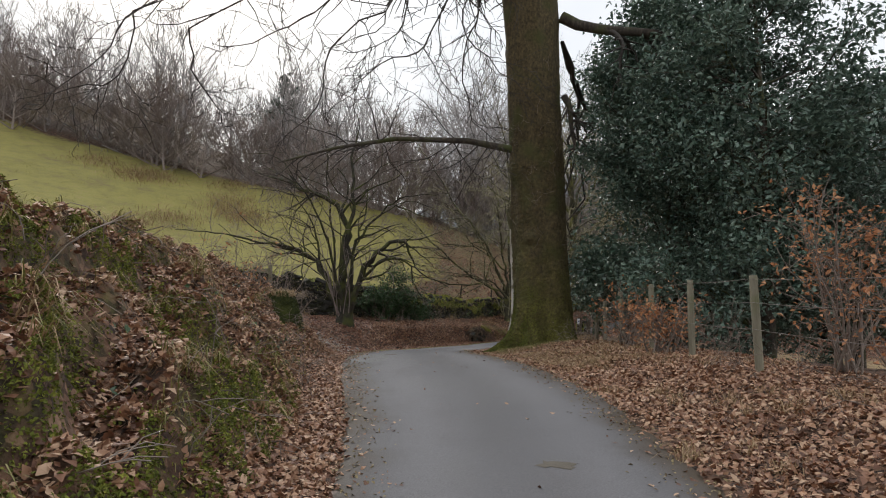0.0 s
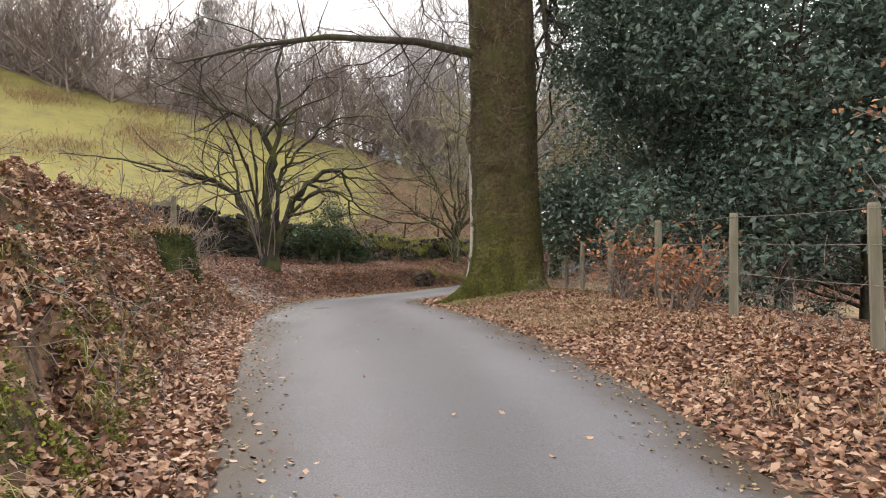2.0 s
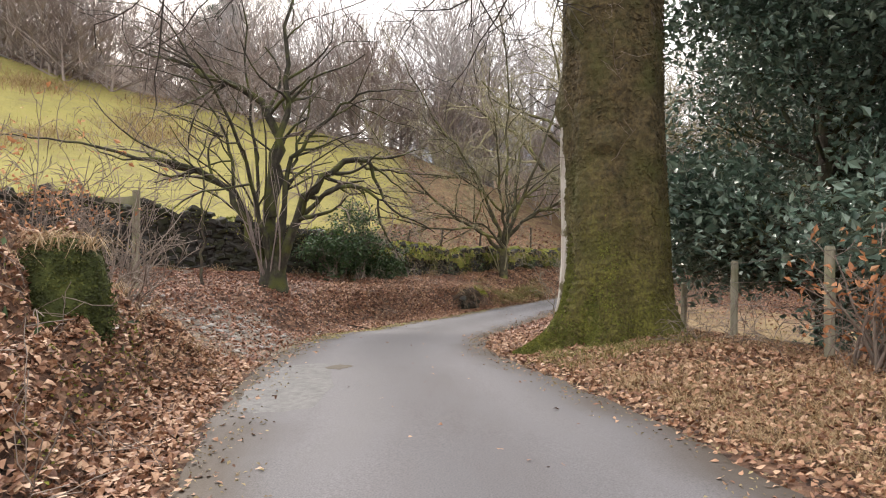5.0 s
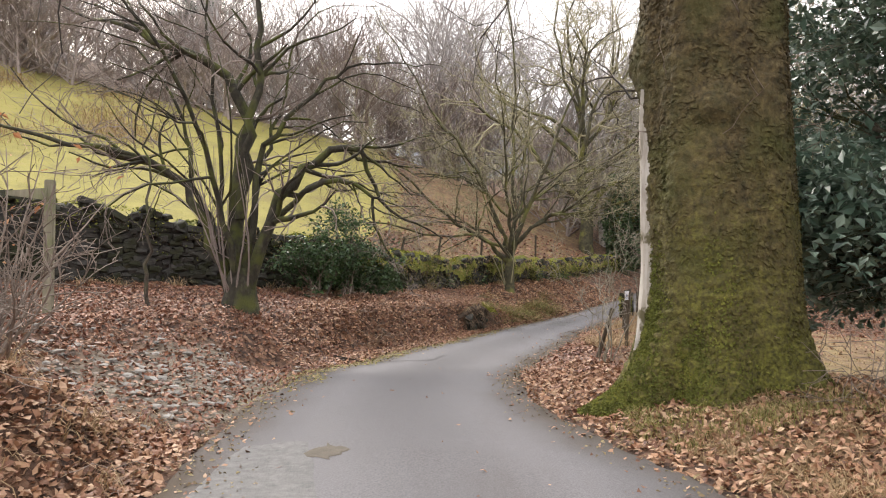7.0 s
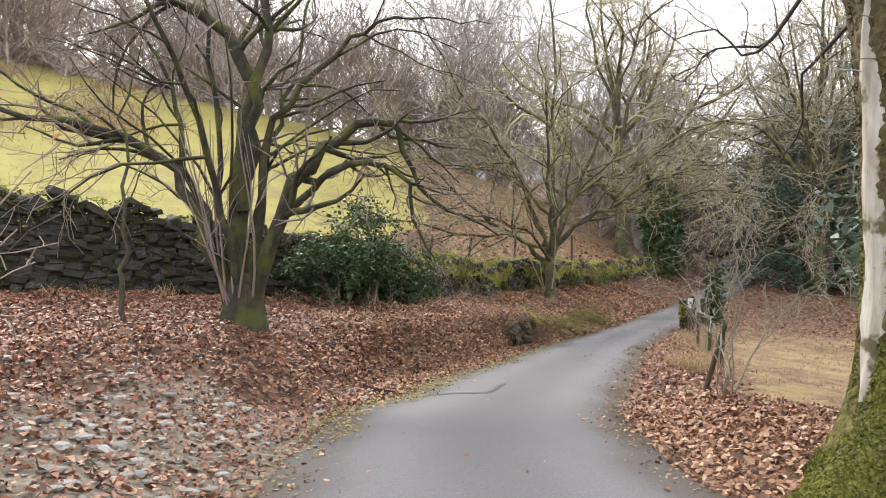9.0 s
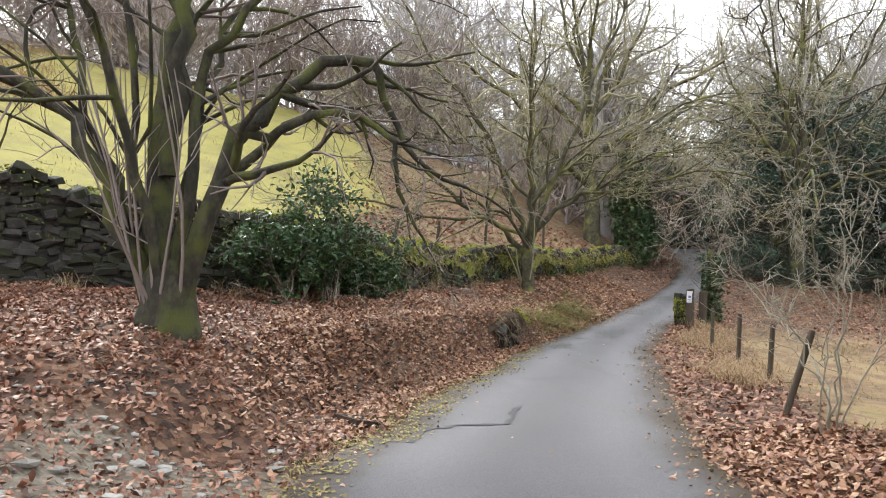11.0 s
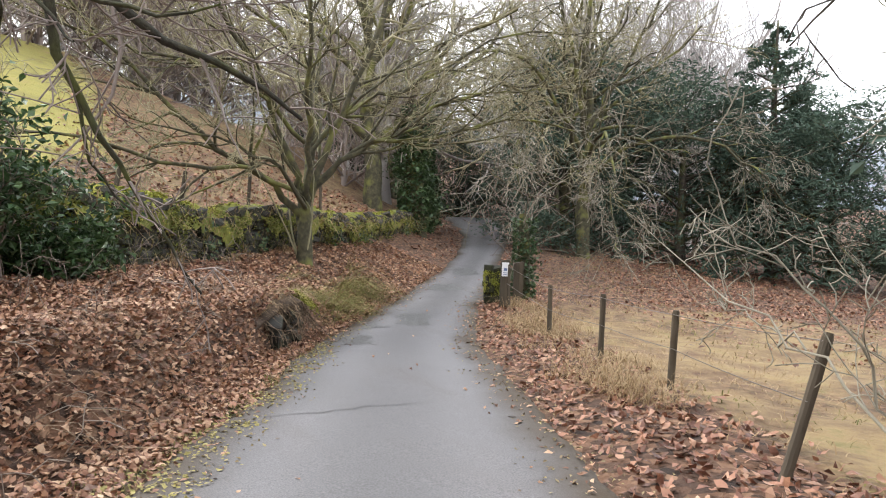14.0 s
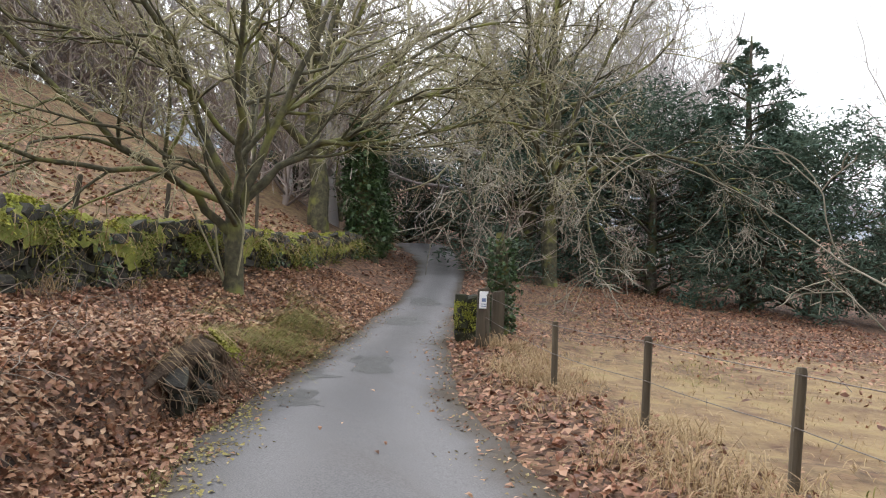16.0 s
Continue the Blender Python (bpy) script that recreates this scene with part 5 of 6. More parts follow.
def wall():
    rng = np.random.default_rng(91)
    shapes = []
    for k in range(14):
        bm = stone(rng, 0.22 + 0.16 * rng.random(), 0.24, 0.085 + 0.05 * rng.random())
        me = bpy.data.meshes.new("stone")
        bm.to_mesh(me)
        bm.free()
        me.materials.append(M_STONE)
        shapes.append(me)
    wx = np.concatenate([np.linspace(-20, 4.3, 700), np.linspace(4.35, 15.3, 300)])
    wy = np.interp(wx, WALL_X, WALL_Y)
    s = np.concatenate([[0], np.cumsum(np.hypot(np.diff(wx), np.diff(wy)))])
    # core behind the face stones
    core_v, core_f = [], []
    q = np.arange(0, s[-1], 0.3)
    cx, cy = np.interp(q, s, wx), np.interp(q, s, wy)
    tx, ty = np.gradient(cx), np.gradient(cy)
    ln = np.hypot(tx, ty)
    nxs, nys = ty / ln, -tx / ln  # towards the lane

    def tall(x):
        return np.interp(x, [-20, -7, -4.2, 0.15, 2.6, 4.3, 7, 15], [1.5, 1.65, 1.5, 1.05, 0.85, 0.75, 0.6, 0.7])

    foot = height(cx + nxs * 0.35, cy + nys * 0.35)
    for i in range(len(q)):
        h = tall(cx[i]) - 0.08
        for side, zz in ((0.17, -0.3), (0.13, h), (-0.13, h), (-0.17, -0.3)):
            core_v.append((cx[i] + nxs[i] * side, cy[i] + nys[i] * side, foot[i] + zz))
    for i in range(len(q) - 1):
        core_f += [(4 * i + k, 4 * i + 4 + k, 4 * i + 5 + k, 4 * i + 1 + k) for k in range(3)]
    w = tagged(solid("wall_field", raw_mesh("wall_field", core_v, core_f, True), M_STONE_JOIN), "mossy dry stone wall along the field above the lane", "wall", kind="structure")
    count = 0
    spare = []
    for course in range(18):
        at = 0.15 * rng.random()
        while at < s[-1] - 0.3:
            x, y = float(np.interp(at, s, wx)), float(np.interp(at, s, wy))
            step = 0.13 + 0.2 * rng.random()
            h = float(tall(x)) + 0.09 * float(lumps(x, y, 1.9))
            zc = 0.04 + course * 0.1 + 0.02 * rng.normal()
            if zc < h + 0.06 * rng.random():
                i = min(int(at / 0.3), len(q) - 1)
                top = zc > h - 0.13
                px, py = x + nxs[i] * (0.1 + 0.03 * rng.normal()), y + nys[i] * (0.1 + 0.03 * rng.normal())
                m = pose(px, py, float(foot[i]) + zc, 10 * rng.normal(), 10 * rng.normal() * (1 + top), math.degrees(math.atan2(ty[i], tx[i])) + 8 * rng.normal())
                sc = Matrix.Diagonal((step / 0.28, 1.0 + 0.5 * top, 1 + 0.3 * top * rng.random(), 1))
                k = int(rng.integers(0, 14))
                if -5.2 < x < 4.4 and count < 300 and rng.random() < 0.4:
                    ob = new("stone", shapes[k])
                    ob.parent, ob.matrix_local = w, m @ sc
                    count += 1
                else:
                    spare.append((shapes[k], m @ sc))
            at += step
    vs, fs, n = [], [], 0
    for me, m in spare:
        c = np.empty(len(me.vertices) * 3, np.float32)
        me.vertices.foreach_get("co", c)
        c = c.reshape(-1, 3) @ np.array(m.to_3x3()).T + np.array(m.translation)
        f = np.empty(len(me.polygons) * 3, np.int32)
        me.polygons.foreach_get("vertices", f)
        vs.append(c)
        fs.append(f.reshape(-1, 3) + n)
        n += len(c)
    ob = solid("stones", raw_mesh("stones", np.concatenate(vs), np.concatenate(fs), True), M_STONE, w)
    ob["kind"] = "stuff"
    # thick moss blanket draped over the wall's top and upper face, ragged at its lower edge
    bs = np.arange(0.3 * s[-1], 0.83 * s[-1], 0.06)
    bx, by = np.interp(bs, s, wx), np.interp(bs, s, wy)
    bi = np.minimum((bs / 0.3).astype(int), len(q) - 1)
    prof = [(-0.2, -0.1), (-0.12, 0.05), (0.0, 0.1), (0.1, 0.09), (0.2, 0.03), (0.265, -0.07), (0.285, -0.17), (0.3, -0.27), (0.31, -0.37), (0.315, -0.47)]
    bv, bf = [], []
    reach = []
    for c, (x, y, i) in enumerate(zip(bx, by, bi)):
        reach.append((0.27 + 0.3 * noise.noise((bs[c] * 1.3, 3, 0)) + 0.14 * noise.noise((bs[c] * 5.1, 7, 0))) * (1 if x > -0.9 else -1))
        for d, h in prof:
            g = 0.05 * noise.noise((bs[c] * 4, d * 6, h * 6)) + 0.03 * noise.noise((bs[c] * 12, d * 15, h * 15))
            bv.append((x + nxs[i] * (d + g * (d > 0)), y + nys[i] * (d + g * (d > 0)), foot[i] + tall(x) + 0.09 * float(lumps(x, y, 1.9)) + h + g))
    m = len(prof)
    for c in range(len(bs) - 1):
        for k in range(m - 1):
            if -prof[k][1] < reach[c] + (0.12 if prof[k][1] > 0 else 0):
                bf.append((c * m + k, (c + 1) * m + k, (c + 1) * m + k + 1, c * m + k + 1))
    stuff(solid("wall_moss", raw_mesh("wall_moss", bv, bf), M_MOSS_WALL), "thick green moss blanket draped over the stone wall", "moss")
    # moss cushions and ivy that hang over the wall
    n = 70000
    a = (0.25 + 0.55 * rng.random(n)) * s[-1]
    x, y = np.interp(a, s, wx), np.interp(a, s, wy)
    i = np.minimum((a / 0.3).astype(int), len(q) - 1)
    off = 0.2 * rng.normal(size=n) * 0.7
    keep = (lumps(a, a * 0.3, 1.9) > -0.15) & (rng.random(n) < np.where(x > -1.0, 0.8, 0.15))
    down = np.abs(rng.normal(size=n)) * 0.34 * (off > 0.03) * (1 + 0.8 * lumps(a, a, 2.3))
    off = off + 0.24 * smooth(0.03, 0.25, down)
    at = np.stack([x + nxs[i] * off, y + nys[i] * off, foot[i] + tall(x) + 0.05 - down + 0.03 * rng.normal(size=n)], -1)[keep]
    stuff(solid("wall_moss", leaf_mesh("wall_moss", at, 0.044, rng, 0.8, 0.8, 0.3), M_MOSS_WALL), "green moss cushions hanging on the stone wall", "moss")
    n = 26000
    a = (0.2 + 0.62 * rng.random(n)) * s[-1]
    x, y = np.interp(a, s, wx), np.interp(a, s, wy)
    i = np.minimum((a / 0.3).astype(int), len(q) - 1)
    heap = lumps(a, a * 0.4, 2.6, 0.8)
    keep = rng.random(n) < smooth(-0.5, 0.1, heap) * np.where(x > -1.6, 1.0, 0.12)
    off = 0.13 * rng.normal(size=n) + 0.07
    at = np.stack([x + nxs[i] * off, y + nys[i] * off, foot[i] + tall(x) + 0.1 + 0.05 * heap + 0.02 * rng.normal(size=n) - 1.6 * np.clip(off - 0.05, 0, 1) ** 1.3], -1)[keep]
    stuff(solid("wall_cap_moss", leaf_mesh("wall_cap_moss", at, 0.045, rng, 0.7, 0.8, 0.3), M_MOSS_CAP), "bright yellow-green moss heaped along the wall's top", "moss")
    n = 26000
    a = rng.random(n) * s[-1]
    x, y = np.interp(a, s, wx), np.interp(a, s, wy)
    i = np.minimum((a / 0.3).astype(int), len(q) - 1)
    keep = (x > -0.6) & (lumps(a, a, 0.9, 2.0) > 0.25) & (rng.random(n) < 0.25)
    hz = rng.random(n) * tall(x) * (0.55 + 0.4 * lumps(a, a, 1.7, 1.0))
    off = 0.27 + 0.09 * np.abs(rng.normal(size=n))
    at = np.stack([x + nxs[i] * off, y + nys[i] * off, foot[i] + hz], -1)[keep]
    stuff(solid("wall_ivy", leaf_mesh("wall_ivy", at, 0.085, rng, 0.6, 0.75, 0.2, lean=np.array([0.5, -0.7, 0.3])), M_IVY), "dark ivy and ferns hanging on the stone wall", "ivy")
    fern = (x > -1.0) & (rng.random(n) < 0.045)
    at = np.stack([x + nxs[i] * 0.3, y + nys[i] * 0.3, foot[i] + hz * 0.8], -1)[fern]
    stuff(solid("wall_grass", blades("wall_grass", at, 0.3, 0.01, rng, 1.6, way=np.array([0.6, -0.8, 0])), M_GRASS), "long green grass drooping over the wall", "grass")
    dead = (x > -2.5) & (rng.random(n) < 0.05)
    at = np.stack([x + nxs[i] * 0.28, y + nys[i] * 0.28, foot[i] + tall(x) * (0.4 + 0.6 * rng.random(n))], -1)[dead]
    stuff(solid("wall_stems", blades("wall_stems", at, 0.34, 0.008, rng, 2.0, way=np.array([0.6, -0.8, 0])), M_STRAW), "pale dead stems dangling down the wall", "grass")


wall()


# ---- holly bush on the wall ----
def bush(name, at, tall, wide, leaf, leaves, mat, label, seed, droop=0.0):
    rng = np.random.default_rng(seed)
    t = thing(name, pose(at[0], at[1], z_at(at[0], at[1]) - 0.05), label, "bush")
    own, tips = Tubes(0.0048), []
    for k in range(16):
        a = rng.random() * 2 * math.pi
        d = unit(np.array([math.cos(a) * 0.7 * wide / tall, math.sin(a) * 0.7 * wide / tall, 1.0]))
        grow([own], (0.1 * rng.normal(), 0.1 * rng.normal(), 0), d, tall * (0.55 + 0.45 * rng.random()), 0.02, 0,
             [(5, 0.45, 0.8, 0.12, 0.03 - droop, 4, 6), (3, 0.5, 0.8, 0.2, 0, 3, 4), (0, 0, 0, 0.2, 0, 3, 3)], rng, tips)
    tips = np.array(tips)
    solid("branchwork", own.mesh("branchwork"), M_TWIG, t)
    if leaves:
        at = tips[rng.integers(0, len(tips), leaves)] + rng.normal(size=(leaves, 3)) * 0.09
        solid("leaves", leaf_mesh("leaves", at, leaf, rng, 0.8, 0.55, 0.3), mat, t)
    return t


bush("holly_bush", (0.05, 26.25), 2.0, 0.6, 0.1, 2600, M_HOLLY_BUSH, "dark holly bush growing against the stone wall", 101)
bush("holly_bush", (-0.6, 25.5), 1.15, 1.0, 0.1, 3600, M_HOLLY_BUSH, "low dark holly bush growing against the stone wall", 102)
bush("holly_bush", (0.75, 27.0), 0.85, 1.2, 0.09, 3000, M_HOLLY_BUSH, "low dark evergreen bush spilling over the wall", 110)
bush("beech_sapling", (7.75, 6.3), 2.6, 0.8, 0.08, 800, M_COPPER, "beech sapling with dry copper leaves by the fence", 103)
bush("beech_sapling", (7.6, 4.4), 1.5, 0.8, 0.08, 450, M_COPPER, "low beech sapling with dry copper leaves by the fence", 104)
bush("beech_sapling", (6.2, 9.6), 1.15, 0.75, 0.08, 520, M_COPPER, "small beech sapling with dry copper leaves by the fence", 105)
bush("beech_sapling", (6.1, 11.9), 1.3, 0.8, 0.08, 480, M_COPPER, "small beech sapling with dry copper leaves by the fence", 106)
bush("beech_sapling", (-3.4, 15.4), 2.3, 0.9, 0.085, 420, M_COPPER, "thin sapling with a few orange leaves on the bank", 107)
bush("bare_shrub", (-2.5, 15.6), 2.3, 2.0, 0, 0, None, "tangled bare pale shrub at the end of the bank", 108)
bush("bare_shrub", (-1.9, 14.6), 1.4, 1.4, 0, 0, None, "low tangled bare shrub at the end of the bank", 109)
sapling_plan = [(5, 0.3, 0.7), (3, 0.5, 0.8, 0.2, 0.0, 3, 6), (2, 0.5, 0.8, 0.25, 0.0, 3, 4), (0, 0, 0, 0.2, 0, 3, 3)]
stemmed_tree("bare_sapling", (4.52, 19.75), [
    ([(0, 0, 0), (0.15, 0.2, 0.45), (0.25, 0.8, 0.75), (0.35, 1.6, 1.05), (0.4, 2.4, 1.45)], 0.019), ([(0.25, 0.8, 0.75), (0.4, 1.4, 0.85), (0.5, 2.0, 0.95)], 0.011),
    ([(0, 0, 0), (0.1, 0.0, 0.7), (0.3, 0.1, 1.4), (0.4, 0.2, 2.1)], 0.02), ([(0.05, 0, 0), (-0.1, 0, 0.6), (-0.35, 0.3, 1.1), (-0.6, 0.6, 1.5)], 0.018),
    ([(0.1, 0, 0), (0.12, 0, 0.8), (0.2, 0.1, 1.6), (0.2, 0.1, 2.3)], 0.018), ([(-0.05, 0, 0), (-0.05, -0.1, 0.8), (0.1, -0.2, 1.6)], 0.015),
    ([(0.1, 0, 0), (0.4, 0, 0.7), (0.8, 0.1, 1.1), (1.2, 0.2, 1.5)], 0.016)],
    sapling_plan, np.random.default_rng(111), "bare many-stemmed sapling by the meadow fence", M_TWIG_PALE, M_TWIG_PALE, base_r=0, thin=0.0025, outward=0.1, thick=0.62)
stemmed_tree("bare_sapling", (-2.7, 20.6), [([(0, 0, 0), (-0.05, 0, 0.8), (0.0, 0, 1.6), (-0.1, 0.1, 2.6), (0.05, 0.1, 3.4)], 0.035)], sapling_plan, np.random.default_rng(112), "thin dark bare sapling before the stone wall", M_BARK, M_TWIG_DARK, base_r=0)


# ---- fences ----
def fence_post(parent, x, y, tall, r, mat, rng, lean=(0, 0)):
    z = z_at(x, y)
    bm = bmesh.new()
    rings = []
    sides = 10
    for k, h in enumerate((-0.35, 0.0, tall * 0.35, tall * 0.7, tall - 0.03, tall)):
        rr = r * (1.0 - 0.05 * k / 5) * (0.82 if k == 5 else 1)
        rings.append([bm.verts.new((rr * math.cos(2 * math.pi * i / sides) * (1 + 0.04 * rng.normal()), rr * math.sin(2 * math.pi * i / sides) * (1 + 0.04 * rng.normal()), h)) for i in range(sides)])
    for a, b in zip(rings, rings[1:]):
        for i in range(sides):
            bm.faces.new((a[i], a[(i + 1) % sides], b[(i + 1) % sides], b[i]))
    bm.faces.new(rings[-1])
    ob = part("post", bm, mat, parent)
    ob.matrix_world = pose(x, y, z, lean[0], lean[1], 40 * rng.random())
    return ob.matrix_world @ Vector((0, 0, tall)), z


def fence(name, spots, tall, r, mat, heights, label, seed):
    rng = np.random.default_rng(seed)
    f = thing(name, Matrix(), label, "fence")
    tops = []
    for x, y, *more in spots:
        h = more[0] if more else tall
        lean = more[1] if len(more) > 1 else (2 * rng.normal(), 2 * rng.normal())
        top, z = fence_post(f, x, y, h, r, mat, rng, lean)
        tops.append((np.array(top), np.array([x, y, z]), h))
    for hh in heights:
        w = Tubes()
        line = []
        for (t0, b0, h0), (t1, b1, h1) in zip(tops, tops[1:]):
            a, b = b0 + (t0 - b0) * hh, b1 + (t1 - b1) * hh
            for k in range(6):
                s = k / 6
                line.append(a + (b - a) * s - np.array([0, 0, 0.06 * s * (1 - s)]) + np.array([-r * 0.9, 0, 0]))
        t1, b1, h1 = tops[-1]
        line.append(b1 + (t1 - b1) * hh + np.array([-r * 0.9, 0, 0]))
        w.add(line, np.full(len(line), 0.0035), 4)
        for p in line:
            o = rng.normal(size=3) * 0.018
            w.add([p - o, p + o], [0.002, 0.002], 3)
        solid("wire", w.mesh("wire"), M_WIRE, f)
    return f


fence("wire_fence", [(7.2, -3.0), (6.9, 0.0), (6.6, 3.0), (6.39, 5.77, 1.25, (0, -2)), (6.31, 8.28, 1.25, (0, 0)), (6.36, 11.0, 1.3, (0, 0)), (6.13, 12.8, 1.2, (0, 0)), (6.3, 15.6, 1.1), (6.6, 18.5, 1.0)],
      1.25, 0.055, M_POST, (0.96, 0.72, 0.45), "wire fence on round weathered wooden posts along the verge", 121)
fence("meadow_fence", [(4.62, 20.55, 0.9, (9, 13)), (5.76, 22.74, 0.76, (2, 2)), (6.24, 24.4, 0.78, (1, 1)), (6.74, 26.22, 0.74, (0, 1)), (7.75, 29.1, 0.8, (0, 0))],
      0.8, 0.034, M_POST_DARK, (0.95, 0.55), "low wire fence on leaning dark posts along the meadow", 122)
fence("field_fence", [(-3.0, 26.3, 0.95, (3, 12)), (-0.6, 27.9, 1.0, (0, 14)), (1.2, 29.9, 1.0, (0, 10)), (2.4, 32.0, 0.95, (0, 9)), (4.0, 34.0, 0.95, (0, 3)), (6.4, 36.8, 0.95)],
      1.0, 0.04, M_POST_DARK, (0.9,), "old leaning field posts with a single wire above the wall", 123)


# ---- gateway, signpost, stump, drain ----
def box(bm, lo, hi, bevel=0.0):
    r = bmesh.ops.create_cube(bm, size=1)
    for v in r["verts"]:
        v.co = Vector([l + (h - l) * (c + 0.5) for c, l, h in zip(v.co, lo, hi)])
    if bevel:
        es = list({e for v in r["verts"] for e in v.link_edges})
        bmesh.ops.bevel(bm, geom=es, offset=bevel, segments=2, affect="EDGES")


def gate_post(x, y, tall, wide, turn, label, notice=False):
    t = thing("gate_post", pose(x, y, z_at(x, y), 0, 1.0, turn), label, "post")
    bm = bmesh.new()
    box(bm, (-wide / 2, -wide / 2, -0.3), (wide / 2, wide / 2, tall), 0.015)
    for v in bm.verts:
        if v.co.z > tall - 0.03:
            v.co.z += 0.03 * (v.co.x / wide)
    part("post", bm, M_POST_DARK, t)
    if notice:
        bm = bmesh.new()
        box(bm, (-0.065, -wide / 2 - 0.016, tall - 0.29), (0.065, -wide / 2 - 0.004, tall - 0.04), 0.004)
        n = part("notice", bm, M_NOTICE, t, "small white notice")
        for k, (a, b, w) in enumerate(((0.10, 0.15, 0.03), (0.18, 0.19, 0.04), (0.21, 0.22, 0.035))):
            bm = bmesh.new()
            box(bm, (-w, -wide / 2 - 0.02, tall - 0.04 - b), (w, -wide / 2 - 0.0165, tall - 0.04 - a))
            part("print", bm, M_PRINT, n)
    return t


gate_post(7.72, 29.2, 0.86, 0.17, -28, "dark square timber gatepost with a white notice", True)
gate_post(8.15, 29.45, 0.8, 0.18, -25, "dark square timber gatepost beside the lane")


def stone_pier():
    rng = np.random.default_rng(131)
    t = thing("stone_pier", pose(7.95, 30.0, z_at(8.0, 30.0), 0, 0, -28) @ Matrix.Diagonal((0.55, 0.62, 1.0, 1)), "short mossy stone pier beside the gateposts", "stone pier")
    z = 0
    while z < 0.56:
        h = 0.12 + 0.07 * rng.random()
        for k in (-1, 1):
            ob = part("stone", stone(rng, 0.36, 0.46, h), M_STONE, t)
            ob.location = (0.15 * k + 0.02 * rng.normal(), 0.02 * rng.normal(), z + h / 2)
            ob.rotation_euler = (0.08 * rng.normal(), 0.08 * rng.normal(), 0.2 * rng.normal())
        z += h * 0.95
    n = 3600
    p = np.stack([rng.uniform(-0.33, 0.3, n), rng.uniform(-0.27, 0.25, n), 0.1 + 0.5 * rng.random(n) ** 0.5], -1)
    face = rng.random(n)
    p[face < 0.4, 1] = -0.24
    p[(face > 0.4) & (face < 0.7), 0] = -0.33
    p[face > 0.7, 2] = 0.6 - 0.9 * (p[face > 0.7, 0] ** 2 + p[face > 0.7, 1] ** 2)
    p += 0.025 * rng.normal(size=p.shape)
    p = p[np.sin(p[:, 0] * 14 + 2) * np.sin(p[:, 2] * 17) + np.sin(p[:, 1] * 13) > -0.35]
    solid("moss", leaf_mesh("moss", p, 0.034, rng, 0.8, 0.8, 0.3), M_MOSS_CAP, t, "bright yellow-green moss")


stone_pier()


def ivy_trunk(x, y, tall, wide, leaves, leaf, seed, label):
    rng = np.random.default_rng(seed)
    t = thing("ivy_trunk", pose(x, y, z_at(x, y)), label, "tree trunk")
    own = Tubes()
    own.add([(0, 0, -0.2), (0, 0, 0.3 * tall), (0.05, 0, 0.65 * tall), (0.02, 0.05, tall)], [wide, 0.75 * wide, 0.6 * wide, 0.35 * wide], 10)
    solid("trunk", own.mesh("trunk"), M_BARK_MOSSY, t)
    a, h = rng.random(leaves) * 2 * np.pi, rng.random(leaves) * 0.95 * tall
    r = wide * (1.05 - 0.3 * h / tall) + 0.3 * wide * np.abs(rng.normal(size=leaves)) * (1 + 0.8 * np.sin(h * 2.1 + a))
    solid("ivy", leaf_mesh("ivy", np.stack([r * np.cos(a), r * np.sin(a), h], -1), leaf, rng, 0.7, 0.8, 0.2), M_IVY, t)
    tw = Tubes(0.005)
    for _ in range(16):
        grow([tw], (0, 0, tall * (0.25 + 0.7 * rng.random())), (rng.normal(), rng.normal(), 1.2), 0.75 * tall, 0.012, 0, [(4, 0.5, 0.7, 0.15, 0, 3, 5), (0, 0, 0, 0.2, 0, 3, 3)], rng)
    solid("branchwork", tw.mesh("branchwork"), M_TWIG, t)


ivy_trunk(8.75, 30.3, 1.7, 0.2, 1500, 0.07, 133, "ivy-wrapped leaning dead trunk by the gateway")
ivy_trunk(11.0, 41.4, 4.6, 0.5, 5200, 0.13, 134, "thick trunk wrapped in dark ivy beside the lane")
ivy_trunk(12.3, 43.8, 3.2, 0.55, 3600, 0.13, 135, "dark ivy-smothered trunk on the lane's bank")


def finger_post():
    x, y = -3.2, 18.3
    t = thing("footpath_sign", pose(x, y, z_at(x, y), 0, 0, 12), "weathered wooden footpath signpost with one arm", "signpost")
    bm = bmesh.new()
    box(bm, (-0.06, -0.06, -0.3), (0.06, 0.06, 1.75), 0.012)
    part("post", bm, M_POST, t)
    bm = bmesh.new()
    box(bm, (-0.5, -0.085, 1.48), (-0.02, -0.062, 1.64), 0.006)
    for v in bm.verts:
        if v.co.x < -0.45:
            v.co.z = 1.56 + (v.co.z - 1.56) * 0.35
    part("arm", bm, M_POST, t)


finger_post()


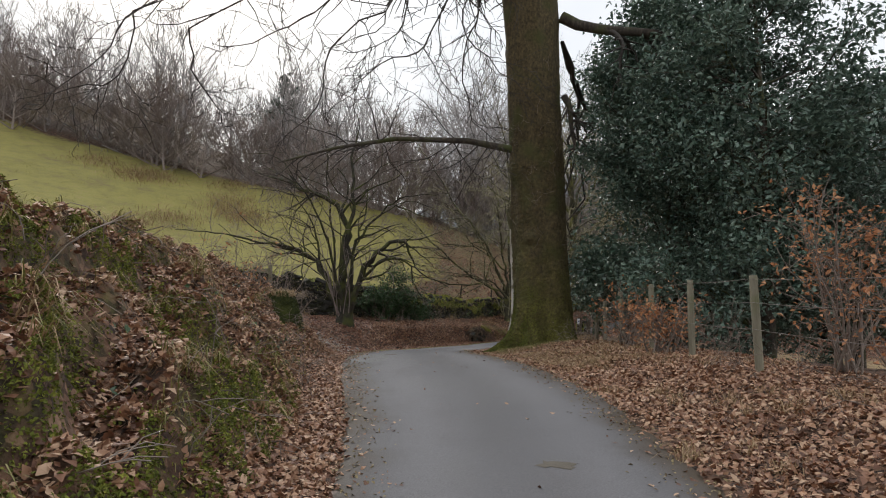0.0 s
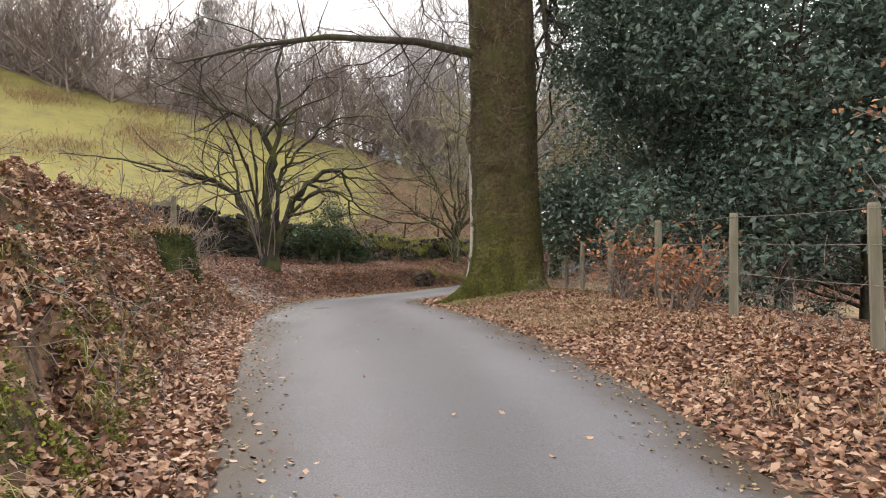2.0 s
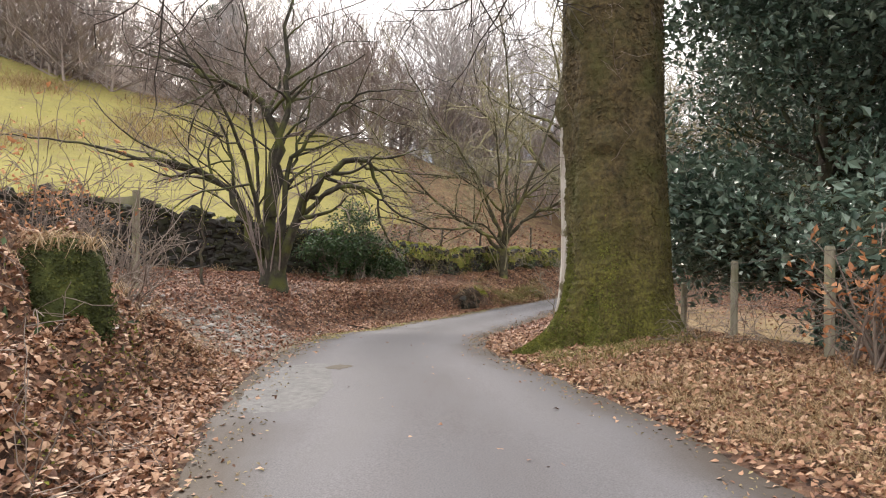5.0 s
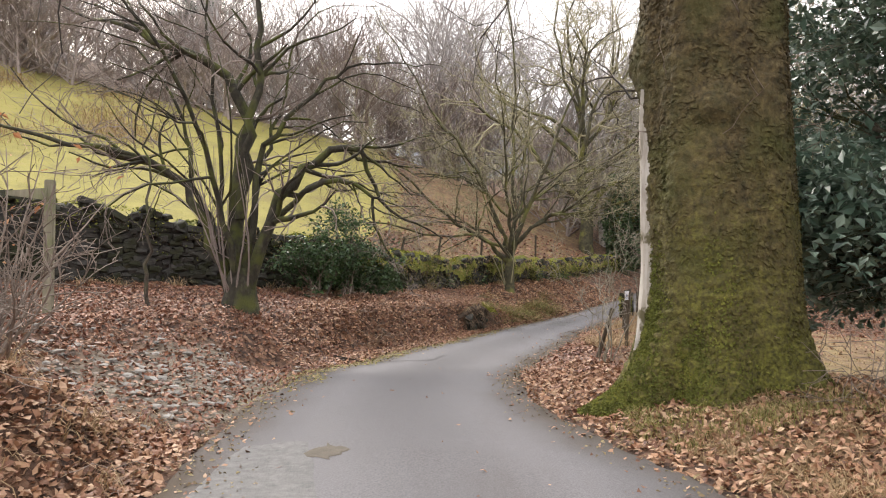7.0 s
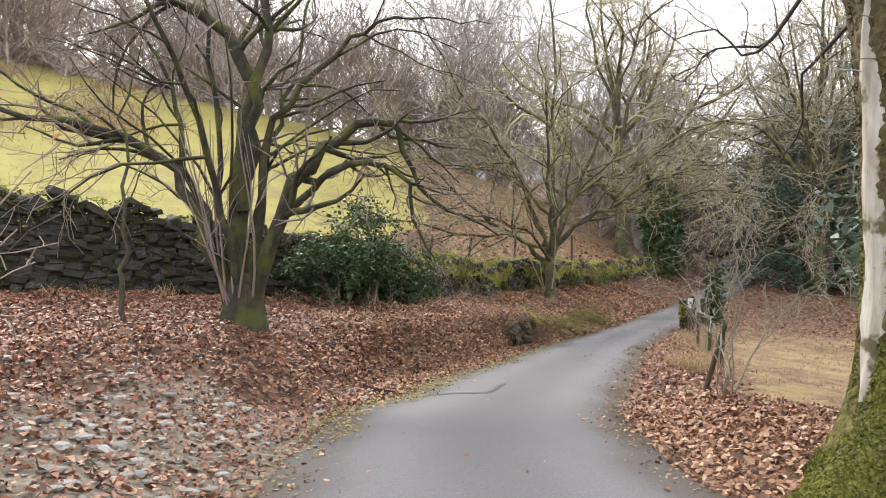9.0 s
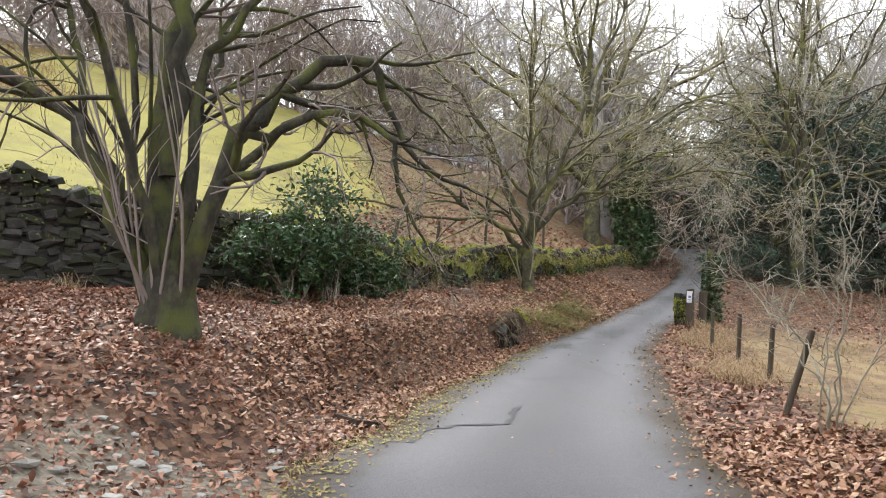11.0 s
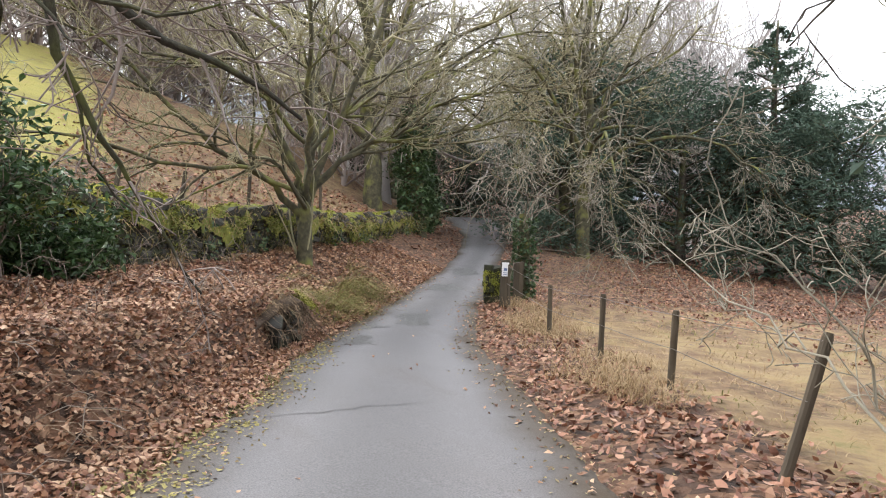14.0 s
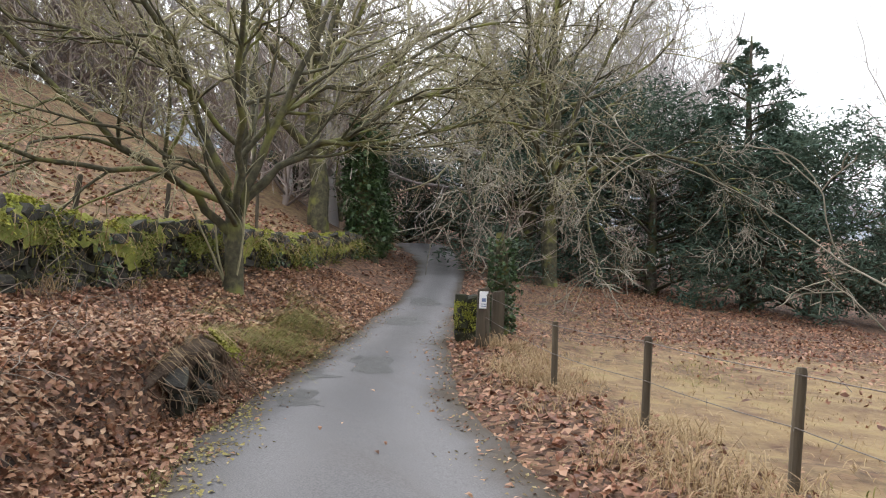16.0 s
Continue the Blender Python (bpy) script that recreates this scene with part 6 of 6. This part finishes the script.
def stump():
    x, y = -1.2, 11.5
    rng = np.random.default_rng(141)
    t = thing("mossy_stump", pose(x, y, z_at(x, y) - 0.45, 0, 4, 0) @ Matrix.Diagonal((1.3, 1.1, 1.12, 1)), "old mossy gatepost stump leaning out of the bank", "stump")
    own = Tubes()
    own.add([(0, 0, -0.2), (0, 0, 0.3), (0.02, 0, 0.62), (0, 0.02, 0.82), (-0.03, 0, 0.94), (-0.04, 0, 0.97)], [0.3, 0.29, 0.27, 0.22, 0.12, 0.01], 13)
    solid("trunk", own.mesh("trunk"), M_MOSS_DARK, t)
    n = 11000
    a, h = rng.random(n) * 2 * np.pi, 0.15 + 0.9 * rng.random(n)
    h = np.minimum(h, 0.97)
    r = np.interp(h, [0.15, 0.62, 0.82, 0.94, 0.97], [0.3, 0.28, 0.23, 0.13, 0.02]) + 0.02 * rng.normal(size=n) + 0.035 * np.sin(a * 3 + h * 5) + 0.02 * np.sin(a * 7 - h * 11)
    solid("moss", leaf_mesh("moss", np.stack([r * np.cos(a), r * np.sin(a), h], -1), 0.022, rng, 0.8, 0.8, 0.3, lean=np.stack([np.cos(a), np.sin(a), np.full(n, 0.7)], -1)), M_MOSS_DARK, t)
    b = np.stack([0.16 * np.cos(a), 0.16 * np.sin(a), np.full(n, 0.88)], -1)[:220]
    solid("grass", blades("grass", b, 0.22, 0.007, rng, 1.3), M_STRAW, t)


stump()


def drain():
    x, y = 0.55, 20.88
    z = z_at(x, y) + 0.02
    t = thing("drain_grate", pose(x, y, z, 0, 12, 35), "rusty iron drain grate among the leaves at the verge", "drain")
    bm = bmesh.new()
    for lo, hi in (((-0.24, -0.2, -0.03), (0.24, -0.16, 0.02)), ((-0.24, 0.16, -0.03), (0.24, 0.2, 0.02)), ((-0.24, -0.16, -0.03), (-0.2, 0.16, 0.02)), ((0.2, -0.16, -0.03), (0.24, 0.16, 0.02))):
        box(bm, lo, hi, 0.004)
    part("frame", bm, M_IRON, t)
    for k in range(7):
        bm = bmesh.new()
        box(bm, (-0.17 + 0.055 * k, -0.162, -0.02), (-0.145 + 0.055 * k, 0.162, 0.014), 0.004)
        part("bar", bm, M_IRON, t)
    bm = bmesh.new()
    box(bm, (-0.2, -0.16, -0.05), (0.2, 0.16, -0.035))
    part("pit", bm, M_EARTH, t)


drain()


def bank_step():
    """The broken earth end of the leafy bank, an undercut face with roots and a turf lip."""
    rng = np.random.default_rng(143)
    x, y = 3.4, 26.95
    t = thing("eroded_bank", pose(x, y, z_at(edges(27.0)[0] - 0.2, 27.0) - 0.02, 0, 0, 60), "undercut dark earth bank overhung with grass and moss", "bank")
    # undercut face with a rounded turf lip: a lofted profile along the lane
    prof = [(0.1, -0.1), (0.06, 0.06), (0.13, 0.2), (0.16, 0.34), (0.07, 0.45), (-0.04, 0.54), (-0.02, 0.62), (0.12, 0.68), (0.4, 0.7), (0.8, 0.66)]
    us = np.linspace(-1.25, 0.75, 42)
    v = []
    for u in us:
        fade = min(1.0, max(0.0, (0.78 - abs(u + 0.25) * 0.72) * 1.6))
        for d, h in prof:
            w = 0.06 * noise.noise((u * 3.1, d * 4, h * 5)) + 0.035 * noise.noise((u * 9, d * 9, h * 11))
            v.append((u, d * (0.6 + 0.4 * fade) + w + 0.16 * abs(u), h * (0.55 + 0.45 * fade) + 0.5 * w))
    m = len(prof)
    k = (np.arange(len(us) - 1)[:, None] * m + np.arange(m - 1)[None, :]).ravel()
    solid("earth_face", raw_mesh("earth_face", v, np.stack([k, k + m, k + m + 1, k + 1], -1)), M_EARTH, t)
    for q in range(9):
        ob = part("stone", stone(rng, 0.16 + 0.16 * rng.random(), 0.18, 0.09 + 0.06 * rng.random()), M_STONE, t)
        ob.location = (rng.uniform(-0.9, 0.5), 0.1 + 0.03 * rng.normal(), 0.05 + 0.36 * rng.random())
        ob.rotation_euler = tuple(0.25 * rng.normal(size=3))
    roots = Tubes()
    for _ in range(46):
        u = rng.uniform(-1.1, 0.6)
        grow([roots], (u, -0.02 + 0.2 * abs(u), 0.6 - 0.15 * abs(u)), (0.3 * rng.normal(), -0.6, -0.6 - 0.5 * rng.random()), 0.3 + 0.35 * rng.random(), 0.006, 0, [(2, 0.5, 0.7, 0.25, -0.1, 3, 6), (0, 0, 0, 0.3, -0.1, 3, 3)], rng)
    solid("root", roots.mesh("root"), M_DEADSTEM, t, "dangling dead roots and stems")
    n = 240
    u = rng.uniform(-1.2, 0.7, n)
    b = np.stack([u, 0.05 + 0.35 * rng.random(n) + 0.15 * np.abs(u), 0.67 - 0.22 * np.abs(u + 0.2)], -1)
    solid("dry_grass", blades("dry_grass", b, 0.26, 0.007, rng, 1.6, way=np.array([0.0, -1.0, 0])), M_STRAW, t)
    n = 260
    u = rng.uniform(0.1, 0.75, n)
    b = np.stack([u, -0.02 + 0.3 * rng.random(n) + 0.15 * u, 0.66 - 0.25 * u], -1)
    solid("green_grass", blades("green_grass", b, 0.22, 0.008, rng, 1.4, way=np.array([0.3, -0.8, 0])), M_GRASS, t)
    n = 1500
    u = rng.uniform(-1.3, 0.7, n)
    b = np.stack([u, 0.02 + 0.75 * rng.random(n) + 0.15 * np.abs(u), 0.72 - 0.2 * np.abs(u + 0.2) + 0.03 * rng.random(n)], -1)
    solid("leaf_cover", dead_leaf_mesh("leaf_cover", b, 0.06, rng), M_LITTER_WET, t, "reddish brown fallen leaves")
    n = 2600
    u = rng.uniform(0.0, 0.7, n)
    b = np.stack([u, rng.normal(size=n) * 0.09 + 0.05 + 0.15 * u, 0.69 - 0.25 * u + 0.02 * rng.normal(size=n)], -1)
    b[:, 2] -= np.clip(0.02 - b[:, 1], 0, 1) * 1.1
    solid("moss", leaf_mesh("moss", b, 0.035, rng, 0.8, 0.8, 0.3), M_MOSS_CAP, t, "bright yellow-green moss")


bank_step()

# ---- leaf litter, grass, moss, stones ----
rng = np.random.default_rng(200)


def left_cover(x, y):
    le, re = edges(y)
    dl = le - x
    yw = np.interp(x, WALL_X, WALL_Y)
    return np.clip((dl > -0.05) * smooth(-0.1, 0.25, dl) * (y < yw - 0.2) * (1 - 0.88 * smooth(1.0, 1.8, slope(x, y)) * smooth(0.5, 0.8, dl) * smooth(8, 3, y)) * (1 - 0.2 * smooth(14.5, 15.5, y) * smooth(20, 18.8, y) * smooth(2.8, 1.5, dl)) * (1 - 0.6 * np.exp(-((dl - 0.85) / 0.5) ** 2) * smooth(17.5, 19.5, y) * smooth(24.5, 22.5, y) * (lumps(x, y, 2.2, 0.6) > -0.2)), 0, 1)


def right_cover(x, y):
    le, re = edges(y)
    dr = x - re
    return smooth(-0.15, 0.3, dr) * (1 - smooth(17.5, 20.5, y) * smooth(1.0, 2.0, dr)) * smooth(4.5, 2.6, dr)


def litter(name, n, x0, x1, y0, y1, keep, size, mat, label, lift=0.035):
    x, y = scatter(rng, n, x0, x1, y0, y1, keep)
    at = np.stack([x, y, height(x, y) + lift * rng.random(len(x)) + 0.004], -1)
    return stuff(solid(name, dead_leaf_mesh(name, at, size, rng), mat), label, "leaves")


litter("fallen_leaves", 120000, -3.4, 2.2, -2, 14.5, left_cover, 0.068, M_LITTER, "brown fallen leaves thick on the steep bank")
litter("fallen_leaves", 80000, 2.6, 8.0, -1, 20, right_cover, 0.066, M_LITTER, "dry tan and brown fallen leaves on the verge")
litter("fallen_leaves", 105000, -6.5, 5.6, 14, 31, left_cover, 0.06, M_LITTER_WET, "reddish brown fallen leaves on the bank below the wall")
litter("fallen_leaves", 30000, 2.8, 10.5, 18, 34, lambda x, y: right_cover(x, y) * smooth(2.2, 1.1, x - edges(y)[1]), 0.075, M_LITTER_WET, "brown fallen leaves along the meadow fence")
litter("fallen_leaves", 13000, 4, 24, 30, 62, lambda x, y: smooth(-0.1, 0.2, np.maximum(edges(y)[0] - x, x - edges(y)[1])) * smooth(2.5, 0.8, np.maximum(edges(y)[0] - x, x - edges(y)[1])), 0.11, M_LITTER_WET, "brown fallen leaves along the lane's edges")
litter("fallen_leaves", 30000, 7, 24, 24, 42, lambda x, y: smooth(2.0, 6, x - edges(y)[1]) * (0.12 + 0.88 * smooth(27, 33, y + 0.25 * (x - 8))), 0.085, M_LITTER_WET, "rusty fallen leaves under the far trees")

litter("fallen_leaves", 52000, -0.6, 4.2, 20.0, 28.5, lambda x, y: left_cover(x, y) * (0.35 + 0.65 * smooth(21, 23, y)) * smooth(3.4, 2.2, edges(y)[0] - x), 0.06, M_LITTER, "thick tan and reddish fallen leaves on the bank beside the lane", 0.05)

litter("fallen_leaves", 26000, 3.0, 9.5, 28, 36, left_cover, 0.07, M_LITTER, "brown fallen leaves between the wall's end and the lane")
litter("fallen_leaves", 6000, 0, 11, 31, 42, lambda x, y: smooth(0.8, 2.0, edges(y)[0] - x) * smooth(0.3, 1.0, y - np.interp(x, WALL_X, WALL_Y)) * smooth(-1, 2.5, x), 0.12, M_LITTER_WET, "brown fallen leaves under the scrub behind the wall")

# stray leaves on the tarmac
x, y = scatter(rng, 30000, -0.5, 10, -1, 34, lambda x, y: ((x > edges(y)[0]) & (x < edges(y)[1])) * (0.012 + 0.988 * smooth(0.6 + 0.25 * lumps(x, y, 1.7, 0.4), 0.0, np.minimum(x - edges(y)[0], edges(y)[1] - x))))
at = np.stack([x, y, [road_top(a, b) + 0.006 for a, b in zip(x, y)]], -1)
stuff(solid("stray_leaves", dead_leaf_mesh("stray_leaves", at, 0.05, rng, 0.25), M_LITTER), "scattered dead leaves lying on the tarmac", "leaves")
x, y = scatter(rng, 70000, -0.8, 10, -1, 34, lambda x, y: smooth(0.62, 0.0, np.minimum(np.abs(x - edges(y)[0]), np.abs(x - edges(y)[1])) + 0.22 * lumps(x, y, 1.4, 0.6)) * 0.75)
at = np.stack([x, y, np.maximum(height(x, y), [road_top(a, b) for a, b in zip(x, y)]) + 0.006], -1)
stuff(solid("leaf_crumbs", leaf_mesh("leaf_crumbs", at, 0.032, rng, 0.35, 0.6, 0.25), M_CRUMB), "pale leaf and grass crumbs along the road edges", "debris")


x, y = scatter(rng, 60000, -0.8, 6, 15.5, 28, lambda x, y: smooth(0.42, 0.05, np.abs(x - edges(y)[0] - 0.12 - 0.15 * lumps(x, y, 2.2))) * smooth(15.5, 19, y) * smooth(28, 26, y) * (0.3 + 0.7 * (lumps(x, y, 3.1) > -0.1)))
at = np.stack([x, y, np.maximum(height(x, y), [road_top(a, b) for a, b in zip(x, y)]) + 0.006 + 0.008 * rng.random(len(x))], -1)
stuff(solid("edge_moss", leaf_mesh("edge_moss", at, 0.031, rng, 0.25, 0.8, 0.1), M_EDGE), "yellow-green moss along the crumbling road edge", "moss")


def tufts(name, n, per, x0, x1, y0, y1, keep, length, width, mat, label, droop, spread=0.07, way=None):
    x, y = scatter(rng, n, x0, x1, y0, y1, keep)
    x, y = np.repeat(x, per), np.repeat(y, per)
    x, y = x + spread * rng.normal(size=len(x)), y + spread * rng.normal(size=len(y))
    roots = np.stack([x, y, height(x, y) - 0.01], -1)
    return stuff(solid(name, blades(name, roots, length, width, rng, droop, way), mat), label, "grass")


downhill = np.array([1.0, -0.25, 0.0])
bank_zone = lambda x, y: (edges(y)[0] - x > 0.5) * smooth(14.2, 13.2, y)
lip = lambda x, y: bank_zone(x, y) * smooth(0.7, 1.4, slope(x + 0.12, y)) * smooth(1.3, 0.7, slope(x - 0.06, y))
tufts("bank_grass", 1500, 16, -3.2, 1.2, -2, 14, lambda x, y: lip(x, y) * (0.1 + 0.9 * (lumps(x, y, 1.7, 1.1) > 0.15)) * smooth(15, 4, y), 0.2, 0.007, M_STRAW, "long straw-coloured grass hanging over the bank's ledges", 1.7, 0.05, way=downhill)
tufts("bank_grass", 1300, 16, -3.2, 1.2, -2, 14, lambda x, y: lip(x, y) * (lumps(x, y, 2.1, 0.3) > 0.0) * smooth(13, 3, y), 0.22, 0.007, M_GRASS, "green grass tufts growing on the bank", 1.3, 0.05, way=downhill * 0.7)
tufts("bank_grass", 24, 26, -1.6, 0.2, 12.2, 14.6, lambda x, y: (edges(y)[0] - x > 0.3) * 1.0, 0.26, 0.007, M_STRAW, "dry grass clump at the end of the bank", 1.2, way=downhill)
tufts("verge_grass", 700, 14, -0.6, 3.4, 18.5, 26, lambda x, y: smooth(0.45, 0.0, np.abs(edges(y)[0] - x - 0.15)), 0.07, 0.006, M_GRASS, "short yellow-green mossy grass along the road edge", 0.9)
tufts("meadow_grass", 500, 14, 4, 22, 18, 40, lambda x, y: smooth(0.9, 1.8, x - edges(y)[1]) * smooth(16, 3, x - edges(y)[1]) * smooth(18, 20.5, y) * (lumps(x, y, 0.8, 1.0) > 0), 0.09, 0.009, M_GRASS, "olive green grass patches in the winter meadow", 1.6, 0.25)
tufts("meadow_grass", 1300, 16, 4, 22, 18, 40, lambda x, y: smooth(0.7, 1.6, x - edges(y)[1]) * smooth(16, 3, x - edges(y)[1]) * smooth(18, 20.5, y), 0.1, 0.008, M_STRAW, "short straw-coloured winter meadow grass", 1.6, 0.22)
tufts("tall_grass", 170, 60, 5.0, 8.2, 22, 29.6, lambda x, y: smooth(0.45, 0.7, x - edges(y)[1]) * smooth(1.7, 1.2, x - edges(y)[1]), 0.27, 0.006, M_STRAW, "pale tall dry grass at the foot of the meadow fence", 1.3, 0.13)
tufts("verge_grass", 260, 26, 4.4, 7.5, 0, 18, lambda x, y: right_cover(x, y) * (lumps(x, y, 0.9, 1.2) > 0.15), 0.16, 0.007, M_STRAW, "dry grass tufts among the verge leaves", 1.0)
tufts("field_grass", 1600, 9, -30, 9, 24, 40, lambda x, y: smooth(0.3, 1.0, y - np.interp(x, WALL_X, WALL_Y)) * smooth(60, 24, y), 0.1, 0.012, M_PASTURE, "rough yellow-green pasture grass", 1.0, 0.25)
tufts("wall_foot_grass", 420, 24, -6, 6, 20, 33, lambda x, y: smooth(0.75, 0.3, np.abs(np.interp(x, WALL_X, WALL_Y) - 0.6 - y)), 0.34, 0.009, M_STRAW, "dry grass and bramble stems at the wall's foot", 1.4)
tufts("tree_foot_grass", 60, 26, 3.4, 5.4, 13.9, 15.3, lambda x, y: (x > edges(y)[1]) * 1.0, 0.14, 0.007, M_GRASS, "green grass tufts round the old tree's roots", 1.0)

tufts("tree_verge_grass", 760, 22, 3.6, 6.2, 9, 15.4, lambda x, y: (x > edges(y)[1] + 0.25) * (0.3 + 0.7 * (lumps(x, y, 1.3, 0.5) > 0)), 0.11, 0.006, M_STRAW, "matted dry grass on the verge before the old tree", 1.3, 0.09)
tufts("bracken", 20, 360, -34, -10, 33, 46, lambda x, y: (lumps(x, y, 0.22, 0.7) > 0.1) * 1.0, 0.45, 0.02, M_STRAW, "brown dead bracken clumps on the pasture hill", 1.2, 0.95)

tufts("bank_stems", 260, 12, -0.5, 4.0, 21.5, 28, lambda x, y: smooth(0.5, 0.9, edges(y)[0] - x) * smooth(2.6, 1.2, edges(y)[0] - x) * (lumps(x, y, 1.5, 0.9) > -0.2), 0.3, 0.006, M_DEADSTEM, "tangled dead stems hanging over the leafy bank", 1.8, 0.14, way=downhill)
tufts("fern_grass", 170, 40, 3.3, 6.0, 28.0, 33.0, lambda x, y: smooth(0.1, 0.3, edges(y)[0] - x) * smooth(1.6, 0.8, edges(y)[0] - x), 0.36, 0.011, M_GRASS, "green grass and ferns drooping at the wall's end", 1.4, 0.1, way=downhill)
# bramble and bracken stems on banks
stems = Tubes()
for _ in range(260):
    y = rng.uniform(-1, 14) if rng.random() < 0.6 else rng.uniform(22, 30)
    x = edges(y)[0] - (0.5 + 2.0 * rng.random() if y < 14 else 0.8 + 2.4 * rng.random())
    grow([stems], (x, y, z_at(x, y)), (0.5 + rng.normal() * 0.6, rng.normal() * 0.6, 0.9), 0.35 + 0.45 * rng.random(), 0.004, 0, [(2, 0.5, 0.8, 0.3, -0.2, 3, 6), (0, 0, 0, 0.3, -0.1, 3, 3)], rng)
stuff(solid("bramble_stems", stems.mesh("bramble_stems"), M_TWIG), "thin arching bare bramble stems on the banks", "bramble")
stems = Tubes()
for _ in range(170):
    y = rng.uniform(2, 17)
    x = edges(y)[1] + 1.7 + 1.6 * rng.random()
    grow([stems], (x, y, z_at(x, y)), (rng.normal() * 0.6, rng.normal() * 0.6, 0.9), 0.4 + 0.5 * rng.random(), 0.005, 0, [(3, 0.5, 0.8, 0.25, -0.08, 3, 6), (0, 0, 0, 0.3, -0.05, 3, 3)], rng)
stuff(solid("fence_brambles", stems.mesh("fence_brambles"), M_TWIG), "tangled bare brambles at the foot of the fence", "bramble")
x, y = scatter(rng, 700, -2.6, 1.2, -1, 13, lambda x, y: bank_zone(x, y) * (lumps(x, y, 2.1, 1.3) > 0.25))
at = np.stack([x, y, height(x, y) + 0.05 + 0.08 * rng.random(len(x))], -1)
stuff(solid("bramble_leaves", leaf_mesh("bramble_leaves", at, 0.07, rng, 0.6, 0.65, 0.2), M_IVY), "dark green bramble leaves low on the bank", "bramble")
# moss cushions on the steep faces of the ledges
x, y = scatter(rng, 480000, -2.8, 1.4, -2, 13.5, lambda x, y: bank_zone(x, y) * smooth(0.75, 1.3, slope(x, y)) * smooth(-0.35, 0.1, lumps(x, y, 1.3, 0.3) + 0.3 * smooth(5, 0, y)) * (0.1 + 0.9 * smooth(6.5, 2.5, y)))
at = np.stack([x, y, height(x, y) + 0.005 + 0.05 * rng.random(len(x))], -1)
stuff(solid("bank_moss", leaf_mesh("bank_moss", at, 0.025, rng, 0.9, 0.7, 0.35), M_MOSS_BANK), "deep green moss on the bank's ledges", "moss")
x, y = scatter(rng, 60000, -2.8, 1.2, -2, 13.5, lambda x, y: bank_zone(x, y) * smooth(0.5, 0.9, slope(x, y)) * (lumps(x, y, 2.6, 2.0) > 0.1) * smooth(8, 2.5, y))
at = np.stack([x, y, height(x, y) + 0.02 + 0.05 * rng.random(len(x))], -1)
stuff(solid("bank_moss", leaf_mesh("bank_moss", at, 0.026, rng, 0.9, 0.7, 0.35), M_MOSS), "olive green moss on the bank's humps", "moss")

# pale stones of the track mouth
pv, pf, pn = [], [], 0
ico = bmesh.new()
bmesh.ops.create_icosphere(ico, subdivisions=1, radius=1)
ico_v, ico_f = np.array([v.co[:] for v in ico.verts]), np.array([[v.index for v in f.verts] for f in ico.faces])
ico.free()
x, y = scatter(rng, 1500, -3.2, 0.3, 13.8, 20.2, lambda x, y: smooth(0.1, 0.4, edges(y)[0] - x) * smooth(2.9, 1.2, edges(y)[0] - x) * smooth(13.8, 14.8, y) * smooth(20, 18.6, y))
for a, b in zip(x, y):
    s = 0.012 + 0.045 * rng.random() ** 4
    v = ico_v * (1 + 0.18 * rng.normal(size=(len(ico_v), 1))) * s * np.array([1.2 + 0.4 * rng.random(), 1.0, 0.55]) + np.array([a, b, z_at(a, b) + s * 0.3])
    pv.append(v)
    pf.append(ico_f + pn)
    pn += len(v)
stuff(solid("track_stones", raw_mesh("track_stones", np.concatenate(pv), np.concatenate(pf), True), M_PEBBLE), "loose pale stones at the footpath's mouth", "stones")
